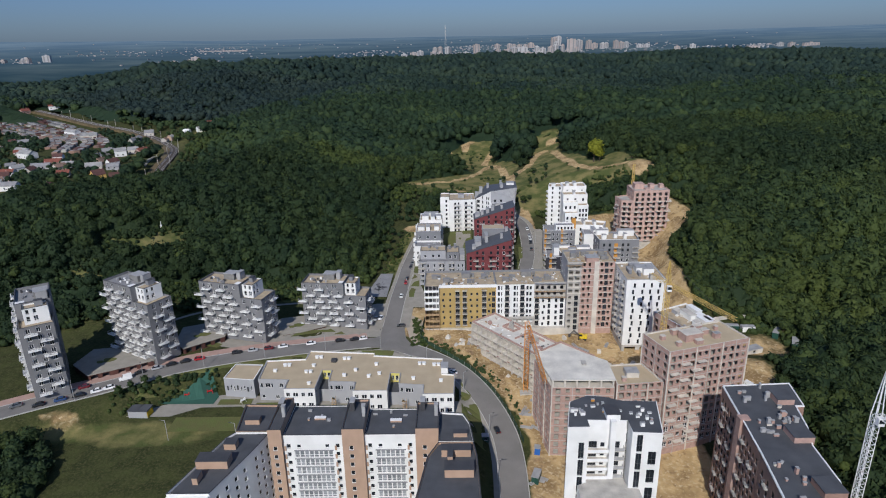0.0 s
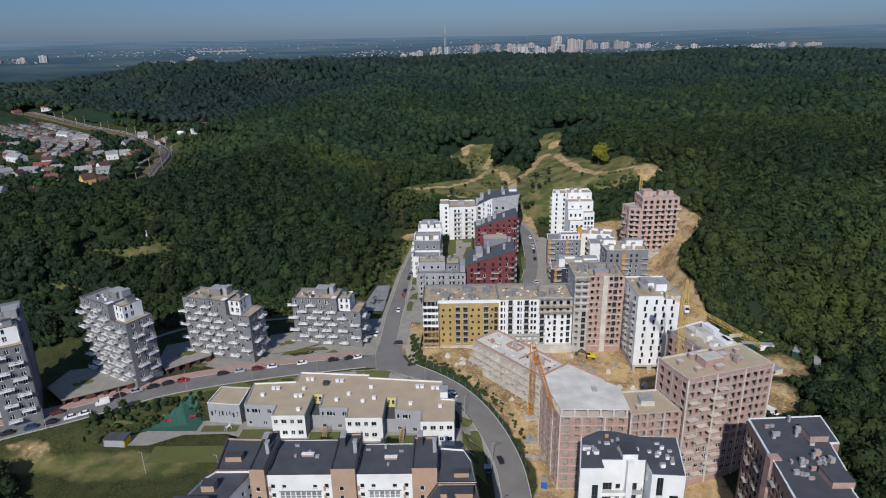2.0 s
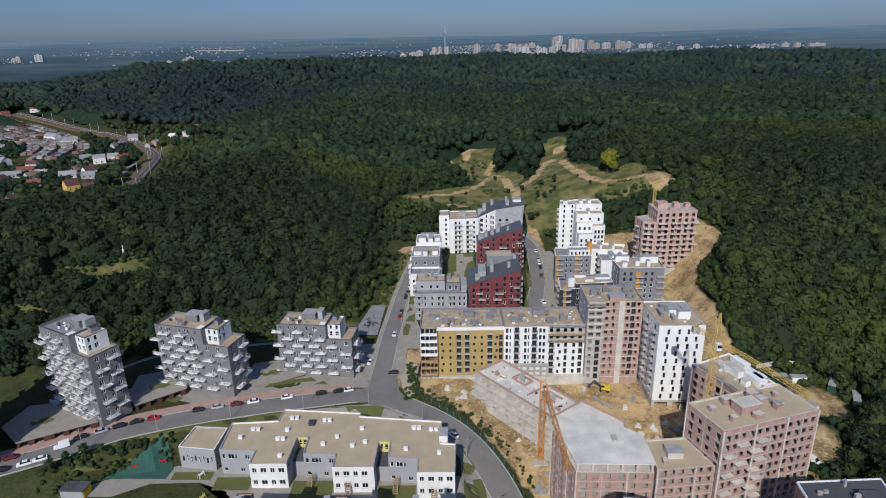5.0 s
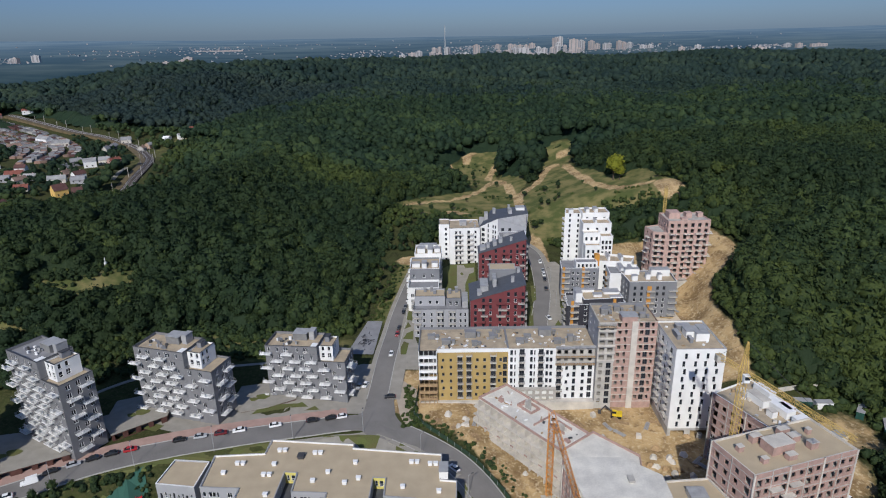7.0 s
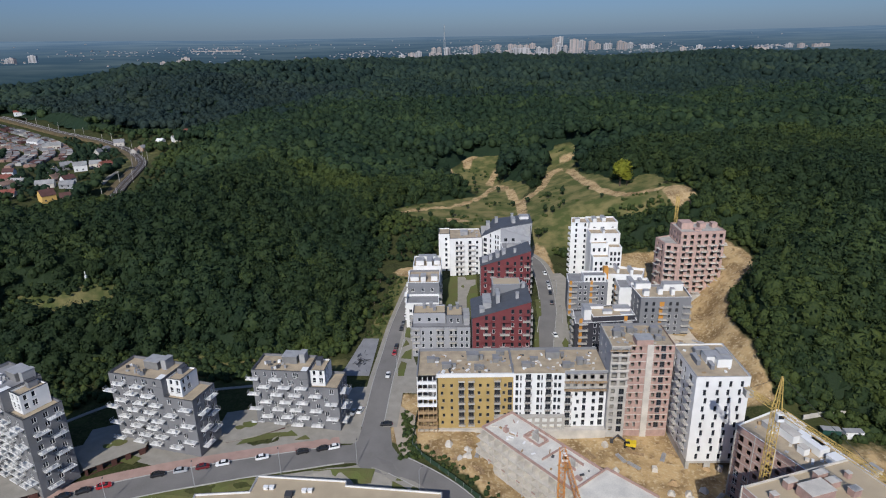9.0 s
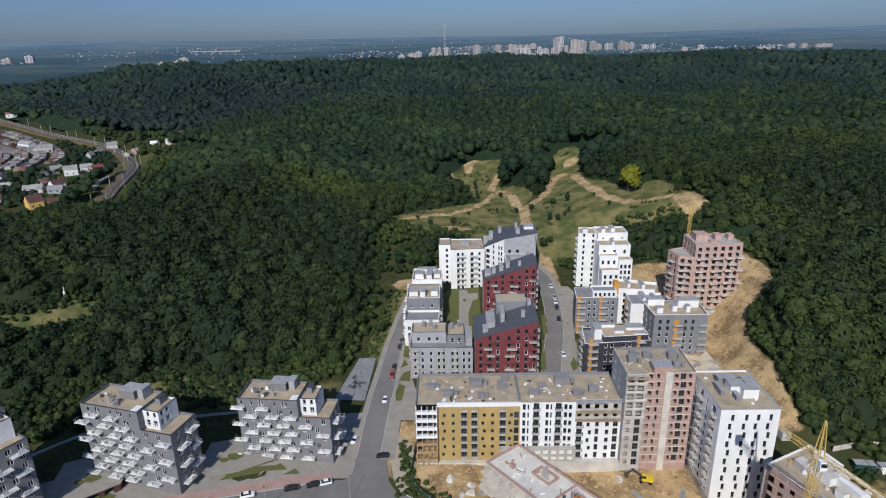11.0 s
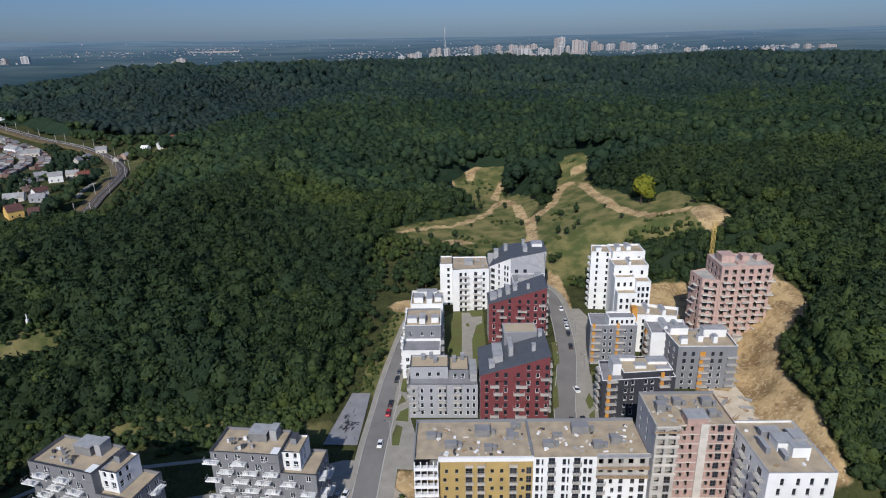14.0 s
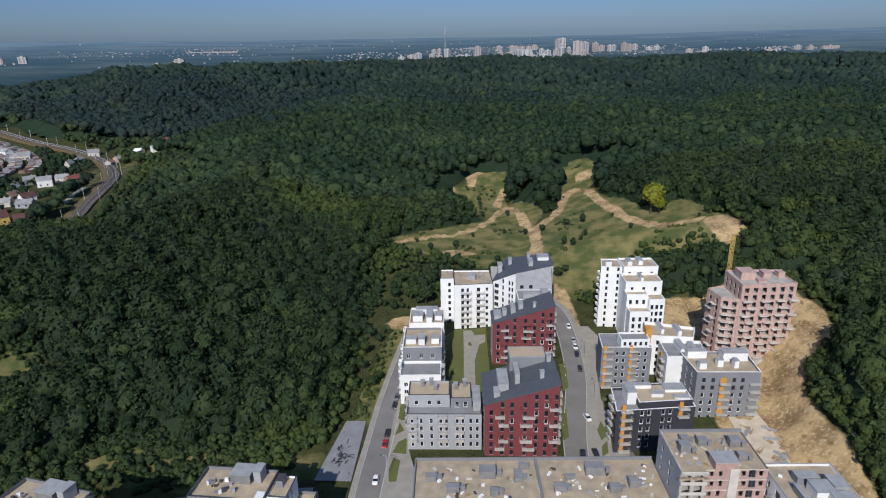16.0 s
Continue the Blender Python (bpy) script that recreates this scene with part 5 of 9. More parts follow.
def white_tower():
    b = thing("apartment_tower", "white apartment tower with narrow dark windows on a concrete base", "building", 76.8, 251.5, 0)
    w, d, top, base = 17.1, 22.1, 41.2, 9.4
    o = []
    for k in range(10):
        for n, u in enumerate((2.6, 6.6, 10.0, 13.6)):
            o.append((u + (0.55 if k % 2 else 0), 10.2 + 3.03 * k, 0.95, 2.05, "dark"))
    left = []
    for k in range(10):
        left += [(3.2 + (0.5 if k % 2 else 0), 10.2 + 3.03 * k, 1.0, 2.0, "dark"), (7.4, 10.0 + 3.03 * k, 2.2, 2.3, "dark"), (12.2, 10.2 + 3.03 * k, 1.0, 2.0, "dark"), (16.4, 10.0 + 3.03 * k, 2.4, 2.3, "dark")]
    shell(b, rect(0, 0, w, d), base, top, WHITE, {0: o, 3: left}, roof=ROOF_GRAVEL, cap=METAL)
    s = Shape()
    gaps = [(1.2, 5.2, 5.0, 3.2, "open"), (8.2, 5.2, 7.6, 3.2, "open")]
    facade(s, b, (0, 0.15), (w, 0.15), 2, base, gaps, CONCRETE)
    facade(s, b, (w, 0.15), (w, d), 2, base, [], CONCRETE)
    facade(s, b, (w, d), (0, d), 2, base, [], CONCRETE)
    facade(s, b, (0, d), (0, 0.15), 2, base, [], CONCRETE)
    s.face([(0.3, 0.5, 5), (w - 0.3, 0.5, 5), (w - 0.3, d - 0.3, 5), (0.3, d - 0.3, 5)], CONCRETE)
    part("plinth", s, b, "raw grey concrete ground storey")
    for k in range(9):
        for v in (5.4, 14.6):
            balcony(b, 0, v, 12.9 + 3.03 * k, -math.pi / 2, 3.6, 1.3, METAL, solid=False)
    for x0, y0, x1, y1, h, m in ((3, 8, 4.2, 13, 1.9, GREY_MID), (6.4, 9, 11, 13.5, 2.6, WHITE), (9, 6.5, 13.6, 9, 3.0, WHITE), (6.5, 5.2, 7.6, 8.2, 1.6, GREY_MID), (5, 15, 10, 17.4, 2, GREY_MID), (12, 11.5, 15, 16, 2.0, METAL)):
        roof_box(b, x0, y0, x1, y1, top - 0.54, top - 0.54 + h, m)
    for _ in range(10):
        x, y = rnd.uniform(1, 15), rnd.uniform(1.4, 19)
        s = Shape()
        s.box((x, y, top - 0.54), (x + rnd.uniform(0.4, 1.6), y + rnd.uniform(0.3, 0.9), top + rnd.uniform(-0.4, 0.1)), rnd.choice([WHITE_METAL, TIMBER, METAL]), rnd.uniform(0, 3))
        part("building_material", s, b)


# Four grey houses with projecting balconies
def balcony_house(x, y, z0, turn, floors, low, label, L=31.0, st=3.05):
    b = thing("apartment_house", label, "building", x, y, z0, turn, group="grey balcony houses")
    D, step = 12.0, L * 0.66
    top, lowtop = floors * st + 3.2, (floors - low) * st + 3.2
    g = 3.2
    o = [(u, g + 0.5 + k * st, 0.9, 1.7, "white") for k in range(floors) for u in ((2.2, 6.1, 10.4, 14.3, 17.6) if k % 2 else (1.0, 4.4, 8.2, 12.2, 16.2))]
    o += [(u + 1.6, g + 0.2 + k * st, 1.7, 2.2, "white") for k in range(floors) for u in ((3.4, 11.4) if k % 2 else (5.6, 13.4))]
    end = [(u, g + 0.4 + k * st, 1.5, 1.9, "white") for k in range(floors - low) for u in (2.2, 5.6, 8.8)]
    shell(b, [(0, 0), (step, 0), (step, D), (0, D)], 0.2, top, GREY_DEEP, {0: o, 3: rows([2, 5.5, 8.6], floors, g + 0.4, st, 1.3, 1.8, "white")}, roof=ROOF_GREY if floors > 9 else ROOF_GRAVEL, cap=DARK_METAL, top_drop=0.9, label="light grey rendered wall")
    o = [(u, g + 0.4 + k * st, 1.5, 1.9, "white") for k in range(floors - low) for u in ((0.9, 5.2) if k % 2 else (2.2, 7.4))]
    shell(b, [(step, 0.003), (L, 0.003), (L, D - 0.4), (step, D - 0.4)], 0.2, lowtop, GREY_DEEP, {0: o, 1: end}, roof=ROOF_GRAVEL, cap=DARK_METAL, top_drop=0.9, sides={1: GREY_DEEP})
    # white set-back storeys over the lower end
    pent = [(0.8, lowtop + 0.4, 1.3, 2.0, "white"), (3.2, lowtop + 0.4, 1.5, 2.0, "white")]
    pent += [(1.0, lowtop + 3.4, 1.1, 1.8, "white"), (3.4, lowtop + 3.4, 1.1, 1.8, "white")]
    shell(b, [(step + 0.003, 2.4), (step + 5.4, 2.4), (step + 5.4, D - 1.2), (step + 0.003, D - 1.2)], lowtop - 0.8, top - 0.6, WHITE, {0: pent, 1: pent}, roof=ROOF_GRAVEL, cap=DARK_METAL, label="white rendered penthouse")
    s = Shape()
    s.box((step - 4.6, -0.006, top - 3.0), (step - 0.1, 0.1, top - 2.9), DARK_METAL)
    s.box((step - 2.6, 0.35, top - 0.9), (step - 0.3, 3.4, top + 0.05), WHITE)
    part("loggia", s, b, "white loggia wall")
    roof_box(b, 9.0, 6.6, 14.5, D - 0.6, top - 0.89, top + 1.9, ROOF_UNIT, METAL, "lift_house")
    roof_box(b, 15.2, 7.4, 17.2, D - 0.8, top - 0.89, top + 2.6, METAL, METAL, "lift_house")
    roof_box(b, step + 1.2, 6.6, step + 3.0, 9.4, top - 1.1, top + 1.0, GREY_MID, DARK_METAL, "chimney")
    for _ in range(14):
        u, v = rnd.uniform(2.5, 12), rnd.uniform(2, 7)
        s = Shape()
        h = rnd.uniform(0.4, 1.3)
        s.box((u, v, top - 0.89), (u + rnd.uniform(0.5, 1.1), v + rnd.uniform(0.4, 0.8), top - 0.89 + h), rnd.choice([METAL, DARK_METAL, GREY_MID, WHITE_METAL]), rnd.uniform(0, 1))
        part("air_unit", s, b)
    # staggered balconies: two patterns that alternate floor by floor
    for k in range(1, floors + 1):
        z = g + (k - 1) * st + 0.05
        for u in ((-1.7, 6.6, 13.2) if k % 2 else (2.4, 9.6, 15.8)):
            if k >= floors and u > 12:
                continue
            tray(b, u, 0, z, 0)
        if k <= floors - low:
            for u in ((step + 0.2,) if k % 2 else (L - 4.6,)):
                tray(b, u, 0, z, 0)
            for v in ((1.6,) if k % 2 else (6.2,)):
                tray(b, L, v, z, math.pi / 2)
        if k % 2 == 0:
            tray(b, 0, 9.2, z, -math.pi / 2)
    # open ground storey with posts
    s = Shape()
    for u in np.linspace(1, L - 0.8, 7):
        s.box((u - 0.3, 0.02, -4), (u + 0.3, 0.6, 3.4), GREY_DEEP)
    part("base_post", s, b)
    s = Shape()
    s.box((1.0, 2.0, -4), (L - 1.0, D - 1, 3.0), GREY_MID)
    part("ground_storey", s, b)
    return b


def tray(parent, u, v, z, turn):
    """A white-rimmed balcony tray with a privacy box."""
    if "tray" not in BALCONIES:
        slab, rim, side = Shape(), Shape(), Shape()
        slab.box((0, -1.9, -0.24), (4.4, 0, 0), WHITE)
        for a, c in (((0, -1.9), (4.4, -1.9)), ((0, 0), (0, -1.9)), ((4.4, -1.9), (4.4, 0))):
            grille(rim, a, c, 0.003, 1.05, METAL, 0.5)
        slab.box((0, -1.96, -0.24), (4.4, -1.9, 0.16), WHITE)
        side.box((0.4, -1.80, 0.004), (1.9, -1.62, 1.05), WHITE)
        BALCONIES["tray"] = [slab.mesh("balcony"), rim.mesh("railing"), side.mesh("privacy_screen")]
    ms = BALCONIES["tray"]
    b = part("balcony", ms[0], parent, m=Matrix.Translation((u, v, z)) @ Matrix.Rotation(turn, 4, "Z"))
    part("railing", ms[1], b)
    part("privacy_screen", ms[2], b, m=Matrix.Translation((rnd.choice([0, 1.6]), 0, 0)))


long_house()
brick_tower()
white_tower()
balcony_house(-71.4, 272.2, 9.3, -6.0, 7, 2, "grey seven-storey house with projecting white balconies", st=3.03)
balcony_house(-115.1, 260.5, 12.2, -15.4, 8, 2, "grey eight-storey house with projecting white balconies", L=31.8, st=3.08)
balcony_house(-149.8, 246.0, 12.2, -29, 10, 2, "grey ten-storey house with projecting white balconies", L=27.8, st=3.15)
balcony_house(-176.5, 229.6, 12.2, -57, 11, 2, "tall grey house with projecting white balconies", L=29.0, st=3.15)


def clutter(b, x0, y0, x1, y1, z, n, mats, lo=0.3, hi=1.2, name="air_unit", seed=0):
    """Small vents and units on a roof."""
    r = random.Random(seed + int(abs(x0) * 7 + abs(y1) * 3))
    for _ in range(n):
        x, y = r.uniform(x0, x1), r.uniform(y0, y1)
        s = Shape()
        w, d, h = r.uniform(0.5, 1.4), r.uniform(0.4, 1.0), r.uniform(lo, hi)
        m = r.choice(mats)
        s.box((x, y, z), (x + w, y + d, z + h), m)
        s.box((x - 0.06, y - 0.06, z + h + 0.002), (x + w + 0.06, y + d + 0.06, z + h + 0.1), METAL)
        part(name, s, b)


# ---- the low white and grey school with courtyards ----
def nursery():
    b = thing("nursery_school", "low two-storey white and grey nursery school with a tan roof", "building", 0, 0, 0)
    z0, z1 = 3.5, 15.2
    wing = [(u, z, 1.5 + 0.5 * (k % 2), 1.8, "white") for k, u in enumerate((0.7, 3.4, 6.6, 9.2)) for z in (7.0, 11.6)]
    high = lambda us: [(u, 11.5, w, 1.9, "white") for u, w in us]  # noqa: E731
    outline = [(-77.5, 216), (-65.4, 215.2), (-65.4, 208.6), (-53.3, 208.6), (-53.0, 222.5), (-49.2, 222.2), (-49, 213.6), (-38.3, 213), (-38.3, 206.7), (-25, 206.7), (-24.8, 219.6), (-21, 219.3), (-20.9, 211.4), (-11.2, 210.3), (-11.2, 203.9), (0.7, 203.9),
               (1.1, 218), (-3.9, 218.6), (-3.7, 230.8), (-33, 234.4), (-33.2, 236.4), (-61.5, 239.2), (-62, 232), (-78.2, 231)]
    # fronts are truly grey; the white wings' right walls are greyed for shade
    walls = {k: GREY for k in range(len(outline)) if k not in (2, 8, 14)}
    walls.update({4: LIME, 10: LIME})
    court = [(0.5, 12.0, 0.9, 2.1, "white"), (1.9, 12.0, 1.3, 2.1, "white")]
    strip = high([(0.6, 1.1), (2.6, 2.2), (5.0, 0.8), (8.4, 1.6)]) + [(0.8, 6.6, 1.4, 1.4, "white"), (6.4, 6.4, 1.6, 1.6, "white")]
    # WHITE as base also paints sunlight onto the inner parapet faces
    shell(b, outline, z0, z1, WHITE, {0: strip, 2: wing, 4: court, 6: strip, 8: wing, 10: court, 12: strip, 14: wing, 3: [(2, 11.6, 1.4, 1.8, "white"), (9, 12.0, 0.9, 1.8, "white")], 9: [(2, 11.6, 1.4, 1.8, "white")], 15: [(2, 11.6, 1.4, 1.8, "white"), (6, 7.2, 1.2, 1.8, "white")]},
          roof=ROOF_TAN, cap=METAL, top_drop=0.5, sides=walls, label="white and light grey rendered wall")
    for x0, x1, y1 in ((-53.15, -49.15, 222.2), (-24.85, -20.95, 219.3)):
        s = Shape()
        s.prism(rect(x0, y1 - 7.6, x1, y1 - 0.02), z0, 11.2, GREY, top=ROOF_DARK)
        part("court_link", s, b, "low dark-roofed link in the court")
    for x0, y0, w in ((-58, 233, 3.2), (-46, 231.5, 3.2), (-58, 226, 1.6), (-60, 221, 3), (-40, 222, 1.8), (-32, 226.5, 1.6), (-34, 217, 1.8), (-30, 219, 1.8), (-14, 226.5, 3.4), (-8, 225.5, 3.0), (-16, 215, 1.8), (-5, 213, 1.6), (-70, 226.5, 3.0), (-73, 222, 1.4), (-44, 218, 1.5), (-57, 212, 1.5)):
        for k in range(2 if w > 2 else 1):
            roof_box(b, x0 + 1.8 * k, y0, x0 + 1.8 * k + 1.25, y0 + 1.0, z1 - 0.49, z1 + 0.45, WHITE, WHITE_METAL, "skylight")
    roof_box(b, -4.4, 219.2, -1.6, 224.0, z1 - 0.44, z1 + 2.2, WHITE, METAL, "vent_house")
    roof_box(b, -50.6, 229.2, -48.6, 231.4, z1 - 0.44, z1 + 0.5, DARK_METAL, DARK_METAL, "roof_hatch")
    p = [(-92.7, 219.2), (-79.9, 217.4), (-79.5, 229.6), (-91.4, 230.6)]
    shell(b, p, z0, 14.0, GREY, {0: [(u, 8.4 + 0.5 * (n % 2), 0.75, 2.1, "white" if n % 3 else "dark") for n, u in enumerate(even(0.6, 12.2, 8, 0.75))]}, roof=ROOF_TAN, cap=WHITE_METAL, top_drop=0.4, label="light grey rendered pavilion")
    s = Shape()
    s.box((-79.4, 226, z0), (-78.3, 226.4, 12.4), LIME)
    part("link_wall", s, b, "lime yellow link wall")


# ---- the tall white and beige slab in front ----
def beige_slab():
    b = thing("apartment_building", "white and beige apartment slab with glazed loggias and a dark roof", "building", 0, 0, 0)
    z0, z1, tz = -2.0, 30.6, 33.4
    st = 3.0
    def bay(x0, x1, y, white):
        o = []
        w = x1 - x0
        if white:
            for k in range(9):
                z = 1.2 + k * st
                o += [(0.9, z + 0.7, 1.3, 1.5, "white"), (w - 2.4, z + 0.7, 1.3, 1.5, "white")]
                if k < 8:
                    o += [(u, z + 0.32, 1.36, 2.3, "loggia") for u in np.arange(3.3, w - 4.2, 1.46)]
                else:
                    o += [(4.0, z + 0.8, 1.3, 1.2, "white"), (w - 5.6, z + 0.8, 1.3, 1.2, "white")]
        else:
            for k in range(9):
                o += [(w * 0.3, 1.9 + k * st, 1.3, 1.5, "white")]
        return o
    shell(b, [(-66, 160), (-55.4, 160), (-55.3, 173.8), (-67.5, 174.4)], z0, z1, BEIGE, {}, roof=ROOF_DARK, cap=DARK_METAL)
    for x0, x1, yb in ((-51.2, -33.0, 173.2), (-26.4, -10.9, 171.0)):
        shell(b, rect(x0, 157.6, x1, yb), z0, z1, WHITE, {0: bay(x0, x1, 157, True)}, roof=ROOF_DARK, cap=DARK_METAL, top_drop=0.16, label="white rendered bay with glazed loggias")
        for k in range(9):
            s = Shape()
            z = 1.0 + k * st
            s.box((x0 + 3.1, 157.42, z - 0.05), (x1 - 3.1, 157.6, z + 0.22), GREY_MID)
            part("loggia_band", s, b)
            for u in (x0 + 0.2, x1 - 2.6):
                s = Shape()
                s.box((u, 157.35, z + 0.2), (u + 0.6, 157.598, z + 1.7), BEIGE)
                part("brick_panel", s, b)
    for x0, x1, yb in ((-55.3, -51.2, 173.6), (-33.0, -26.4, 172.2), (-10.9, -4.0, 170.2)):
        shell(b, rect(x0, 156.4, x1, yb), z0, tz, BEIGE, {0: bay(x0, x1, 156, False)}, roof=ROOF_DARK, cap=DARK_METAL, label="beige brick stair tower")
        roof_box(b, x0 + 1.2, 166.5, x0 + 2.6, 169.5, tz - 0.5, tz + 2.6, DARK_METAL, METAL, "chimney")
        roof_box(b, x1 - 1.3, 163.5, x1 - 0.3, 165.0, tz - 0.5, tz + 3.2, METAL, METAL, "chimney")
    shell(b, [(-4.0, 154), (6.5, 154), (5.6, 163), (3.6, 168), (-4.0, 169)], z0, z1, WHITE, {1: rows(even(0.5, 8.5, 3, 1.4), 9, 1.8, st, 1.4, 1.6, "white")}, roof=ROOF_DARK, cap=DARK_METAL)
    # wings towards the viewer
    shell(b, [(-76, 133), (-64.5, 133), (-58.6, 149.5), (-55.4, 159.9), (-66, 159.9), (-68.2, 157)], z0, z1 - 0.3, WHITE, {1: rows(even(1, 16.5, 4, 1.3), 9, 1.8, st, 1.3, 1.6, "white"), 2: rows(even(1, 10, 3, 1.3), 9, 1.8, st, 1.3, 1.6, "white")}, roof=ROOF_DARK, cap=DARK_METAL)
    shell(b, [(-82, 112), (-72, 112), (-64.6, 132.9), (-75.9, 132.9)], z0, z1 - 1.2, WHITE, {1: rows(even(1, 20, 6, 1.3), 9, 1.8, st, 1.3, 1.6, "white")}, roof=ROOF_DARK, cap=WHITE_METAL)
    shell(b, [(-9.6, 130), (7.6, 130), (7.2, 147.5), (6.4, 153.9), (-4.0, 153.9), (-7, 147.5)], z0, z1 - 0.3, BEIGE, {1: rows(even(1, 16, 5, 1.4), 9, 1.8, st, 1.4, 1.6, "white"), 5: rows(even(1, 16, 4, 1.4), 9, 1.8, st, 1.4, 1.6, "white")}, roof=ROOF_DARK, cap=DARK_METAL)
    for x0, y0, x1, y1, h in ((-72, 143.5, -63, 147.5, 2.6), (-67, 152, -63.5, 155, 2.0), (-64.5, 164, -60, 166.5, 2.0), (-3, 147.8, 5.4, 150.6, 2.4), (0.5, 156.5, 4.6, 158.4, 1.8), (-2, 139, 6, 143, 2.6), (-70.5, 137, -69, 140.5, 2.2), (-1.2, 143.6, 0.2, 146.4, 3.4)):
        roof_box(b, x0, y0, x1, y1, z1 - 0.9, z1 - 0.9 + h, BEIGE, DARK_METAL, "stair_house")
    for x0, y0 in ((-43, 165.5), (-19, 163.8)):
        roof_box(b, x0, y0, x0 + 3.4, y0 + 1.0, z1 - 0.54, z1 + 0.5, BEIGE, WHITE_METAL, "vent_block")
    clutter(b, -49, 159.5, -35, 171, z1 - 0.54, 4, [METAL, BEIGE], 0.4, 1.0)
    clutter(b, -25, 159, -12, 169, z1 - 0.54, 4, [METAL, BEIGE], 0.4, 1.0)


# ---- the white block with balconies in front ----
def white_block():
    b = thing("apartment_block", "white apartment block with recessed balconies and a dark flat roof", "building", 0, 0, 0)
    z0, z1 = -8.0, 37.5
    for poly, o in (
        ([(33.1, 150.2), (39.2, 150.2), (39.4, 164.5), (35.9, 163.2)], [(3.4, -3 + 6 * k, 1.6, 5.4, "dark") for k in range(6)]),
        ([(50.8, 147.6), (59.1, 146.9), (62.2, 162.9), (52, 163.5)], [(1.4, -6 + 6.2 * k, 1.6, 5.6, "dark") for k in range(7)] + [(4.8, -4 + 6.2 * k, 2.2, 4.4, "dark") for k in range(6)]),
    ):
        shell(b, poly, z0, z1, WHITE, {0: o, 1: rows(even(1, 14, 3, 1.3), 13, -5, 3.1, 1.3, 1.7, "dark"), 3: rows(even(1, 12, 2, 1.3), 13, -5, 3.1, 1.3, 1.7, "dark")}, roof=ROOF_DARK, cap=WHITE_METAL)
    o = []
    for k in range(12):
        z = -6 + 3.1 * k
        o += [(1.0, z, 2.4, 2.3, "dark"), (4.4, z + 0.4, 1.2, 1.5, "dark"), (7.6, z, 2.4, 2.3, "dark")]
    shell(b, [(39.203, 153.6), (50.797, 153.2), (51.99, 163.4), (46, 166), (41.6, 166.6), (39.403, 164.4)], z0, z1 - 0.02, WHITE, {0: o}, roof=ROOF_DARK, cap=WHITE_METAL, label="recessed white bay")
    for k in range(12):
        z = -6.1 + 3.1 * k
        balcony(b, 39.4, 153.6, z, 0, 6.2, 2.4, WHITE_METAL)
        balcony(b, 46.8, 153.3, z, 0, 3.6, 1.5, METAL)
    s = Shape()
    s.box((45.8, 151.5, z0), (47.4, 153.2, z1 + 0.8), WHITE)
    s.box((44.9, 153.4, z1 - 0.5), (48.8, 158.5, z1 + 2.0), WHITE)
    s.box((44.7, 153.2, z1 + 2.0), (49, 158.7, z1 + 2.15), DARK_METAL)
    part("lift_shaft", s, b, "white lift shaft")
    s = Shape()
    s.prism([(36.5, 143.5), (54, 143.2), (54, 147), (50.7, 149), (50.7, 153.1), (39.3, 153.5), (39.3, 150), (36.5, 149)], z0, 18.5, WHITE, top=CONCRETE)
    part("podium_wing", s, b, "low wing with a grey terrace")
    s = Shape()
    s.prism([(33.3, 150.4), (39.4, 150.4), (39.4, 153.8), (51.0, 153.4), (51.0, 147.8), (58.9, 147.1), (61.9, 162.7), (52, 163.3), (46, 165.8), (41.6, 166.3), (36.1, 163.0)], z1 + 0.1, z1 + 0.2, ROOF_DARK)
    part("roof_membrane", s, b, "dark bitumen roof membrane")
    clutter(b, 35, 153, 38, 161, z1 + 0.2, 6, [WHITE], 0.4, 1.2)
    clutter(b, 40, 156, 50, 163, z1 + 0.2, 9, [WHITE, ORANGE, METAL], 0.3, 0.8)
    clutter(b, 52, 150, 58, 160, z1 + 0.2, 12, [WHITE, BRICK, WHITE], 0.3, 1.2)


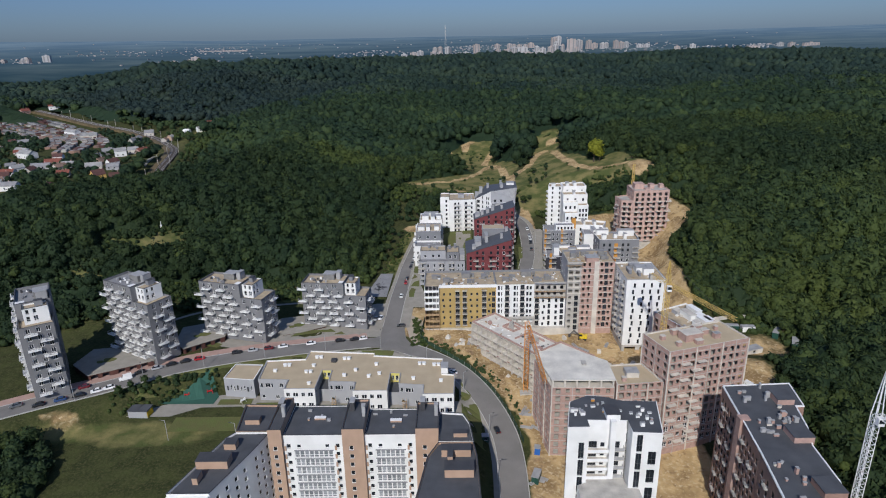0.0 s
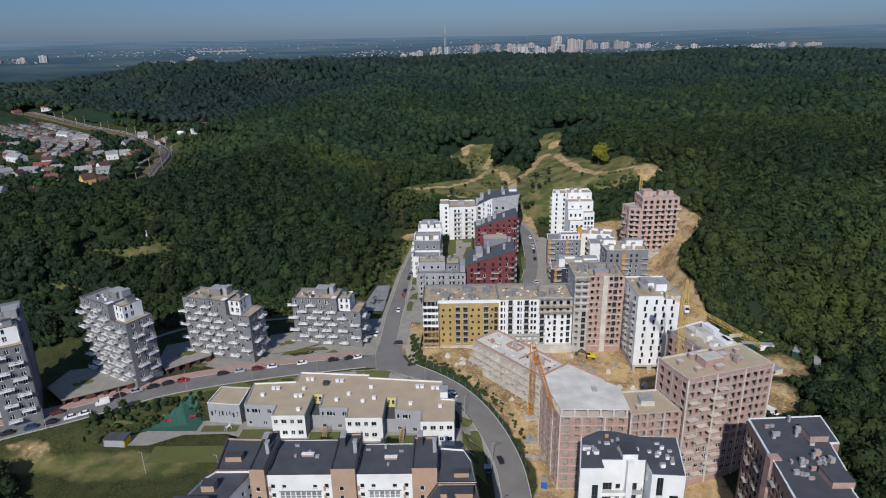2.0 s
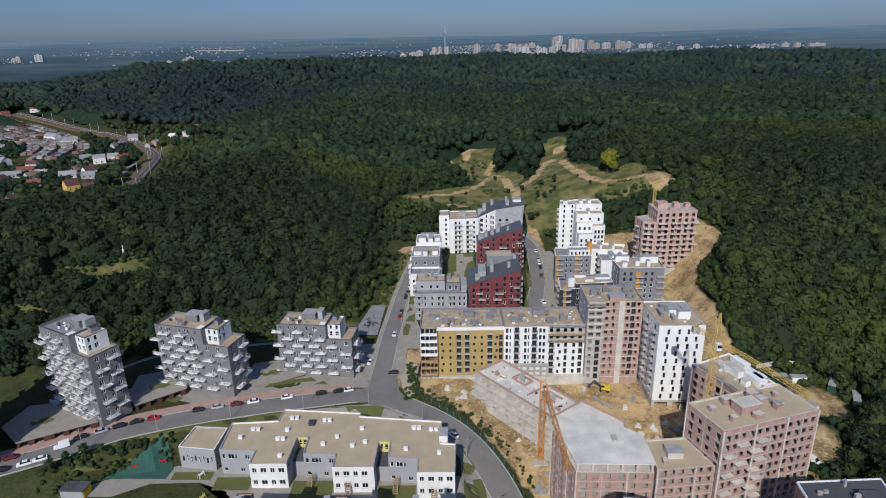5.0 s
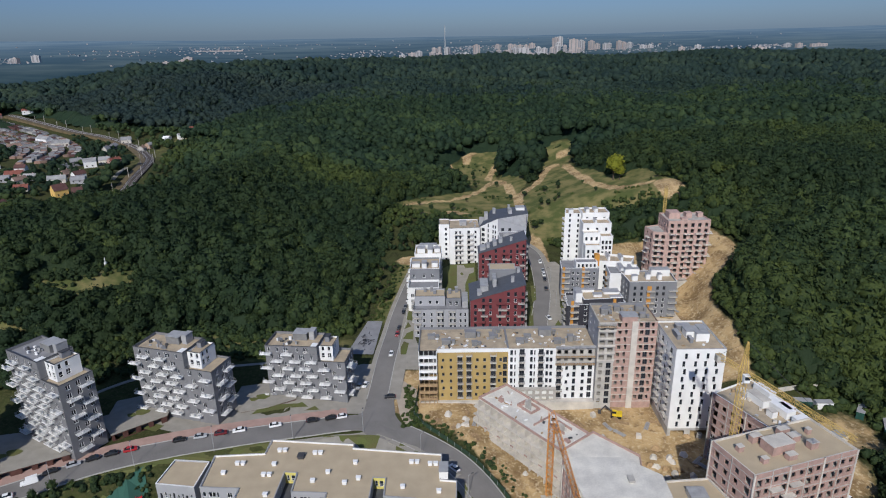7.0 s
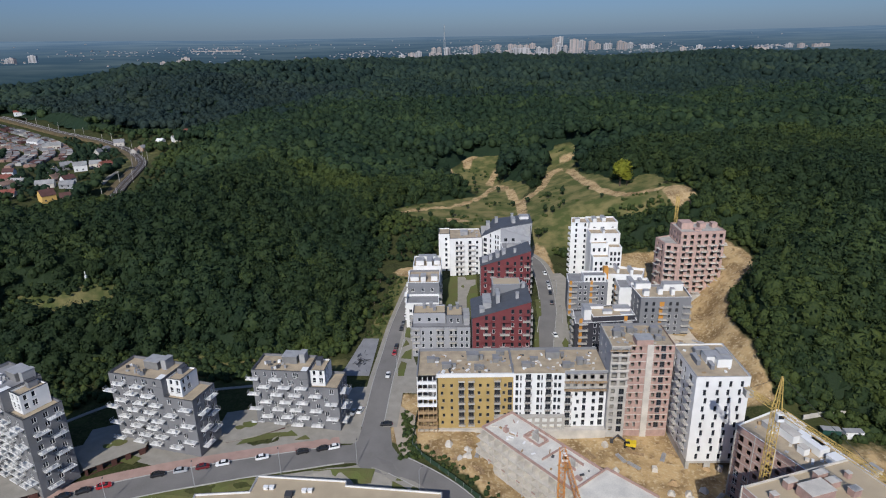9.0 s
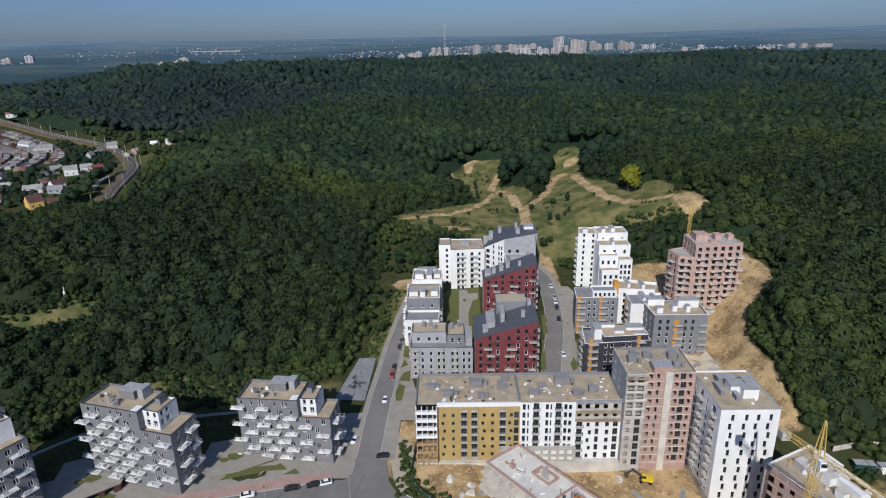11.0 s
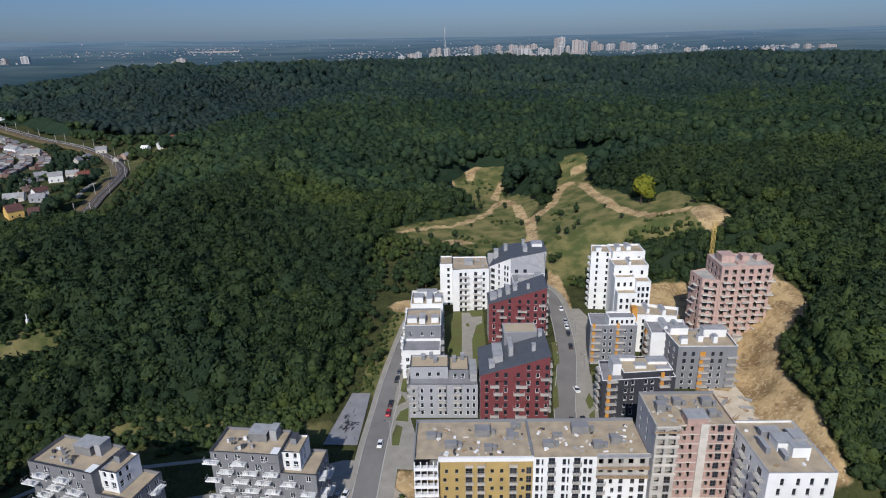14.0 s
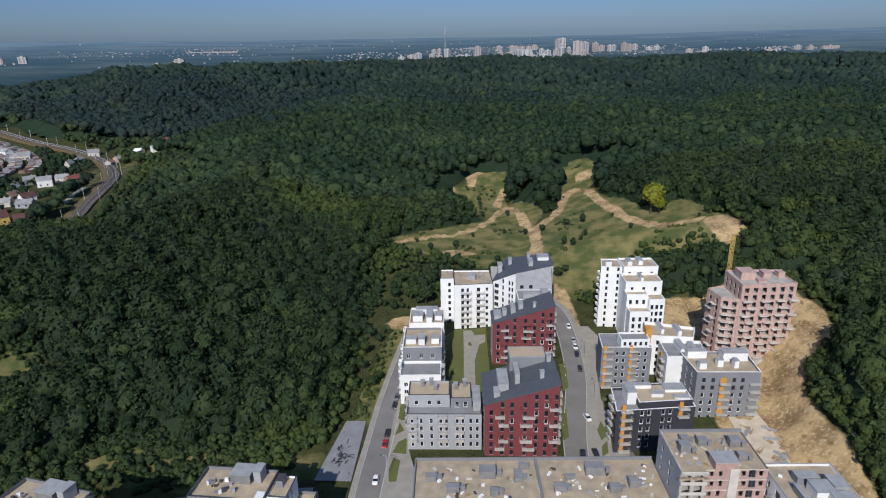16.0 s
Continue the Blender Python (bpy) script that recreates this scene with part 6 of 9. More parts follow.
# ---- the dark-roofed brick row at the wood's edge ----
def dark_row():
    b = thing("apartment_building", "brown brick apartment row with a dark bitumen roof", "building", 0, 0, 0)
    z1 = 37.0
    blocks = [[(84.0, 155.2), (102.8, 160.0), (105.2, 160.0), (107.2, 172.8), (85.8, 171.8)], [(82.2, 138.5), (97.6, 141.5), (100.6, 149.5), (102.78, 159.9), (84.2, 155.1)], [(78.2, 112), (91, 112), (96.5, 127), (97.58, 141.3), (82.2, 138.4)]]
    for n, poly in enumerate(blocks):
        left = len(poly) - 1
        length = math.dist(poly[left], poly[0])
        o = rows(even(0.6, length - 0.6, 6, 1.5), 12, -1.5, 3.05, 1.5, 1.9, "dark")
        shell(b, poly, -8 if n else -2, z1 + 0.003 * n, BRICK_DARK, {left: o, 0: rows(even(1, 14, 4, 1.5), 12, -1.5, 3.05, 1.5, 1.8, "dark")}, roof=ROOF_DARK, cap=WHITE_METAL)
        for k in range(12):
            for t in ((0.2,) if k % 2 else (0.62,)):
                p = Vector(poly[left]).lerp(Vector(poly[0]), t)
                d = (Vector(poly[0]) - Vector(poly[left])).normalized()
                balcony(b, p.x, p.y, -1.6 + 3.05 * k, math.atan2(d.y, d.x), 2.6, 0.9, METAL, solid=False)
    s = Shape()
    s.box((83.2, 153.0, -4), (86.2, 155.6, z1 + 0.6), BRICK)
    part("stair_tower", s, b, "orange brick stair tower")
    for x0, y0, x1, y1, m in ((97.5, 160.8, 102.5, 166.5, BRICK), (93.0, 142.5, 98.5, 148.5, BRICK), (89, 121, 94.5, 127, BRICK_DARK)):
        roof_box(b, x0, y0, x1, y1, z1 - 0.5, z1 + 2.0, m, ROOF_DARK, "stair_house")
    deck_and_rim(b, [(78.2, 112), (91, 112), (96.5, 127), (97.6, 141.4), (100.6, 149.5), (102.8, 160), (105.2, 160), (107.2, 172.8), (85.8, 171.8), (84, 155.2), (82.2, 138.5)], z1 + 0.42, ROOF_DARK, WHITE_METAL, 0.42)
    for x0, y0, x1, y1 in ((88, 159, 97, 171), (86, 142, 92, 153), (83, 115, 88, 135), (94, 151, 99, 156)):
        clutter(b, x0, y0, x1, y1, z1 + 0.15, 9, [METAL, METAL, BRICK, BRICK, CONCRETE_LIGHT], 0.5, 1.8, "vent")


# ---- the brown-brick blocks on the building site ----
def brick_face(b, walls, p, q, z0, z1, n, floors, storey, first, mat=BRICK, style="open"):
    """A raw brick wall framed by concrete posts and floor edges."""
    length = math.dist(p, q)
    o = []
    for k in range(floors):
        for j, u in enumerate(even(0.3, length - 0.3, n, 1.5)):
            o.append((u, first + k * storey + (0.6 if j % 3 else 0.1), 1.5 if j % 3 else 1.8, 1.6 if j % 3 else 2.2, style if style != "mixed" else ("white" if k < 4 else "open")))
    facade(walls, b, p, q, z0, z1, o, mat)
    d = (Vector(q) - Vector(p)).normalized()
    nrm = Vector((d.y, -d.x))
    frame = Shape()
    for k in range(floors + 1):
        z = first - 0.35 + k * storey
        if z < z1 - 0.2:
            a, c = Vector(p) + nrm * 0.02, Vector(q) + nrm * 0.02
            frame.bar((a.x, a.y, z), (c.x, c.y, z), 0.17, CONCRETE)
    for j in range(0, n + 1, 2):
        c = Vector(p) + d * (length * min(1, j / n)) + nrm * 0.03
        frame.bar((c.x, c.y, z0), (c.x, c.y, z1), 0.42 if j % 4 == 0 else 0.2, CONCRETE_LIGHT if j % 4 == 0 else CONCRETE)
    part("concrete_frame", frame, b, "pale concrete frame edges")


def deck_and_rim(b, poly, z, roof, rim_mat, h=0.7):
    s = Shape()
    s.face([(x, y, z - h + 0.15) for x, y in inset(poly, 0.35)], roof)
    part("roof", s, b)
    s = Shape()
    inner, n = inset(poly, 0.35), len(poly)
    for k in range(n):
        j = (k + 1) % n
        s.face([(*poly[k], z), (*poly[j], z), (*inner[j], z), (*inner[k], z)], rim_mat)
        s.face([(*inner[j], z), (*inner[j], z - h), (*inner[k], z - h), (*inner[k], z)][::-1], rim_mat)
    part("parapet", s, b)


def site_blocks():
    b = thing("apartment_block", "bare brick apartment block under construction with a tan roof", "building", 0, 0, 0)
    poly = [(74.9, 189.2), (106.2, 199.0), (101.4, 213.4), (69.9, 203.4)]
    walls = Shape()
    brick_face(b, walls, poly[0], poly[1], -5, 39.8, 12, 12, 3.15, 0.8, style="mixed")
    brick_face(b, walls, poly[1], poly[2], -5, 39.8, 5, 12, 3.15, 0.8)
    facade(walls, b, poly[2], poly[3], -5, 39.8, [], BRICK)
    brick_face(b, walls, poly[3], poly[0], -5, 39.8, 4, 12, 3.15, 0.8)
    part("wall", walls, b, "raw pinkish brick wall")
    for k in range(12):
        s = Shape()
        s.prism(inset(poly, 0.4), 0.2 + 3.15 * k, 0.45 + 3.15 * k, CONCRETE)
        part("floor_slab", s, b)
    deck_and_rim(b, poly, 39.8, ROOF_TAN, CONCRETE_LIGHT)
    ang = math.atan2(9.8, 31.3)
    d = Vector((math.cos(ang), math.sin(ang)))
    for k in range(11):
        for u in ((0.6, 9.4) if k % 2 else (4.8, 11.2)):
            p = Vector(poly[0]) + d * u
            balcony(b, p.x, p.y, 3.0 + 3.15 * k, ang, 3.6, 1.6, CONCRETE_LIGHT, height=0.14)
    for u, v, w, dd, h, m in ((10, 5, 7, 4.5, 2.8, BRICK), (3, 9, 1.6, 1.4, 1.6, BRICK), (5.5, 3.2, 1.6, 1.2, 1.6, BRICK), (9, 11, 3, 1.6, 2, BRICK), (19, 8, 3, 2, 1.8, BRICK), (21.5, 4, 2.4, 1.8, 2, BRICK), (18, 11, 3.2, 1.6, 2.2, BRICK), (26, 9.5, 1.2, 1.2, 1.6, BRICK), (12.6, 2.2, 2.6, 1.6, 1.6, BRICK)):
        o = Vector(poly[0]) + d * u + Vector((-d.y, d.x)) * v
        s = Shape()
        s.box((o.x, o.y, 39.2), (o.x + w, o.y + dd, 39.2 + h), m, ang, (o.x, o.y))
        s.box((o.x - 0.1, o.y - 0.1, 39.2 + h), (o.x + w + 0.1, o.y + dd + 0.1, 39.35 + h), CONCRETE_LIGHT, ang, (o.x, o.y))
        part("roof_unit", s, b)
    # lower wing beside it
    c = thing("apartment_wing", "lower bare brick wing with a tan roof", "building", 0, 0, 0)
    poly = [(57.4, 187.9), (74.0, 189.8), (70.2, 202.9), (57.8, 201.8)]
    walls = Shape()
    brick_face(c, walls, poly[0], poly[1], -6, 28, 6, 9, 3.15, 0.2)
    for k in range(1, 4):
        facade(walls, c, poly[k], poly[(k + 1) % 4], -6, 28, [], BRICK)
    part("wall", walls, c, "raw pinkish brick wall")
    deck_and_rim(c, poly, 28, ROOF_TAN, CONCRETE_LIGHT)
    roof_box(c, 62, 193.5, 66.5, 197.5, 27.4, 29.4, CONCRETE_LIGHT, METAL)
    roof_box(c, 60, 191, 61.4, 192.4, 27.4, 28.8, BRICK, CONCRETE_LIGHT)
    for z in np.arange(0, 27, 3.15):
        s = Shape()
        s.prism(inset(poly, 0.4), z - 0.2, z, CONCRETE)
        part("floor_slab", s, c)
    # rear wing
    e = thing("apartment_wing", "rear bare brick wing with white roof houses", "building", 0, 0, 0)
    poly = [(98.5, 213.2), (112.5, 217.5), (102.5, 249.0), (86.1, 240.8)]
    walls = Shape()
    brick_face(e, walls, poly[3], poly[0], 0, 31, 9, 8, 3.15, 4.0, style="mixed")
    for k in range(3):
        facade(walls, e, poly[k], poly[k + 1], 0, 31, [], BRICK)
    part("wall", walls, e, "raw pinkish brick wall")
    deck_and_rim(e, poly, 31, ROOF_GRAVEL, WHITE_METAL)
    for x0, y0, x1, y1, h, m in ((97, 232, 100, 239, 2.6, WHITE), (101, 226, 104.5, 235, 2.4, WHITE), (98, 226.5, 100, 229, 2.2, WHITE), (104, 219.5, 108, 225, 2.2, WHITE), (94, 238, 97, 241.5, 1.8, METAL), (101.5, 237, 104, 244, 2.2, WHITE), (103.5, 228, 106, 232, 2.4, BRICK)):
        s = Shape()
        s.box((x0, y0, 30.4), (x1, y1, 30.4 + h), m, 0.3)
        s.box((x0 - 0.1, y0 - 0.1, 30.402 + h), (x1 + 0.1, y1 + 0.1, 30.52 + h), CONCRETE_LIGHT if x0 < 100 else WHITE_METAL, 0.3)
        part("roof_unit", s, e)
    for _ in range(22):
        t, v = rnd.uniform(0.08, 0.9), rnd.uniform(0.12, 0.8)
        p = Vector(poly[3]).lerp(Vector(poly[0]), t).lerp(Vector(poly[2]).lerp(Vector(poly[1]), t), v)
        s = Shape()
        s.box((p.x, p.y, 30.45), (p.x + rnd.uniform(0.5, 2.4), p.y + rnd.uniform(0.3, 1.0), 30.45 + rnd.uniform(0.2, 0.9)), rnd.choice([WHITE_METAL, WHITE, CONCRETE_LIGHT, TIMBER, METAL]), rnd.uniform(0, 3))
        part("building_material", s, e)
    # grey-decked shell
    g = thing("brick_shell", "brick and concrete building shell with a bare concrete deck", "building", 0, 0, 0)
    poly = [(35.2, 190.0), (56.9, 189.4), (57.1, 202.6), (48.6, 210.0), (31.6, 210.6)]
    walls = Shape()
    brick_face(g, walls, poly[0], poly[1], -8, 26, 6, 9, 3.15, -2)
    brick_face(g, walls, poly[4], poly[0], -8, 26, 6, 9, 3.15, -2)
    for k in range(1, 4):
        facade(walls, g, poly[k], poly[k + 1], -8, 26, rows(even(0.4, math.dist(poly[k], poly[k + 1]) - 0.4, 3, 1.6), 8, 0, 3.15, 1.6, 1.8, "open"), BRICK)
    part("wall", walls, g, "raw pinkish brick wall")
    for z in np.arange(-2, 25, 3.15):
        s = Shape()
        s.prism(inset(poly, 0.4), z - 0.2, z, CONCRETE)
        part("floor_slab", s, g)
    s = Shape()
    s.prism(inset(poly, -0.1), 26.0, 26.3, CONCRETE_LIGHT)
    part("floor_slab", s, g)
    s = Shape()
    s.prism(inset(poly, -0.25), 28.8, 29.15, CONCRETE_DECK)
    part("roof_deck", s, g, "bare pale concrete deck")
    ring = inset(poly, 0.4)
    n = len(ring)
    for k in range(n):
        a, c2 = Vector(ring[k]), Vector(ring[(k + 1) % n])
        for t in np.linspace(0, 1, max(2, int((c2 - a).length / 3.6)), endpoint=False):
            p = a.lerp(c2, t)
            s = Shape()
            s.box((p.x - 0.3, p.y - 0.3, 26.3), (p.x + 0.3, p.y + 0.3, 28.8), CONCRETE_LIGHT)
            part("column", s, g)
    roof_box(g, 47.5, 199.5, 49, 202, 29.15, 29.7, CONCRETE, CONCRETE, "deck_curb")


def open_frame():
    """The slanting concrete frame beside the street bend."""
    b = thing("concrete_shell", "open concrete building frame with brick parapets, under construction", "building", 9.9, 257.2, 0, -51.5)
    L, D, st = 41.0, 13.5, 3.1
    for k in range(7):
        z = 0.4 + st * k
        s = Shape()
        over = (2.6, 2.4, 2.0, 1.9, 1.8, 1.7, 0.3)[k]
        s.prism(rect(-1.5 if k < 6 else -0.4, -over, L, D + 0.3), z - 0.30, z, CONCRETE_LIGHT if k < 6 else CONCRETE_DECK)
        part("floor_slab", s, b, "bare concrete floor slab")
        if k < 6:
            for n, u in enumerate(np.arange(0.3, L, 3.35)):
                s = Shape()
                s.box((u, 0.2 - over * (0.62 if n % 2 else 0.9), z), (u + 0.26, 3.6, z + st - 0.30), CONCRETE_LIGHT)
                part("cross_wall", s, b)
            s = Shape()
            gaps = [(u, z + 0.05, 2.5, 2.45, "open") if n % 3 else (u + 0.7, z + 0.7, 1.3, 1.5, "open") for n, u in enumerate(np.arange(0.65, L - 3, 3.35))]
            facade(s, b, (0.3, 0.4), (L - 0.3, 0.4), z, z + st - 0.30, gaps, BRICK if k < 1 else INFILL_SHADE, back=2.4)
            part("infill_wall", s, b, "block infill wall")
            s = Shape()
            for u in np.arange(1.2, L - 2, 6.7):
                s.box((u + (k % 2) * 3.3, -over + 0.05, z), (u + (k % 2) * 3.3 + 1.5, -over + 0.17, z + 0.45), CONCRETE_LIGHT if k % 3 else BRICK)
            part("balcony_edge", s, b)
            s = Shape()
            facade(s, b, (L, D), (0, D), z, z + st - 0.24, [], CONCRETE)
            facade(s, b, (0, D), (0, 0.4), z, z + st - 0.24, [(2, z + 0.6, 1.6, 1.5, "open"), (7, z + 0.6, 1.6, 1.5, "open")], CONCRETE_LIGHT)
            part("back_wall", s, b)
    z = 0.4 + st * 6
    s = Shape()
    for x0, y0, x1, y1 in ((-0.4, -0.3, L, 0.15), (-0.4, D - 0.15, L, D + 0.3), (-0.4, 0.15, 0.05, D - 0.15), (L - 0.45, 0.15, L, D - 0.15), (24, 3, 24.3, D - 0.15)):
        s.prism(rect(x0, y0, x1, y1), z, z + 0.75, BRICK)
    part("parapet", s, b, "low fresh brick parapet")
    for u, v, w, d, h, m in ((5.5, 4, 1.6, 1.2, 1.4, BRICK), (12, 7.0, 7, 0.3, 0.9, BRICK), (12, 11.2, 7, 0.3, 0.9, BRICK), (12, 7.3, 0.3, 3.9, 0.9, BRICK), (18.7, 7.3, 0.3, 3.9, 0.9, BRICK), (14.5, 8.6, 2.6, 0.4, 2.8, CONCRETE), (14.5, 9.0, 0.4, 2.0, 2.8, CONCRETE), (28, 7, 6, 0.3, 0.9, BRICK), (28, 10.7, 6, 0.3, 0.9, BRICK), (28, 7.3, 0.3, 3.4, 0.9, BRICK), (30.5, 8, 2.4, 0.4, 2.6, CONCRETE), (36, 4.5, 2, 1.2, 0.8, BRICK)):
        s = Shape()
        s.box((u, v, z), (u + w, v + d, z + h), m)
        part("shaft_wall", s, b)
    for _ in range(34):
        u, v = rnd.uniform(1, L - 2), rnd.uniform(1, D - 2)
        s = Shape()
        s.box((u, v, z), (u + rnd.uniform(0.4, 2.2), v + rnd.uniform(0.2, 0.8), z + rnd.uniform(0.08, 0.5)), rnd.choice([WHITE_METAL, CONCRETE_LIGHT, TIMBER, BRICK, DARK_METAL]), rnd.uniform(0, 3), (u, v))
        part("building_material", s, b)
    # link to the shell behind
    c = thing("concrete_shell", "bare concrete link block with brick parapet, under construction", "building", 0, 0, 0)
    poly = [(34.6, 226.0), (31.8, 211.0), (48.5, 210.4), (56.5, 214.5), (57.8, 222.5), (46, 235.0)]
    walls = Shape()
    n = len(poly)
    for k in range(n):
        p, q = poly[k], poly[(k + 1) % n]
        facade(walls, c, p, q, -6, 19.6, rows(even(0.4, math.dist(p, q) - 0.4, max(2, int(math.dist(p, q) / 3)), 1.7), 8, -4.6, 3.1, 1.7, 1.9, "open"), CONCRETE_LIGHT if k != 0 else BRICK)
    part("wall", walls, c, "bare concrete and brick wall")
    s = Shape()
    s.prism(inset(poly, 0.02), 19.6, 19.9, CONCRETE_DECK)
    part("roof_deck", s, c, "bare pale concrete deck")
    s = Shape()
    inner = inset(poly, 0.4)
    for k in range(n):
        j = (k + 1) % n
        for f in ([(*poly[k], 19.9), (*poly[j], 19.9), (*poly[j], 20.6), (*poly[k], 20.6)], [(*inner[j], 19.9), (*inner[k], 19.9), (*inner[k], 20.6), (*inner[j], 20.6)], [(*poly[k], 20.6), (*poly[j], 20.6), (*inner[j], 20.6), (*inner[k], 20.6)]):
            s.face(f, BRICK)
    part("parapet", s, c, "low fresh brick parapet")


# ---- the finished quarter behind ----
def grey_house():
    b = thing("apartment_house", "light grey apartment house with stepped terraces", "building", 0, 0, 0)
    st = 3.05
    o = [(u, 13.6 + k * st, 1.15, 1.9, "white") for k in range(5) for u in (1.2, 4.2, 7.6, 10.8, 12.7, 16.3, 18.2, 20.8, 23.0)]
    shell(b, [(-17.4, 318.9), (7.6, 318.4), (7.7, 333), (-17.2, 333)], 8, 26.4, GREY, {0: o, 3: rows([2, 7], 5, 13.6, st, 1.5, 1.7, "white")}, roof=ROOF_GREY, cap=DARK_METAL)
    o2 = [(u, 26.8, 1.4, 1.7, "white") for u in (2, 6.4, 9.6)]
    shell(b, rect(-17.0, 323.6, -3.0, 332.4), 25.9, 30.8, GREY, {0: o2}, roof=ROOF_TAN, cap=DARK_METAL, label="set-back grey storey")
    shell(b, rect(-2.6, 322.4, 4.4, 332.2), 25.9, 30.2, GREY_MID, {0: [(1.4, 26.6, 1.4, 2, "white"), (4.2, 26.6, 1.4, 2, "white")]}, roof=ROOF_TAN, cap=DARK_METAL)
    roof_box(b, 4.8, 321.4, 7.4, 332.0, 25.9, 29.0, METAL, METAL, "lift_house")
    for k in range(1, 5):
        for u in (-17.2, -7.0, -1.5):
            balcony(b, u, 318.7, 13.2 + k * st, 0, 3.2, 1.3, METAL, solid=False)
        balcony(b, -17.4, 330, 13.2 + k * st, -math.pi / 2, 3.4, 1.3, METAL)
    for x0, y0, h in ((-13, 329.5, 2), (-8.5, 327.2, 1.8), (-10, 330.2, 2.2), (-1.5, 328.5, 1.6), (1.6, 330, 2)):
        roof_box(b, x0, y0, x0 + 1.3, y0 + 1.6, 29.7, 30.2 + h, GREY_MID, METAL, "chimney")


def red_house(x0, x1, yl, yr, yb, zl, zr, base, label, floors):
    """A dark red house whose roof line climbs along its front."""
    b = thing("apartment_house", label, "building", 0, 0, 0, group="dark red slant-roofed houses")
    w = math.dist((x0, yl), (x1, yr))
    slope = (zr - zl) / w
    st = 3.05
    walls = Shape()
    o = [(u, base + 1.2 + k * st, 1.25, 1.9, "white" if rnd.random() < 0.18 else "dark") for k in range(floors) for u in (1.6, 5.2, 8.3, 12.6, 16.2, 19.4, 22.6)]
    facade(walls, b, (x0, yl), (x1, yr), base - 4, max(zl, zr) + 0.2, o, RED, top=(zl, slope))
    # near-black east wall: its shade is put into the colour
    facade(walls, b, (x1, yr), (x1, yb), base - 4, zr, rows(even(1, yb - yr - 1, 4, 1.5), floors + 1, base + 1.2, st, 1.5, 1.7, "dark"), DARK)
    facade(walls, b, (x1, yb), (x0, yb), base - 4, max(zl, zr) + 0.2, [], RED, top=(zr, -slope))
    facade(walls, b, (x0, yb), (x0, yl), base - 4, zl, rows(even(1, yb - yl - 1, 4, 1.4), max(1, floors - 2), base + 1.2, st, 1.4, 1.7, "white"), GREY_MID)
    part("wall", walls, b, "dark red panel wall")
    roof = Shape()
    e = 0.35
    top = [(x0 - e, yl - e, zl + 0.06), (x1 + e, yr - e, zr + 0.06), (x1 + e, yb + e, zr + 0.06), (x0 - e, yb + e, zl + 0.06)]
    roof.face(top, SLATE)
    low = [(x, y, z - 0.3) for x, y, z in top]
    roof.face(low[::-1], SLATE)
    for k in range(4):
        j = (k + 1) % 4
        roof.face([low[k], low[j], top[j], top[k]], SLATE)
    part("roof", roof, b, "dark slate-grey slanting roof")
    for k in range(1, floors):
        for u in ((3.4, 12.4) if k % 2 else (4.6, 11.6)):
            if base + 1 + k * st + 2.6 < zl + slope * u:
                p = Vector((x0, yl)).lerp(Vector((x1, yr)), u / w)
                balcony(b, p.x, p.y, base + 0.9 + k * st, math.atan2(yr - yl, x1 - x0), 4.0 if u > 10 else 3.2, 1.5, METAL if k % 3 else RED, solid=not k % 3)
        p = Vector((x0, yl)).lerp(Vector((x1, yr)), 0.87)
        balcony(b, p.x, p.y, base + 0.9 + k * st, math.atan2(yr - yl, x1 - x0), 3.0, 1.4, RED if k % 2 else METAL, solid=k % 2 == 1)
        for v in (2.4, 8.5):
            balcony(b, x1, yr + v, base + 0.9 + k * st, math.pi / 2, 3.2, 1.4, METAL, solid=False)
    return b, slope


def red_houses():
    b, slope = red_house(8.4, 32.6, 315.5, 314.6, 335, 32.0, 39.8, 11.5, "dark red slant-roofed house facing the street", 8)
    for x0, y0, x1, y1, z0, z1, m in ((13.2, 320, 16.6, 330, 32, 36.8, METAL), (17.8, 331, 30, 338.5, 33, 40.6, GREY_MID), (11.6, 317.5, 13.6, 321, 32, 35.2, METAL), (18.8, 322, 20.4, 330, 34, 39.2, METAL), (27, 321, 28.3, 322.6, 37.5, 40.6, METAL), (30.4, 330, 31.8, 332, 38.5, 41.4, METAL)):
        roof_box(b, x0, y0, x1, y1, z0, z1, m, METAL, "lift_house")
    s = Shape()
    s.face([(18.2, 331.4, 40.77), (29.6, 331.4, 40.77), (29.6, 338.1, 40.77), (18.2, 338.1, 40.77)], ROOF_TAN)
    part("terrace_deck", s, b)
    b, slope = red_house(14.6, 39.0, 369.4, 366.6, 381, 35.0, 43.6, 16.0, "dark red slant-roofed house further up the lane", 8)
    for x0, y0, x1, y1, z0, z1, m in ((15.4, 371.5, 18.3, 377, 34.5, 37.4, METAL), (18.8, 372, 20.4, 376, 35.5, 38.8, METAL), (22.2, 372, 24, 378, 36.5, 40.2, METAL), (25.4, 373.5, 27.2, 378, 37.5, 41.2, METAL), (31, 371, 32.2, 372.4, 39.5, 43.0, METAL)):
        roof_box(b, x0, y0, x1, y1, z0, z1, m, METAL, "chimney")


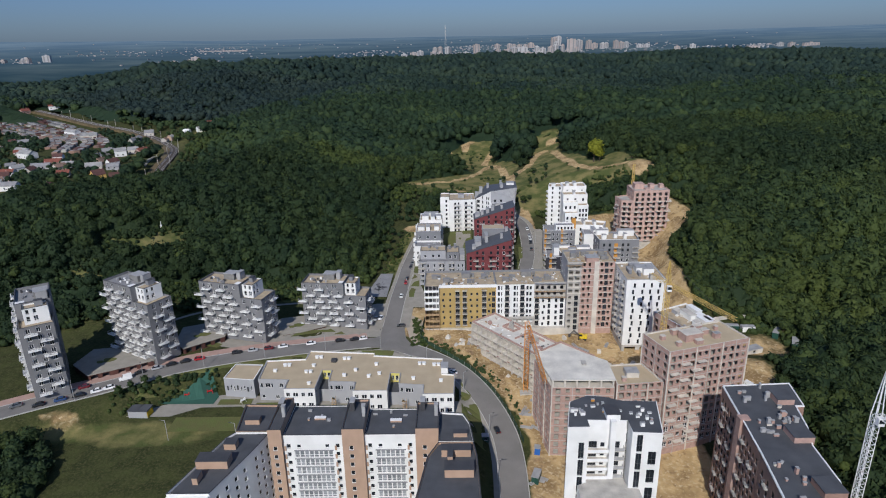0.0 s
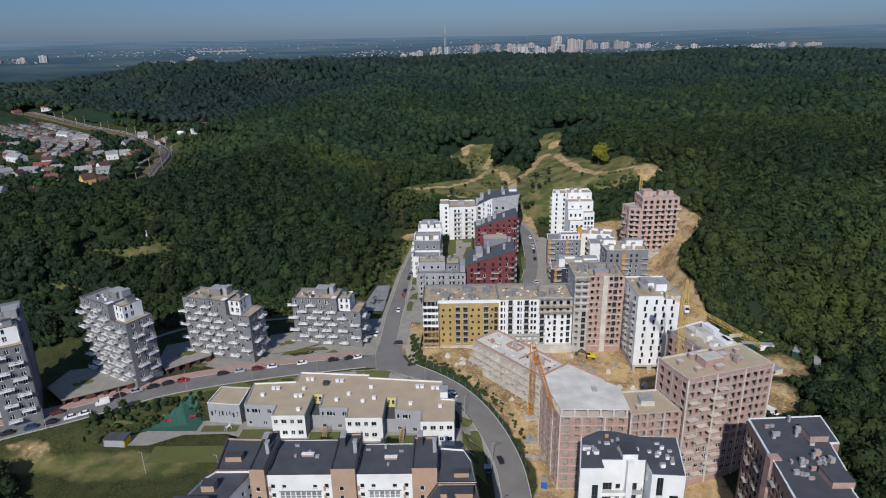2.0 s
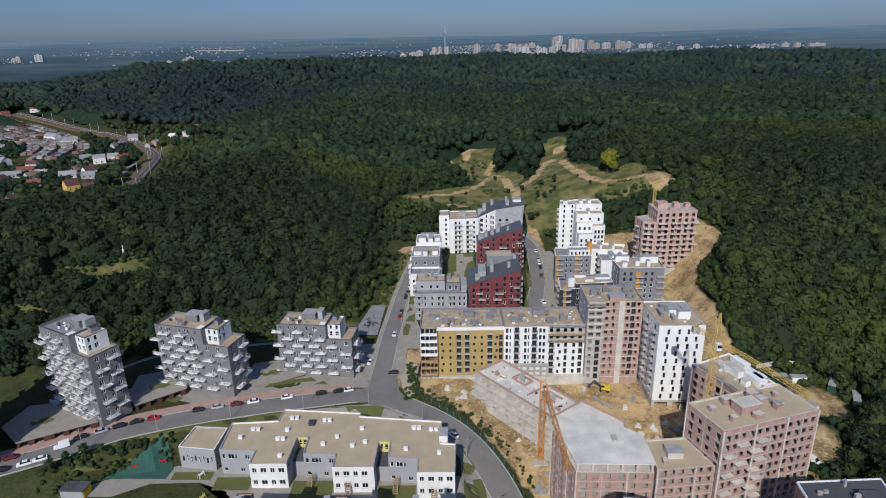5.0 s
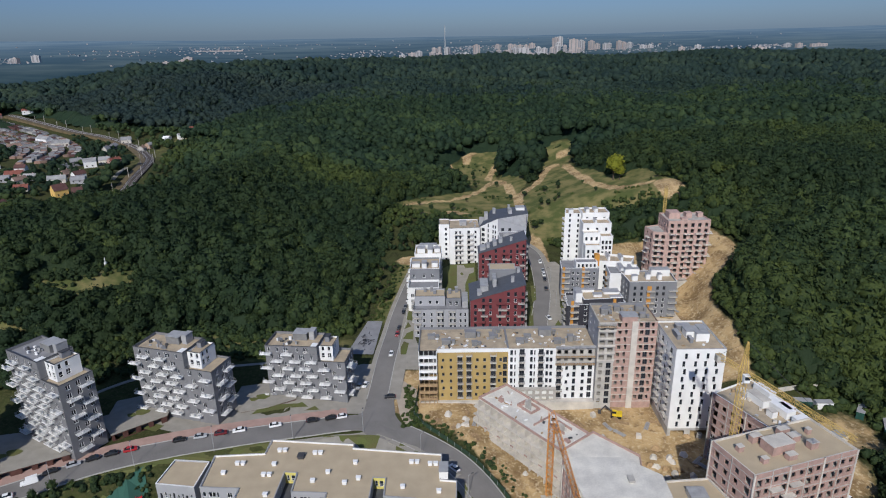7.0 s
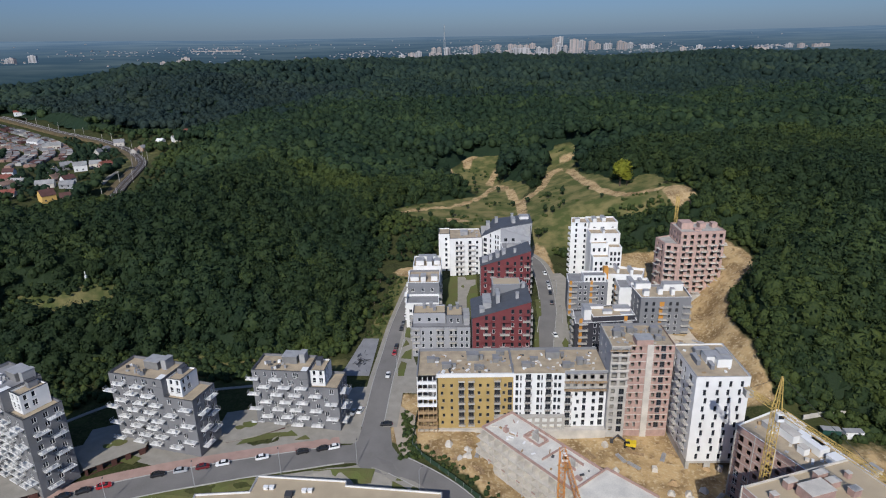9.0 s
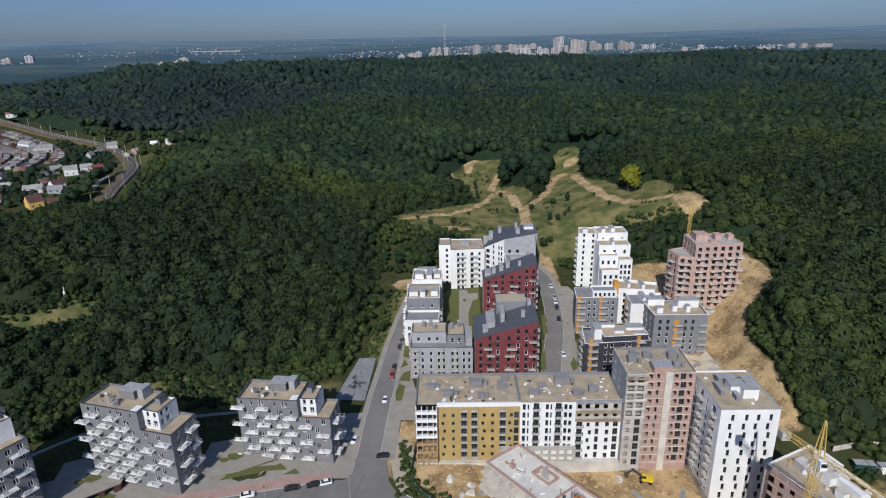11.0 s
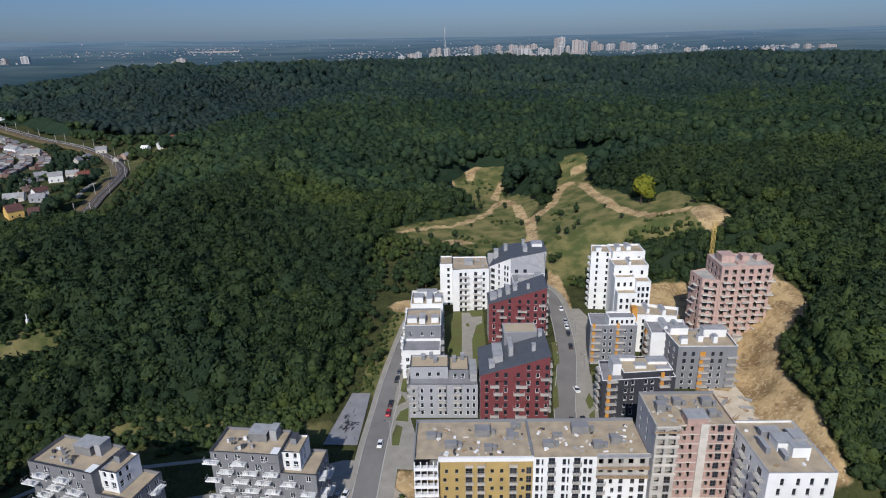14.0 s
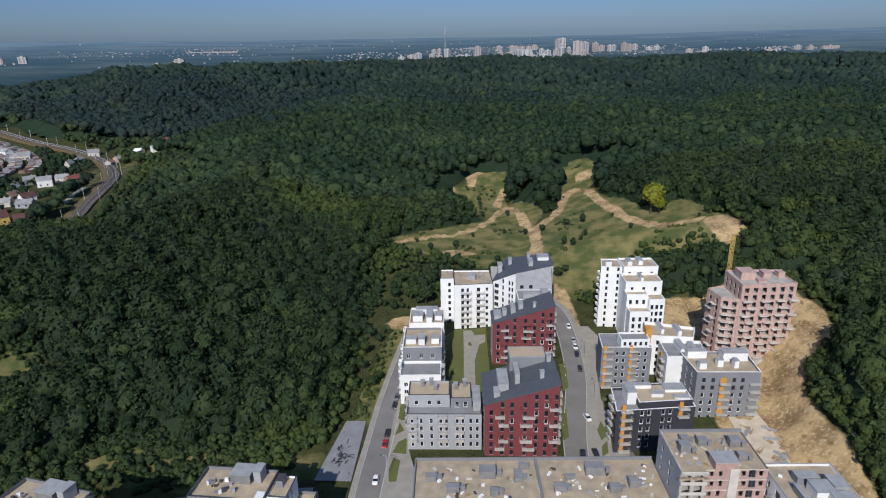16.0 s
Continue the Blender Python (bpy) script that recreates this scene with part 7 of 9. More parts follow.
def stepped_white_house():
    b = thing("apartment_house", "white and grey stepped house with roof terraces", "building", 0, 0, 0)
    st = 3.05
    for (x0, y0, x1, y1), z1, m, roof in (((-21.5, 343.6, -6.2, 354), 26.6, WHITE, ROOF_GREY), ((-21.0, 354.003, -6.0, 371), 32.6, GREY_MID, ROOF_GRAVEL), ((-19.4, 371.003, -5.2, 386), 34.6, WHITE, ROOF_GRAVEL)):
        o = [(u, 15.6 + k * st, 1.5, 1.8, "white") for k in range(6) for u in (1.4, 6.4, 10.6) if 15.6 + k * st + 2 < z1]
        # side 1, facing east, is coloured near-black for its shade
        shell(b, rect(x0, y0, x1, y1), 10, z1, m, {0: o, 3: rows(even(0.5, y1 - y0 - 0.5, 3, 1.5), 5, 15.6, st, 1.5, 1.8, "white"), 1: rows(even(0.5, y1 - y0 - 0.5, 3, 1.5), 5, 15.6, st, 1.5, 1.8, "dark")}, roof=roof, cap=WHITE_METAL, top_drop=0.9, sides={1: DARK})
    for x0, y0, x1, y1, z, h in ((-20, 358, -16, 361, 31.8, 2.2), (-15, 357, -12.6, 362, 31.8, 2.6), (-10, 358, -7, 361, 31.8, 2.4), (-18, 374, -14, 379, 33.8, 2.6), (-12.5, 373, -10, 381, 33.8, 2.4), (-9, 375, -6, 379, 33.8, 2.2), (-17, 381, -8, 384, 33.8, 2.4)):
        roof_box(b, x0, y0, x1, y1, z, z + h, WHITE, METAL, "terrace_wall")
    for k in range(5):
        for y0 in (346, 358, 374):
            balcony(b, -6.1, y0, 16 + k * st, math.pi / 2, 3.4, 1.3, METAL, solid=False)
            balcony(b, -21.2, y0 + 5, 16 + k * st, -math.pi / 2, 3.0, 1.2, WHITE)


def white_gable_house():
    b = thing("apartment_house", "white house with flat and slate gabled parts", "building", 0, 0, 0)
    st = 3.05
    o = []
    for k in range(7):
        z = 18.2 + k * st
        o += [(3.2, z, 1.2, 1.7, "dark"), (5.6, z, 1.0, 1.7, "dark"), (10.2, z, 1.5, 1.8, "dark"), (14.2, z, 1.3, 1.7, "white")]
    shell(b, [(-0.8, 398.0), (16.6, 399.4), (16, 416), (-1.2, 416)], 14, 40, WHITE, {0: o}, roof=ROOF_GRAVEL, cap=DARK_METAL)
    shell(b, rect(-7, 405, -0.9, 416), 14, 40.5, WHITE, {0: [(3.4, 18.2 + k * st, 1.4, 1.8, "white") for k in range(7)]}, roof=ROOF_GRAVEL, cap=DARK_METAL, label="set-back white part")
    for k in range(6):
        balcony(b, 2.2, 398.25, 20.8 + k * st, 0.08, 4.6, 1.4, METAL, solid=False)
        balcony(b, 9.0, 398.8, 20.8 + k * st, 0.08, 3.8, 1.4, METAL, solid=False)
    roof_box(b, 5, 405, 9, 409, 39.4, 41.6, METAL, METAL, "air_plant")
    clutter(b, 2, 402, 14, 413, 39.4, 8, [METAL, GREY_MID], 0.5, 1.4)
    # gabled part: its front climbs to the right under a slate roof
    walls = Shape()
    p, q = (16.9, 404.0), (26.4, 396.2)
    w = math.dist(p, q)
    slope = (46.0 - 39.0) / w
    o = [(u, 18.4 + k * st, ww, 1.9, "dark") for k in range(9) for u, ww in ((1.0, 2.2), (5.2, 0.9), (8.6, 0.9), (10.2, 0.9))]
    facade(walls, b, p, q, 14, 46.3, o, WHITE, top=(39.0, slope))
    facade(walls, b, q, (42.5, 396.4), 14, 46.2, [(u, 38.6, 1.6, 1.7, "dark") for u in (2, 6)], GREY, top=(45.9, -0.335))
    # east side painted near-black in place of shade
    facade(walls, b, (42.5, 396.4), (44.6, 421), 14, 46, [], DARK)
    facade(walls, b, (44.6, 421), (17, 421), 14, 40, [], GREY)
    part("wall", walls, b, "white gable wall")
    s = Shape()
    top = [(16.6, 404.2, 39.2), (26.3, 396.0, 46.2), (44.4, 405.0, 46.3), (44.8, 421.4, 46.6), (24, 421.4, 44.0)]
    s.face(top, SLATE)
    s.face([(x, y, z - 0.3) for x, y, z in top][::-1], SLATE)
    for k in range(5):
        j = (k + 1) % 5
        s.face([(*top[k][:2], top[k][2] - 0.3), (*top[j][:2], top[j][2] - 0.3), top[j], top[k]], SLATE)
    s.face([(26.3, 396.0, 45.9), (42.6, 396.2, 40.5), (44.4, 405.0, 46.0)], METAL)
    part("roof", s, b, "dark slate-grey roof")
    shell(b, [(26.6, 385.5), (40.4, 384.6), (42.4, 396.2), (26.5, 396.0)], 14, 38.2, GREY, {}, roof=ROOF_GREY, cap=WHITE_METAL)
    for x0, y0, x1, y1, z, h in ((19.5, 408, 21.5, 412, 41, 4.6), (24.4, 410, 26, 413, 44, 3.6), (33, 404, 35, 410, 45, 3.4), (33.5, 414, 34.8, 416, 45.5, 3.2), (38, 411, 43, 416, 46, 2.0), (29, 388, 36, 390, 37.6, 2.0), (37, 387, 40, 393, 37.6, 2.4)):
        roof_box(b, x0, y0, x1, y1, z, z + h, METAL if x0 < 36 else WHITE, METAL, "chimney")


def white_stepped_tower():
    b = thing("apartment_tower", "bright white tower stepping down in terraces", "building", 0, 0, 0)
    st = 3.05
    narrow = [(u, 18.6 + k * st, 1.0, 1.7, "dark") for k in range(10) for u in (2.4, 7.0)]
    shell(b, [(64.2, 398.2), (73.2, 397.2), (73.6, 407.6), (66.2, 408)], 14, 48, WHITE, {0: narrow, 3: [(2 + 4 * (k % 2), 18.6 + k * st, 1.2, 1.7, "dark") for k in range(9)]}, roof=ROOF_GRAVEL, cap=WHITE_METAL, label="bright white front")
    for k in range(9):
        balcony(b, 64.9, 403, 19 + k * st, -math.pi / 2 + 0.2, 3.4, 1.3, WHITE)
    for (x0, y0, x1, y1), z1 in (((73.603, 396, 88.6, 407), 48.6), ((72.2, 386.4, 87.6, 395.99), 45.4), ((71.6, 381.6, 80.5, 386.39), 41.6), ((80.503, 379.4, 87, 386.38), 40.2), ((71.8, 376, 80.4, 381.59), 36.2)):
        shell(b, rect(x0, y0, x1, y1), 16, z1, WHITE, {0: [(u, z1 - 4.4 - 3.05 * k, 1.2, 1.9, "dark") for u in even(0.3, x1 - x0 - 0.3, 3, 1.2) for k in range(3)]}, roof=ROOF_GRAVEL, cap=WHITE_METAL, top_drop=0.8)
    for x0, y0, x1, y1, z, h in ((66.5, 399, 69, 401, 47.4, 2.4), (76, 399, 78, 404, 47.8, 2.0), (81, 400, 83, 405.5, 47.8, 2.0), (79, 388, 80, 394, 44.6, 2.0)):
        roof_box(b, x0, y0, x1, y1, z, z + h, WHITE, METAL, "terrace_wall")


def orange_trimmed_houses():
    st = 3.05
    b = thing("apartment_house", "mid-grey house with orange balcony walls and a white top storey", "building", 0, 0, 0)
    o = [(u, 16.5 + k * st, 1.2, 1.7, "white") for k in range(5) for u in (5.4, 7.8, 13.6, 16)]
    shell(b, [(55.2, 353.2), (74, 352.7), (74, 364), (56.4, 364.6)], 12, 32.2, GREY_MID, {0: o}, roof=ROOF_GREY, cap=WHITE_METAL, top_drop=0.9)
    shell(b, rect(62.6, 353.9, 73.4, 360), 31.3, 35.0, WHITE, {0: [(u, 32.4, 1.0, 1.6, "dark") for u in even(0.4, 10.4, 5, 1.0)]}, roof=ROOF_GREY, cap=WHITE_METAL, label="white top storey")
    for k in range(6):
        for u in (55.6, 65.4):
            s = Shape()
            s.box((u + 0.3, 353.0 - 0.12, 15.5 + k * st), (u + 1.5, 353.05, 17.7 + k * st), ORANGE)
            part("orange_panel", s, b, "orange panel")
            balcony(b, u, 353.0, 15.4 + k * st, 0, 3.8, 1.5, METAL, solid=False)
    s = Shape()
    s.box((73.0, 358, 31.3), (75.2, 361, 37.4), ORANGE)
    part("lift_house", s, b, "orange lift house")

    c = thing("apartment_house", "white house with roof terraces between grey ones", "building", 0, 0, 0)
    shell(c, [(75.3, 361), (92, 359), (95.6, 367.5), (77, 373.6)], 12, 33, WHITE, {0: [(u, 17 + k * st, 1.4, 1.8, "dark") for k in range(5) for u in (3, 8, 12)]}, roof=ROOF_GRAVEL, cap=WHITE_METAL, top_drop=1.1)
    shell(c, [(78, 347), (92, 346.5), (94.6, 358.8), (79, 360)], 12, 31.5, WHITE, {3: rows(even(0.5, 12.5, 3, 1.5), 5, 15, st, 1.5, 1.9, "dark")}, roof=ROOF_GREY, cap=WHITE_METAL, top_drop=1.1)
    for x0, y0, x1, y1, z, h in ((81, 364, 82.2, 371, 32, 2.2), (87, 362, 88.4, 368, 32, 2.4), (84, 350, 86, 358, 30.5, 2.4), (89, 349, 90.4, 357, 30.5, 2.0)):
        roof_box(c, x0, y0, x1, y1, z, z + h, WHITE, METAL, "terrace_wall")
    s = Shape()
    s.box((77.6, 352.5, 15), (77.99, 354.5, 30), ORANGE)
    part("orange_panel", s, c, "orange panel")
    for k in range(5):
        balcony(c, 78, 352, 16 + k * st, -math.pi / 2, 3.6, 1.4, METAL, solid=False)

    d = thing("apartment_house", "dark anthracite house with orange balconies and white roof walls", "building", 0, 0, 0)
    o = [(u, 14 + k * st, 1.3, 1.8, "white") for k in range(6) for u in (8, 10.4, 15.2, 17.6)]
    shell(d, [(51.6, 316.2), (78.2, 318.6), (78, 331), (53.2, 330.4)], 8, 28.6, DARK, {0: o, 3: rows(even(0.5, 13.5, 3, 1.4), 5, 14, st, 1.4, 1.8, "white")}, roof=ROOF_GREY, cap=WHITE_METAL, top_drop=0.9)
    shell(d, [(59.6, 318.4), (77.6, 320.0), (77.4, 330.6), (59.4, 329.6)], 27.9, 30.4, DARK, {}, roof=ROOF_TAN, cap=WHITE_METAL, top_drop=0.4)
    for x0, y0, x1, y1, h in ((56.4, 321.4, 59.4, 328, 3.4), (64.6, 322, 68.5, 324.4, 2.4), (70, 325, 77, 329, 2.2), (60, 327.5, 66, 329.4, 2.4), (72, 321, 77, 323, 1.6)):
        roof_box(d, x0, y0, x1, y1, 27.7, 29.9 + h - 1.0, WHITE, METAL, "terrace_wall")
    for k in range(6):
        for p, w in (((53.0, 316.35), 3.8), ((72.2, 318.0), 3.6))[:2 if k > 3 else 1]:
            s = Shape()
            s.box((p[0] + 0.4, p[1] - 0.1, 13.3 + k * st), (p[0] + 1.7, p[1] + 0.08, 15.5 + k * st), ORANGE)
            part("orange_panel", s, d, "orange panel")
            balcony(d, p[0], p[1], 13.2 + k * st, 0.09, w, 1.6, METAL, solid=False)
        balcony(d, 52.4, 325, 13.2 + k * st, -math.pi / 2 + 0.1, 3.6, 1.4, METAL)

    e = thing("apartment_house", "mid-grey house with orange panels and white roof walls", "building", 0, 0, 0)
    top = 32.0
    o = [(u, 12.6 + k * st, 1.3, 1.8, "white" if k < 4 else "dark") for k in range(6) for u in (2.0, 5.2, 12.6, 15.6)]
    shell(e, [(84.4, 334.6), (106.6, 334.2), (107.6, 349), (83.4, 349.4)], 8, top, GREY_MID, {0: o, 3: rows(even(0.5, 13.5, 3, 1.4), 6, 13, st, 1.4, 1.8, "white")}, roof=ROOF_GRAVEL, cap=WHITE_METAL, top_drop=0.9)
    for x0, y0, x1, y1, h in ((85, 346, 92, 348.4, 2.2), (93.5, 339.5, 95.5, 342, 2.0), (99, 338.5, 100.6, 341, 2.2), (97, 343.5, 106, 347.6, 2.6), (86.5, 338, 89, 340.5, 1.8)):
        roof_box(e, x0, y0, x1, y1, top - 0.89, top - 0.2 + h, WHITE, METAL, "terrace_wall")
    for k in range(6):
        for u in (92.4, 103.0):
            s = Shape()
            s.box((u + 0.4, 334.3, 12.3 + k * st), (u + 1.9 + 0.6 * (k % 2), 334.6, 14.5 + k * st), ORANGE)
            part("orange_panel", s, e, "orange panel")
            balcony(e, u, 334.4, 12.2 + k * st, 0, 3.9, 1.6, METAL, solid=False)


def brick_point_tower():
    """The raw tower at the edge of the cutting, with jutting balcony slabs."""
    b = thing("apartment_tower", "raw pinkish brick tower under construction with jutting slabs", "building", 0, 0, 0)
    st = 3.05
    walls = Shape()
    blocks = [([(104.0, 366.6), (110.39, 364.2), (110.39, 379.0), (102.4, 376.0)], 46.6, 9), ([(110.4, 364.0), (132.2, 365.4), (131, 380), (110.4, 380)], 52.8, 11)]
    for poly, z1, floors in blocks:
        n = len(poly)
        for k in range(n):
            p, q = poly[k], poly[(k + 1) % n]
            m = max(1, int(math.dist(p, q) / 3.4))
            facade(walls, b, p, q, 12, z1, rows(even(0.3, math.dist(p, q) - 0.3, m, 1.7), floors + 1, 18.6, st, 1.7, 2.1, "open"), BRICK_PALE)
        deck_and_rim(b, poly, z1, CONCRETE, BRICK_PALE)
        for k in range(floors + 1):
            s = Shape()
            s.prism(inset(poly, 0.4), 18.1 + st * k, 18.3 + st * k, CONCRETE)
            if 18.3 + st * k < z1 - 1:
                part("floor_slab", s, b)
    part("wall", walls, b, "raw pinkish brick wall")
    s = Shape()
    s.prism([(114, 362.6), (133, 363.6), (133, 381), (114, 381)], 8, 20.5, CONCRETE)
    part("plinth", s, b, "raw concrete base")
    for k in range(10):
        z = 18.4 + st * k
        if z < 43:
            balcony(b, 104.4, 366.4, z, -0.35, 4.2, 1.7, CONCRETE_LIGHT, height=0.14)
            balcony(b, 102.7, 374.6 if k % 2 else 371.4, z, -1.4, 3.2, 1.5, CONCRETE_LIGHT, height=0.14)
        balcony(b, 111.0 if k % 2 else 113.2, 364.1, z, 0.06, 3.6, 1.7, CONCRETE_LIGHT, height=0.14)
        for u in ((118.2, 124.4, 129.6) if k % 2 else (120.4, 126.0)):
            balcony(b, u, 364.4 + (u - 117.6) * 0.07, z, 0.07, 3.6, 1.7, CONCRETE_LIGHT, height=0.14)
        balcony(b, 132.1, 366.6 if k % 2 else 371, z, math.pi / 2 + 0.08, 4.6, 1.9, CONCRETE_LIGHT, height=0.14)
    for x0, y0, x1, y1, z, h in ((112.4, 370, 118, 376, 52.2, 3.2), (121.5, 371, 124.5, 375, 52.2, 2.6), (128, 372, 130.5, 375.5, 52.2, 2.2), (118, 367, 121, 370, 52.2, 0.9)):
        roof_box(b, x0, y0, x1, y1, z, z + h, BRICK_PALE, BRICK_PALE, "stair_house")


nursery()
beige_slab()
white_block()
dark_row()
site_blocks()
open_frame()
grey_house()
red_houses()
stepped_white_house()
white_gable_house()
white_stepped_tower()
orange_trimmed_houses()
brick_point_tower()


# ---- cars ----
PAINTS = {k: material(k + "_car_paint", c, rough=0.3, size=3, vary=0.05, bump=0, spec=0.5) for k, c in
          (("white", (0.78, 0.78, 0.78)), ("black", (0.018, 0.018, 0.02)), ("red", (0.36, 0.015, 0.02)), ("silver", (0.38, 0.39, 0.41)), ("blue", (0.025, 0.06, 0.16)), ("dark_red", (0.14, 0.015, 0.02)), ("grey", (0.11, 0.115, 0.12)))}
TYRE = material("tyre", (0.02, 0.02, 0.02), rough=0.9, size=0.5)
LAMP_RED = material("tail_lamp", (0.35, 0.01, 0.01), rough=0.3, size=1, bump=0)
LAMP_CLEAR = material("head_lamp", (0.65, 0.65, 0.62), rough=0.2, size=1, bump=0)
CAR_MODELS = {}


def loft(sections, mat, s, closed=True):
    """Skins cross-sections of equal length."""
    n = len(sections[0])
    for a, b in zip(sections, sections[1:]):
        for k in range(n):
            j = (k + 1) % n
            s.face([a[k], b[k], b[j], a[j]], mat)
    if closed:
        s.face(sections[0], mat)
        s.face(sections[-1][::-1], mat)


def car_model(paint, van):
    """A parked car along +x: lofted body, glazed cabin, wheels, lamps."""
    if (paint, van) in CAR_MODELS:
        return CAR_MODELS[(paint, van)]
    body, glass = Shape(), Shape()
    L, W = (5.0, 1.95) if van else (4.4, 1.78)
    prof = [(0, 0.42, 0.72), (0.12, 0.3, 0.86), (L * 0.25, 0.24, 0.98 if not van else 1.15), (L * 0.5, 0.24, 1.0 if not van else 1.15), (L * 0.85, 0.24, 1.0), (L - 0.1, 0.3, 0.92), (L, 0.42, 0.74)]
    secs = []
    for k, (x, lo, hi) in enumerate(prof):
        w = W / 2 * (0.86 if k in (0, 6) else 0.96 if k in (1, 5) else 1.0)
        secs.append([(x, -w, lo), (x, -w, hi - 0.12), (x, -w * 0.93, hi), (x, w * 0.93, hi), (x, w, hi - 0.12), (x, w, lo)])
    loft(secs, PAINTS[paint], body)
    z0, z1 = 0.985, (2.25 if van else 1.46)
    xs = (1.0, 1.6, L - 0.15, L - 0.08) if van else (1.05, 1.75, 3.25, 4.05)
    low = [(xs[0], -W * 0.45), (xs[3], -W * 0.45), (xs[3], W * 0.45), (xs[0], W * 0.45)]
    up = [(xs[1], -W * 0.37), (xs[2], -W * 0.37), (xs[2], W * 0.37), (xs[1], W * 0.37)]
    for k in range(4):
        j = (k + 1) % 4
        glass.face([(*low[k], z0), (*low[j], z0), (*up[j], z1), (*up[k], z1)], GLASS if not van or k == 3 else PAINTS[paint])
    top = Shape()
    top.prism(up, z1 - 0.02, z1 + 0.05, PAINTS[paint])
    wheel, rim = Shape(), Shape()
    for s, r, y0, y1, m in ((wheel, 0.32, 0.0, 0.2, TYRE), (rim, 0.19, -0.012, 0.21, METAL)):
        ring = [(math.cos(a) * r, math.sin(a) * r) for a in np.linspace(0, 2 * math.pi, 13)[:-1]]
        loft([[(x, y0, z) for x, z in ring], [(x, y1, z) for x, z in ring]], m, s)
    lamp, tail = Shape(), Shape()
    lamp.box((-0.02, -0.18, 0.6), (0.12, 0.18, 0.74), LAMP_CLEAR)
    tail.box((-0.1, -0.16, 0.68), (0.02, 0.16, 0.88), LAMP_RED)
    CAR_MODELS[(paint, van)] = [s.mesh(n) for s, n in ((body, "body"), (glass, "cabin_glass"), (top, "roof_panel"), (wheel, "wheel"), (rim, "rim"), (lamp, "headlight"), (tail, "tail_light"))] + [L, W]
    return CAR_MODELS[(paint, van)]


def car(x, y, heading, paint, van=False, z=None):
    body, glass, top, wheel, rim, lamp, tail, L, W = car_model(paint, van)
    words = paint.replace("_", " ")
    c = thing("van" if van else "car", f"{words} {'delivery van' if van else 'car'} parked on the asphalt", "van" if van else "car", x, y, (ground_at(x, y) + 0.23) if z is None else z, heading, group="parked cars")
    shift = Matrix.Translation((-L / 2, 0, 0))
    for n, me in (("body", body), ("cabin_glass", glass), ("roof_panel", top)):
        part(n, me, c, m=shift)
    for u in (0.85, L - 0.85):
        for v in (-W / 2 + 0.02, W / 2 - 0.22):
            w = part("wheel", wheel, c, m=shift @ Matrix.Translation((u, v, 0.32)))
    for v in (-W * 0.33, W * 0.33):
        part("headlight", lamp, c, m=shift @ Matrix.Translation((0.02, v, 0.05)))
        part("tail_light", tail, c, m=shift @ Matrix.Translation((L - 0.02, v, 0.02)))


def park_along(line, spots, offset):
    d = np.gradient(line[:, :2], axis=0)
    for x, y, paint, van in spots:
        k = int(np.argmin(np.hypot(line[:, 0] - x, line[:, 1] - y)))
        t = d[k] / np.linalg.norm(d[k])
        p = line[k, :2] + np.array([t[1], -t[0]]) * offset
        along = (np.array([x, y]) - line[k, :2]) @ t
        p = p + t * along
        car(p[0], p[1], math.degrees(math.atan2(t[1], t[0])) + (180 if rnd.random() < 0.4 else 0), paint, van, z=line[k, 2] + 0.24)


park_along(main, [(-109, 236, "red", 0), (-114, 233, "black", 0), (-118.5, 230, "black", 0), (-123, 227, "silver", 0), (-128, 223, "black", 0), (-94.5, 241, "black", 0), (-88, 243, "silver", 0), (-81.5, 245, "dark_red", 0), (-75.5, 246.5, "white", 0),
                  (-63.5, 250, "white", 0), (-51, 254, "black", 0), (-44.5, 256, "black", 0), (-41, 257, "white", 0), (-146, 212, "dark_red", 0), (-158, 205, "silver", 0)], -3.6)
park_along(main, [(-133, 220, "white", 1), (-165, 199, "grey", 0)], -1.6)
park_along(main, [(-141.5, 213, "white", 0), (-137.5, 215, "white", 0), (-152, 206, "blue", 0), (-158, 202, "black", 0), (-146.5, 209, "black", 0), (2.5, 236, "white", 0), (23, 203, "black", 0)], 2.4)
park_along(north, [(-25, 360.5, "black", 0), (-25, 355.4, "white", 0), (-26, 347.8, "grey", 0), (-26, 342.6, "black", 0), (-27, 327, "black", 0), (-27, 321, "red", 0), (-28, 303.5, "white", 0)], 1.6)
park_along(court, [(49, 397, "white", 0), (48.5, 385.5, "silver", 0), (48.3, 380, "white", 0), (48, 374.5, "black", 0), (47, 364, "black", 0), (39.5, 315, "black", 0)], 2.0)
car(-24.6, 272.6, 4, "black")
car(46.5, 333.2, 100, "white")
car(45.5, 315.3, 95, "black")
car(-35.2, 280.5, 75, "white")
car(-37.6, 279.6, 75, "silver")
car(116.6, 212.4, 120, "white", True)


# ---- lawns, courts, yards between the houses ----
def slab(name, poly, mat, label, category, lift=0.28):
    return patch(name, poly, lift, mat, label, category)


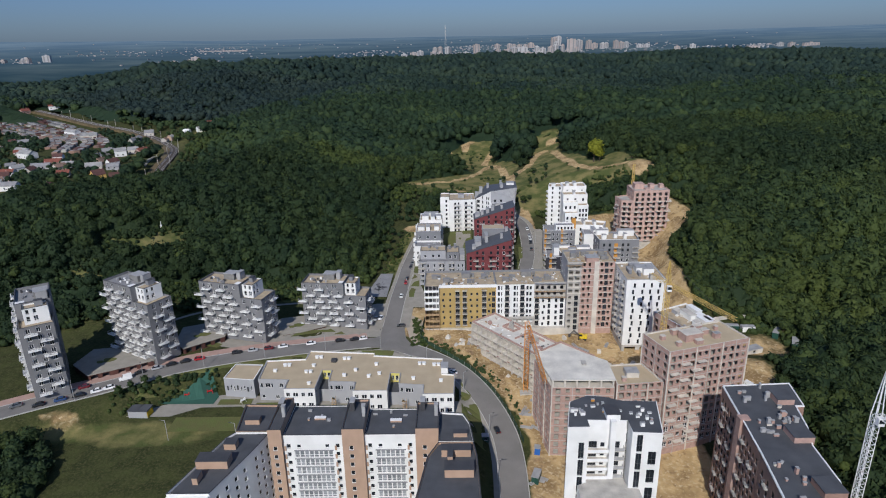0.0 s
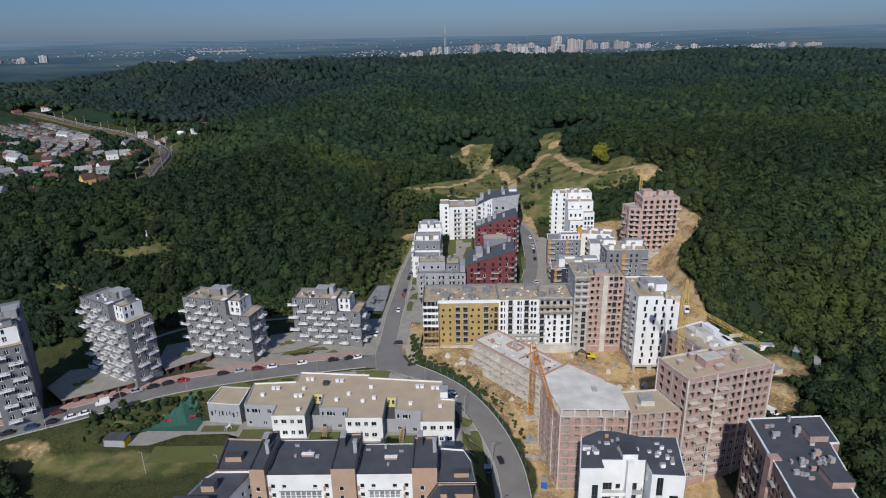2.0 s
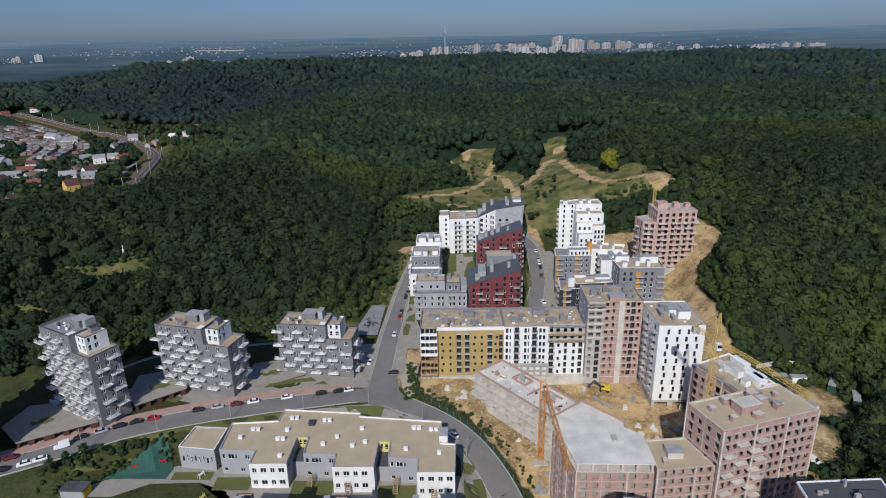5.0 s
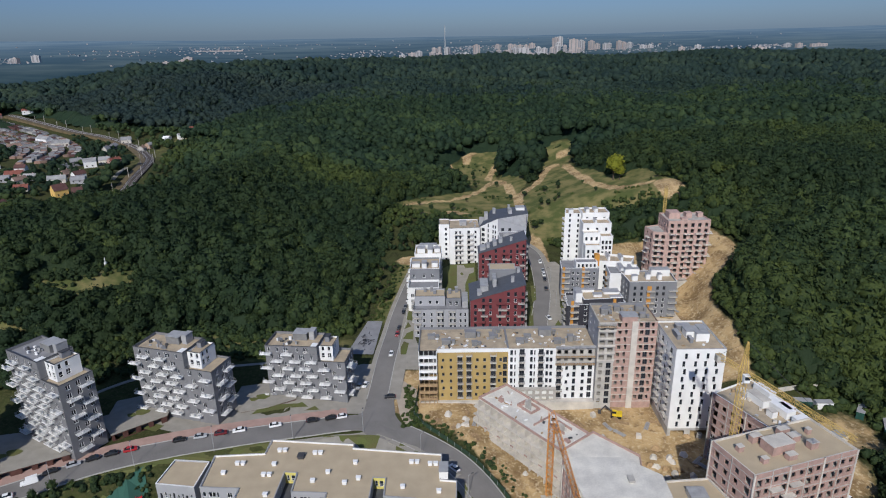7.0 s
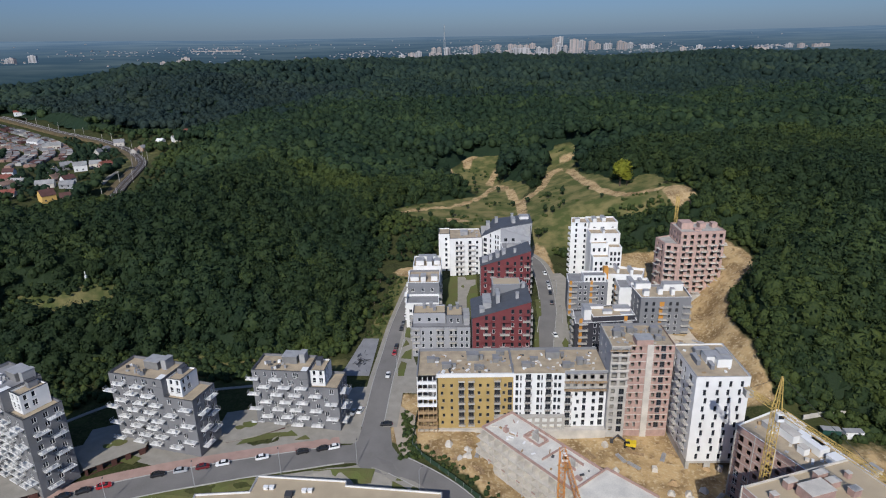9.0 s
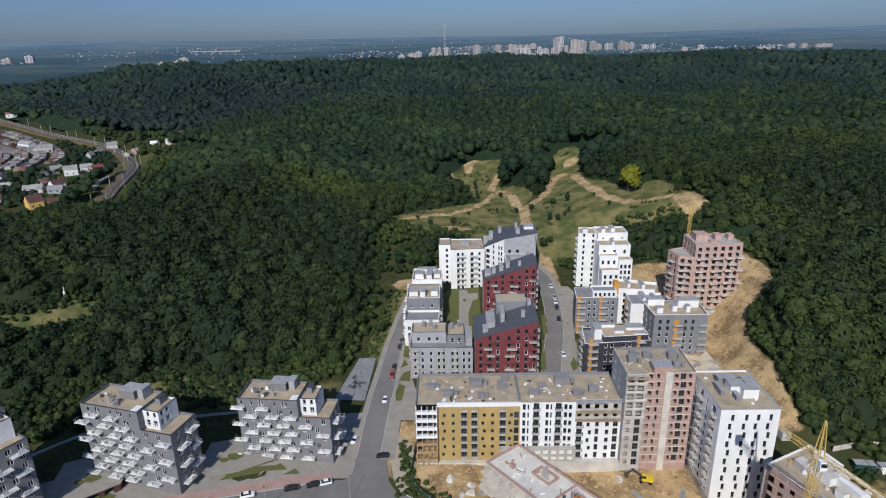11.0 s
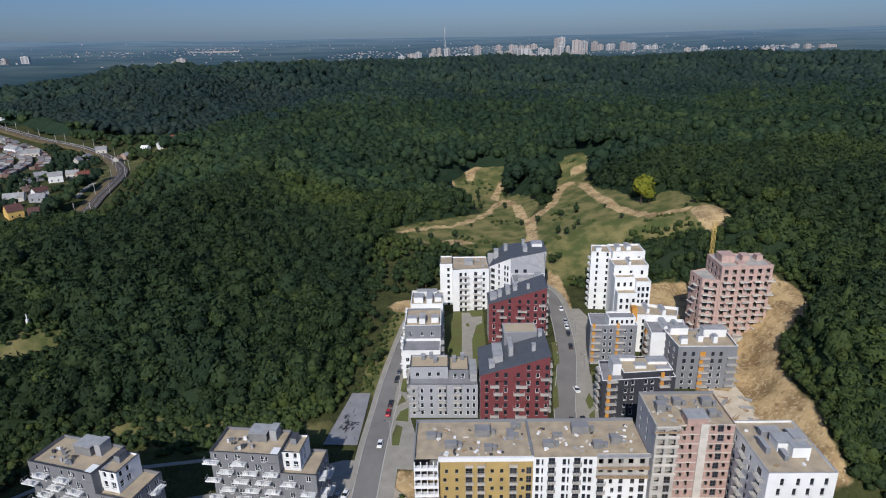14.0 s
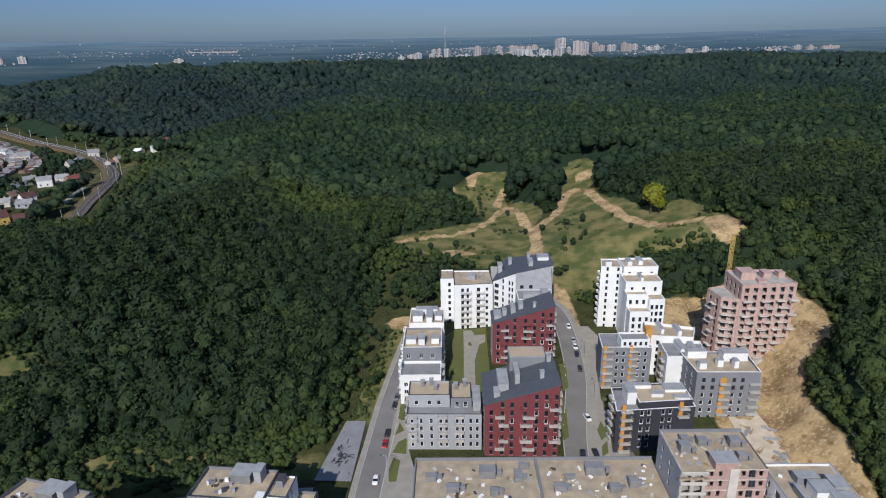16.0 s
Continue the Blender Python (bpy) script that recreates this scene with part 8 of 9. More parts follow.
GREEN_COURT = material("green_court", (0.035, 0.10, 0.075), rough=0.9, size=3, vary=0.08)
slab("pavement", [(-31, 251.5), (-12, 244), (-2, 234.5), (6, 224), (8.4, 214), (9.4, 200), (3, 200), (2.6, 238 - 6), (-33.5, 237.5), (-60, 240.4), (-64, 242)], PAVING, "grey paved strip between the school and the street", "pavement", 0.2)
slab("lawn", [(-46, 247), (-34, 249.5), (-26, 249), (-27, 243.5), (-46, 243)], LAWN, "mown lawn beside the street", "lawn", 0.32)
slab("lawn", [(-20, 246.5), (-12, 241.5), (-6, 236.5), (-9, 235.5), (-20, 240.5)], LAWN, "mown lawn beside the street bend", "lawn", 0.32)
slab("lawn", [(3.6, 228), (7.2, 221), (10.6, 212), (12, 200), (12.5, 190), (4.4, 190), (3.6, 205)], LAWN, "mown lawn wedge inside the street bend", "lawn", 0.32)
slab("lawn", [(-64, 243.6), (-96, 234), (-118, 224), (-128, 214), (-126, 211), (-112, 219.5), (-97, 230.6), (-78, 234), (-63, 239)], LAWN, "rough green embankment below the street", "lawn", 0.16)
slab("pavement", [(-128, 205), (-110, 205), (-100, 211), (-84, 211.5), (-72, 206.5), (-70, 200), (-62, 200), (-62, 206), (3, 200), (3, 214), (-94, 220), (-116, 213)], PAVING, "pale concrete footpath round the school", "pavement", 0.14)
slab("playground_surface", [(-117.5, 213.5), (-95.8, 213.2), (-95.4, 218.5), (-101.5, 229.5)], GREEN_COURT, "dark green rubber play court", "playground", 0.3)
for x0, y0, x1, y1 in ((-94, 212.6, -80.5, 216.5), (-78.5, 207.5, -66.5, 213.8), (-52.5, 203.5, -39, 211.8), (-24.2, 202.5, -12, 209.4), (-107, 195, -76, 204.2)):
    slab("lawn", rect(x0, y0, x1, y1), LAWN, "small worn lawn in front of the school", "lawn", 0.3)
slab("parking_deck", [(-46.5, 303.6), (-34.6, 303.2), (-33.6, 334), (-40.8, 334.4)], ROOF_GREY, "dark grey parking court strewn with scrap", "parking", 0.5)
slab("pavement", [(-23.5, 292), (-12, 291), (-12.6, 300), (-17, 318), (-19.5, 345), (-17, 372), (-15.4, 388), (-18, 388), (-22, 362), (-24, 330)], PAVING, "grey paved forecourt", "pavement", 0.3)
for poly in ([(-22.6, 303), (-20.2, 303), (-19.6, 313), (-22, 314.5), (-23, 309)], [(-22.6, 317), (-17.8, 316), (-18.2, 324.5), (-21, 322.5)], [(-22.5, 326), (-19.3, 328.5), (-21.2, 333)], [(-22, 335), (-19.4, 334), (-19.2, 352), (-17.4, 366), (-19.4, 366), (-21.4, 350)]):
    slab("lawn", poly, LAWN, "small lawn bed in the forecourt", "lawn", 0.42)
slab("courtyard", [(-5, 334), (8, 334), (13, 345), (13.5, 398), (-0.5, 397), (-5, 392)], LAWN, "green courtyard lawn between houses", "courtyard", 0.25)
slab("footpath", [(3.2, 396), (3.0, 380), (2.4, 352), (1.5, 336), (6.2, 336), (7.0, 352), (7.4, 372), (9.8, 384), (12.6, 386), (12.8, 392), (8, 392), (7, 396)], PAVING, "pale paved path through the courtyard", "path", 0.36)
for poly in ([(8, 343), (13, 346), (13, 366), (8.4, 364)], [(6.6, 335.6), (10.8, 336), (9.4, 341), (6.6, 341)], [(-5, 347), (-2.4, 347), (-2, 364), (-5, 366)], [(36, 322), (38.2, 324), (40.6, 346), (38, 346)], [(40.6, 350), (43, 352), (44.6, 368), (42, 368)]):
    slab("lawn", poly, LAWN, "courtyard lawn bed", "lawn", 0.4)
slab("pavement", [(51.6, 305), (60, 305), (57, 314), (54, 345), (55, 352), (64, 385), (60, 398), (53.4, 398), (53, 360), (49, 340), (45, 318)], PAVING, "pale paved yard beside the lane", "pavement", 0.24)
for poly in ([(49, 322), (52, 325), (51, 332), (48.6, 327)], [(47.6, 314), (50, 316), (51, 322), (48.4, 319)], [(53.5, 338), (57.5, 341), (58, 345), (54.6, 346)]):
    slab("lawn", poly, LAWN, "small lawn bed beside the lane", "lawn", 0.38)
slab("pavement", [(-20, 262), (-24.5, 284), (-21.5, 285), (-14.5, 278), (-13, 262), (-17.6, 256)], material("sandy_paving", (0.40, 0.34, 0.27), size=3, vary=0.1), "dusty paved corner beside the crossing", "pavement", 0.2)
slab("pavement", [(-33.5, 262.5), (-33.8, 296), (-38.5, 296), (-40, 282), (-70, 284), (-73, 274), (-83, 268), (-86, 262), (-114, 264), (-118, 254.5), (-98, 247.6), (-76, 254.2), (-52, 261.6)], PAVING, "grey paved yard round the balcony houses", "pavement", 0.18)
slab("pavement", [(-119, 252), (-119, 264), (-136, 256), (-158, 246), (-152, 231), (-147, 223.5), (-122, 240.5)], PAVING, "grey paved yard round the balcony houses", "pavement", 0.18)
for poly in ([(-75, 258.4), (-64, 262), (-58.5, 266.4), (-72, 264)], [(-62, 263.2), (-55, 264.6), (-58, 267.4)], [(-56, 262.2), (-50.5, 263.4), (-52.6, 265.4)], [(-112, 250.5), (-106, 248.4), (-104.6, 252), (-109, 253.6)]):
    slab("lawn", poly, LAWN, "small lawn bed between the balcony houses", "lawn", 0.34)

slab("work_platform", [(96, 296), (107.5, 298), (109.5, 326), (108, 346), (113, 358), (107, 359), (98, 350)], material("pale_packed_sand", (0.58, 0.51, 0.41), size=3, vary=0.1, dirt=(0.44, 0.36, 0.26), bump=0.4), "pale packed building ground", "ground", 0.16)
slab("junction", [(-39, 258.5), (-31, 249.5), (-20, 246), (-17, 253.5), (-21.5, 261), (-25, 284), (-33, 284), (-33.6, 264)], ASPHALT, "grey asphalt crossing of two streets", "road", 0.205)
back_path = thick_line([(-150, 266, 0), (-132, 282, 0), (-117, 289, 0), (-100, 293, 0), (-84, 296, 0), (-66, 299, 0), (-46, 300, 0)], 4)
back_path[:, 2] = ground(back_path[:, 0], back_path[:, 1])
ribbon("footpath", back_path, 0, 1.7, 0.16, PAVING, "narrow pale footpath behind the balcony houses", category="path")
CORTEN = material("rust_red_wall", (0.10, 0.045, 0.036), rough=0.7, size=2, vary=0.2)


def fence_line(name, pts, height, mat, label, category, post=3.0, thick=0.12):
    """A wall or hoarding that steps along the ground, panel by panel."""
    s = thing(name, label, category, pts[0][0], pts[0][1], ground_at(*pts[0]))
    o = Vector((pts[0][0], pts[0][1], ground_at(*pts[0])))
    for a, b in zip(pts, pts[1:]):
        n = max(1, int(math.dist(a, b) / post))
        for k in range(n):
            p, q = Vector(a).lerp(Vector(b), k / n), Vector(a).lerp(Vector(b), (k + 1) / n)
            z = (ground_at(*p) + ground_at(*q)) / 2 - o.z
            d = (q - p).normalized()
            nn = Vector((-d.y, d.x)) * thick / 2
            panel = Shape()
            panel.prism([(x - o.x, y - o.y) for x, y in (p - nn, q - d * 0.04 - nn, q - d * 0.04 + nn, p + nn)], z - 0.5, z + height, mat)
            part("panel", panel, s)
            po = Shape()
            po.box((p.x - o.x - 0.09, p.y - o.y - 0.09, z - 0.6), (p.x - o.x + 0.09, p.y - o.y + 0.09, z + height + 0.1), METAL)
            part("post", po, s)
    return s




def podium(poly, fronts, z0, h, label):
    """A raised yard over a car park: rust-red front walls with bays backed by a near-black block for shade, a pale slab
    on top and a planted bed.
    """
    b = thing("podium", label, "podium", poly[0][0], poly[0][1], z0)
    ring = [(x - poly[0][0], y - poly[0][1]) for x, y in poly]
    walls = Shape()
    for k in range(len(ring)):
        a, c = ring[k], ring[(k + 1) % len(ring)]
        L = math.dist(a, c)
        bays = [(u, 0.15, 2.6, h - 0.9, "open") for u in np.arange(0.8, L - 3.4, 4.3)] if k in fronts else []
        facade(walls, b, a, c, -1.2, h - 0.3, bays, CORTEN)
    part("wall", walls, b, "rust-red clad wall")
    # solid near-black filling, added so that the bays look shaded
    deep = Shape()
    deep.prism(inset(ring, 1.6), -1.0, h - 0.32, DARK)
    part("car_park", deep, b, "near-black solid block painting the shade behind the bays")
    top = Shape()
    top.prism(inset(ring, -0.35), h - 0.298, h, PAVING)
    part("deck", top, b, "pale paved deck")
    c = np.mean(ring, axis=0)
    for sx, sy, r in ((0.15, 0.1, 2.6), (-0.35, -0.2, 1.7)):
        bed = Shape()
        o = c + np.array([sx, sy]) * 6
        bed.prism([(o[0] + r * (1.0 + 0.25 * math.sin(3 * a)) * math.cos(a), o[1] + 0.7 * r * math.sin(a)) for a in np.linspace(0, 2 * math.pi, 11)[:-1]], h + 0.002, h + 0.14, LAWN)
        part("planted_bed", bed, b, "small grass bed")
    return b


podium([(-118.6, 243.2), (-112, 248.6), (-104.4, 254.6), (-104.8, 257.2), (-115.6, 260.1), (-113.4, 270), (-127, 264), (-124.6, 250)], (0, 1), 12.0, 3.0, "raised paved yard with a rust-red wall between the balcony houses")
podium([(-149, 221), (-140, 226), (-127.5, 233), (-149.8, 244.8), (-158.5, 243), (-160, 230)], (0, 1), 12.0, 3.0, "raised paved yard with a rust-red wall below the balcony houses")
podium([(-79, 259.8), (-70, 262.8), (-60.5, 268.4), (-71.6, 270.9), (-72.2, 280), (-84, 277), (-84, 264)], (0, 1), 10.6, 2.2, "low raised yard with a rust-red wall along a ramp")
GREEN_MESH = material("green_hoarding", (0.03, 0.06, 0.035), size=2, vary=0.2)
fence_line("site_fence", [(-13.5, 279), (-14.6, 262), (-11, 256.5), (-2, 248), (8, 238), (16.5, 225), (23, 210), (26.5, 196)], 1.9, GREEN_MESH, "dark green site fence along the street bend", "fence", 3.2)
fence_line("site_fence", [(128, 338), (125, 324), (124.4, 310), (124, 298), (124, 288)], 1.8, METAL, "grey mesh fence on top of the cutting", "fence", 3.2, 0.06)
fence_line("site_fence", [(126, 272), (138, 274.5), (150, 272), (158, 262), (160, 250)], 2.0, CONCRETE_LIGHT, "pale concrete panel fence at the wood edge", "fence", 3.0)


# ---- lattice cranes ----
def lattice(s, a, b, w, mat, step, bar=0.11):
    """A square lattice boom between two points."""
    a, b = Vector(a), Vector(b)
    d = (b - a).normalized()
    u = d.cross(Vector((0, 0, 1)) if abs(d.z) < 0.9 else Vector((0, 1, 0))).normalized() * w / 2
    v = d.cross(u).normalized() * w / 2
    legs = [u + v, u - v, -u - v, -u + v]
    for l in legs:
        s.bar(a + l, b + l, bar * 1.4, mat)
    n = max(1, int((b - a).length / step))
    for k in range(n):
        p, q = a.lerp(b, k / n), a.lerp(b, (k + 1) / n)
        for i in range(4):
            j = (i + 1) % 4
            s.bar(p + legs[i], p + legs[j], bar * 0.8, mat)
            s.bar(p + legs[i], q + legs[j], bar * 0.8, mat)


def tower_crane(x, y, z0, z1, heading, reach, back, mat, label, peak=7.0, tilt=0.0, w=1.7, cab=True):
    c = thing("tower_crane", label, "crane", x, y, z0)
    h = z1 - z0
    s = Shape()
    lattice(s, (0, 0, 0), (0, 0, h), w, mat, w)
    part("mast", s, c)
    s = Shape()
    s.box((-2.4, -2.4, -1.5), (2.4, 2.4, 0.35), CONCRETE)
    part("foundation", s, c, "concrete foundation block")
    d = Vector((math.cos(heading), math.sin(heading), 0))
    s = Shape()
    lattice(s, Vector((0, 0, h)) + d * 1.0, Vector((0, 0, h + reach * math.tan(tilt))) + d * reach, 1.15, mat, 1.9, 0.08)
    part("jib", s, c)
    if back:
        s = Shape()
        lattice(s, Vector((0, 0, h)) - d * 1.0, Vector((0, 0, h)) - d * back, 1.15, mat, 1.9, 0.08)
        s2 = Shape()
        e = -d * (back - 1)
        s2.box((e.x - 1.0, e.y - 1.0, h - 1.6), (e.x + 1.0, e.y + 1.0, h + 0.4), CONCRETE)
        part("counter_jib", s, c)
        part("counterweight", s2, c, "grey concrete counterweight")
    if peak:
        s = Shape()
        for i in (-0.8, 0.8):
            for j in (-0.8, 0.8):
                s.bar((i, j, h), (i * 0.15, j * 0.15, h + peak), 0.2, mat)
        for k in (0.25, 0.5, 0.75):
            r = 0.8 * (1 - 0.85 * k)
            s.bar((-r, -r, h + peak * k), (r, r, h + peak * k), 0.1, mat)
            s.bar((r, -r, h + peak * k), (-r, r, h + peak * k), 0.1, mat)
        top = Vector((0, 0, h + peak))
        s.bar(top, Vector((0, 0, h + reach * 0.75 * math.tan(tilt) + 0.6)) + d * reach * 0.75, 0.07, DARK_METAL)
        if back:
            s.bar(top, Vector((0, 0, h + 0.6)) - d * back * 0.9, 0.07, DARK_METAL)
        part("tower_head", s, c)
    if not cab:
        return
    s = Shape()
    s.box((-0.7, -2.3, h - 2.4), (0.9, -0.95, h - 0.2), WHITE_METAL)
    s.box((-0.6, -2.34, h - 1.5), (0.8, -2.301, h - 0.5), GLASS)
    part("cab", s, c, "small white operator cab")


tower_crane(30.4, 224.4, ground_at(30.4, 224.4), 35.0, math.radians(-89), 44, 0, CRANE_ORANGE, "rusty orange tower crane beside the open frame", peak=0, tilt=-0.02)
tower_crane(80.2, 212.4, 1.0, 55.5, math.radians(-69.6), 33, 10, CRANE_YELLOW, "yellow tower crane rising behind the brick block", peak=9)
tower_crane(117.0, 391.0, 22, 63.5, math.radians(80), 1.5, 0, CRANE_YELLOW, "bare yellow crane mast behind the brick tower", peak=0, w=1.25, cab=False)
tower_crane(107, 134.4, ground_at(107, 134.4), 52, math.radians(-78), 30, 0, WHITE_METAL, "pale lattice crane at the wood edge", peak=12, w=1.7)

# scrap, pallets and materials on the site
BLUE = material("blue_plastic", (0.03, 0.12, 0.42), rough=0.6, size=1)
for k in range(170):
    x, y = rnd.uniform(24, 94), rnd.uniform(207, 264)
    if 52 < k <= 70:
        x, y = rnd.uniform(-8, 9), rnd.uniform(246, 264)
    if k > 70:
        x, y = rnd.uniform(99, 111), rnd.uniform(290, 345)
    if k > 100:
        x, y = rnd.uniform(24, 33), rnd.uniform(160, 215)
    if k > 120:
        x, y = rnd.gauss(70, 14), rnd.gauss(228, 10)
    if soil_mask(np.array([x]), np.array([y]))[0] < 0.6:
        continue
    s = Shape()
    kind = rnd.choice(["pallet", "planks", "block_stack", "pipe_stack", "debris_heap"]) if k < 71 else "debris_heap" if k > 120 else rnd.choice(["planks", "pipe_stack"])
    t = rnd.uniform(0, 3)
    z = ground_at(x, y)
    ob = thing(kind, {"pallet": "stacked timber pallet on bare soil", "planks": "loose grey planks lying on the soil", "block_stack": "stack of pale building blocks on the soil", "pipe_stack": "stack of grey pipes lying on the soil", "debris_heap": "heap of pale rubble on the building site"}[kind], "building material", x, y, z, math.degrees(t))
    if kind == "pallet":
        for i in range(3):
            s.box((-1.0, -0.7 + i * 0.55, 0), (1.0, -0.4 + i * 0.55, 0.9), TIMBER)
            part("board", s, ob)
            s = Shape()
    elif kind == "planks":
        for i in range(4):
            s.box((-2.2, -0.8 + i * 0.42, -0.1), (rnd.uniform(1.4, 2.6), -0.5 + i * 0.42, 0.14 + 0.1 * (i % 2)), TIMBER)
            part("plank", s, ob)
            s = Shape()
    elif kind == "block_stack":
        s.box((-0.9, -0.8, -0.1), (0.9, 0.8, 1.1), CONCRETE_LIGHT)
        part("block", s, ob)
        s = Shape()
        s.box((-0.6, -0.7, 1.103), (0.8, 0.7, 1.6), CONCRETE_LIGHT)
        part("block", s, ob)
    elif kind == "pipe_stack":
        for i in range(5):
            s.bar((-2.4, -0.6 + 0.3 * i, 0.15 + 0.26 * (i % 2)), (2.4, -0.6 + 0.3 * i, 0.15 + 0.26 * (i % 2)), 0.26, METAL)
            part("pipe", s, ob)
            s = Shape()
    else:
        ring = [(math.cos(a) * rnd.uniform(1.2, 2.4), math.sin(a) * rnd.uniform(1.0, 1.9)) for a in np.linspace(0, 2 * math.pi, 10)[:-1]]
        tip = [(x * 0.35, y * 0.35, rnd.uniform(0.7, 1.2)) for x, y in ring]
        loft([[(x, y, -0.3) for x, y in ring], tip], CONCRETE_LIGHT if k % 2 else SOIL, s)
    if kind == "debris_heap":
        part("mound", s, ob)


def excavator(x, y, turn):
    e = thing("excavator", "yellow tracked excavator digging in the pit", "excavator", x, y, ground_at(x, y), turn)
    for v in (-1.2, 0.7):
        s = Shape()
        s.prism([(-1.9, v), (1.9, v), (1.9, v + 0.55), (-1.9, v + 0.55)], 0, 0.85, TYRE)
        part("track", s, e, "black steel track")
    s = Shape()
    s.box((-2.0, -1.2, 0.95), (1.3, 1.2, 2.0), CRANE_BRIGHT)
    s.box((-2.2, -1.1, 1.1), (-1.2, 1.1, 2.3), CRANE_BRIGHT)
    part("house", s, e, "bright yellow engine house")
    s = Shape()
    s.box((0.0, 0.1, 2.0), (1.4, 1.15, 3.0), GLASS)
    s.box((-0.05, 0.05, 3.0), (1.45, 1.2, 3.1), CRANE_BRIGHT)
    part("cab", s, e)
    s = Shape()
    s.bar((1.2, -0.3, 1.7), (4.2, -0.3, 4.0), 0.45, DARK_METAL)
    part("boom", s, e, "dark steel boom")
    s = Shape()
    s.bar((4.1, -0.3, 4.0), (6.0, -0.3, 1.6), 0.35, DARK_METAL)
    part("stick", s, e)
    s = Shape()
    s.box((5.5, -0.9, 0.6), (6.6, 0.3, 1.7), DARK_METAL)
    part("bucket", s, e)


CRANE_BRIGHT = material("machine_yellow", (0.68, 0.50, 0.03), rough=0.45, size=1, vary=0.1)
excavator(61.5, 263, 165)


def container(x, y, turn, mat, label, L=6.0, W=2.5, H=2.6):
    c = thing("site_cabin", label, "cabin", x, y, ground_at(x, y), turn)
    s = Shape()
    s.box((-L / 2, -W / 2, -0.3), (L / 2, W / 2, H), mat)
    part("body", s, c)
    s = Shape()
    s.prism([(-L / 2 - 0.1, -W / 2 - 0.1), (L / 2 + 0.1, -W / 2 - 0.1), (L / 2 + 0.1, W / 2 + 0.1), (-L / 2 - 0.1, W / 2 + 0.1)], H, H + 0.15, METAL)
    part("roof", s, c)
    part("window", window_mesh(1.2, 1.0, "dark"), c, m=Matrix.Translation((-0.4, -W / 2 - 0.1, 1.0)))


GREEN_PAINT = material("dark_green_paint", (0.02, 0.07, 0.055), rough=0.6, size=2, vary=0.15)
container(138, 262.5, -4, WHITE_METAL, "white site cabin near the wood")
container(131, 263.8, -8, GREEN_PAINT, "dark green site cabin near the wood")
container(150, 259, 52, GREEN_PAINT, "dark green site container near the wood", 9)
container(153, 249, 62, GREEN_PAINT, "dark green site container near the wood", 8)
container(131, 244, 20, CONCRETE_LIGHT, "pale concrete store on the platform", 10, 4, 2.2)
container(31, 191, 80, BLUE, "small blue site cabin beside the shell", 2.4, 2.0, 2.4)
container(29, 178, 70, GREEN_PAINT, "green site container beside the lane", 5)
container(12.2, 196.5, 0, GREEN_PAINT, "small green kiosk on the lawn", 2.6, 2.2, 2.3)
container(104, 300, 65, WHITE_METAL, "white site cabin below the cutting", 5)

# shed by the street, play equipment
sh = thing("substation_shed", "small grey shed with a dark lean-to roof", "shed", -121.5, 206.6, ground_at(-121.5, 206.6), -4)
s = Shape()
s.box((-4.2, -2.2, -0.5), (3.4, 2.2, 2.9), GREY)
part("wall", s, sh)
s = Shape()
s.prism([(-4.5, -2.5), (-0.4, -2.5), (-0.4, 2.5), (-4.5, 2.5)], 2.9, 3.1, ROOF_DARK)
part("roof", s, sh)
s = Shape()
s.prism([(-0.2, -2.5), (3.7, -2.5), (3.7, 2.5), (-0.2, 2.5)], 3.0, 3.2, ROOF_DARK)
part("roof", s, sh)
s = Shape()
s.box((3.4, -2.0, 0.0), (3.6, 2.0, 2.5), material("bright_yellow_board", (0.72, 0.46, 0.02), size=2))
part("board", s, sh, "bright yellow board")
REDP = material("red_plastic", (0.55, 0.03, 0.03), rough=0.5, size=1)
for x, y, mat, lab in ((-108.5, 218.5, REDP, "red climbing frame on the play court"), (-100, 221, REDP, "red spring rocker on the play court"), (-105, 222, BLUE, "blue play post on the court"), (-79.5, 203.2, LIME, "yellow sandpit frame beside the path"), (-84, 214, WHITE_METAL, "white swing frame on the lawn")):
    p = thing("play_equipment", lab, "playground", x, y, ground_at(x, y) + 0.3, rnd.uniform(0, 90))
    s = Shape()
    for i in (-1.1, 1.1):
        for j in (-0.6, 0.6):
            s.bar((i, j, 0), (i * 0.8, j * 0.3, 2.0), 0.12, mat)
    part("frame", s, p)
    s = Shape()
    s.box((-0.9, -0.4, 1.1), (0.9, 0.4, 1.3), mat)
    part("platform", s, p)

# timber stair towers behind the school wings
for x, y in ((-46.5, 208.8), (-33.5, 204.5), (-18.5, 207.2), (-6, 201.6)):
    p = thing("timber_stair", "open timber outdoor stair against the wall", "stair", x, y, ground_at(x, y))
    for i in range(8):
        s = Shape()
        s.box((-0.7, -1.8 + 0.42 * i, 0.4 + 0.5 * i), (0.7, -1.4 + 0.42 * i, 0.48 + 0.5 * i), TIMBER)
        part("tread", s, p)
    for i in (-0.75, 0.75):
        s = Shape()
        s.bar((i, -1.8, 0.3), (i, 1.6, 4.4), 0.16, TIMBER)
        s.bar((i, 1.5, 0), (i, 1.5, 5.2), 0.14, TIMBER)
        part("stringer", s, p)


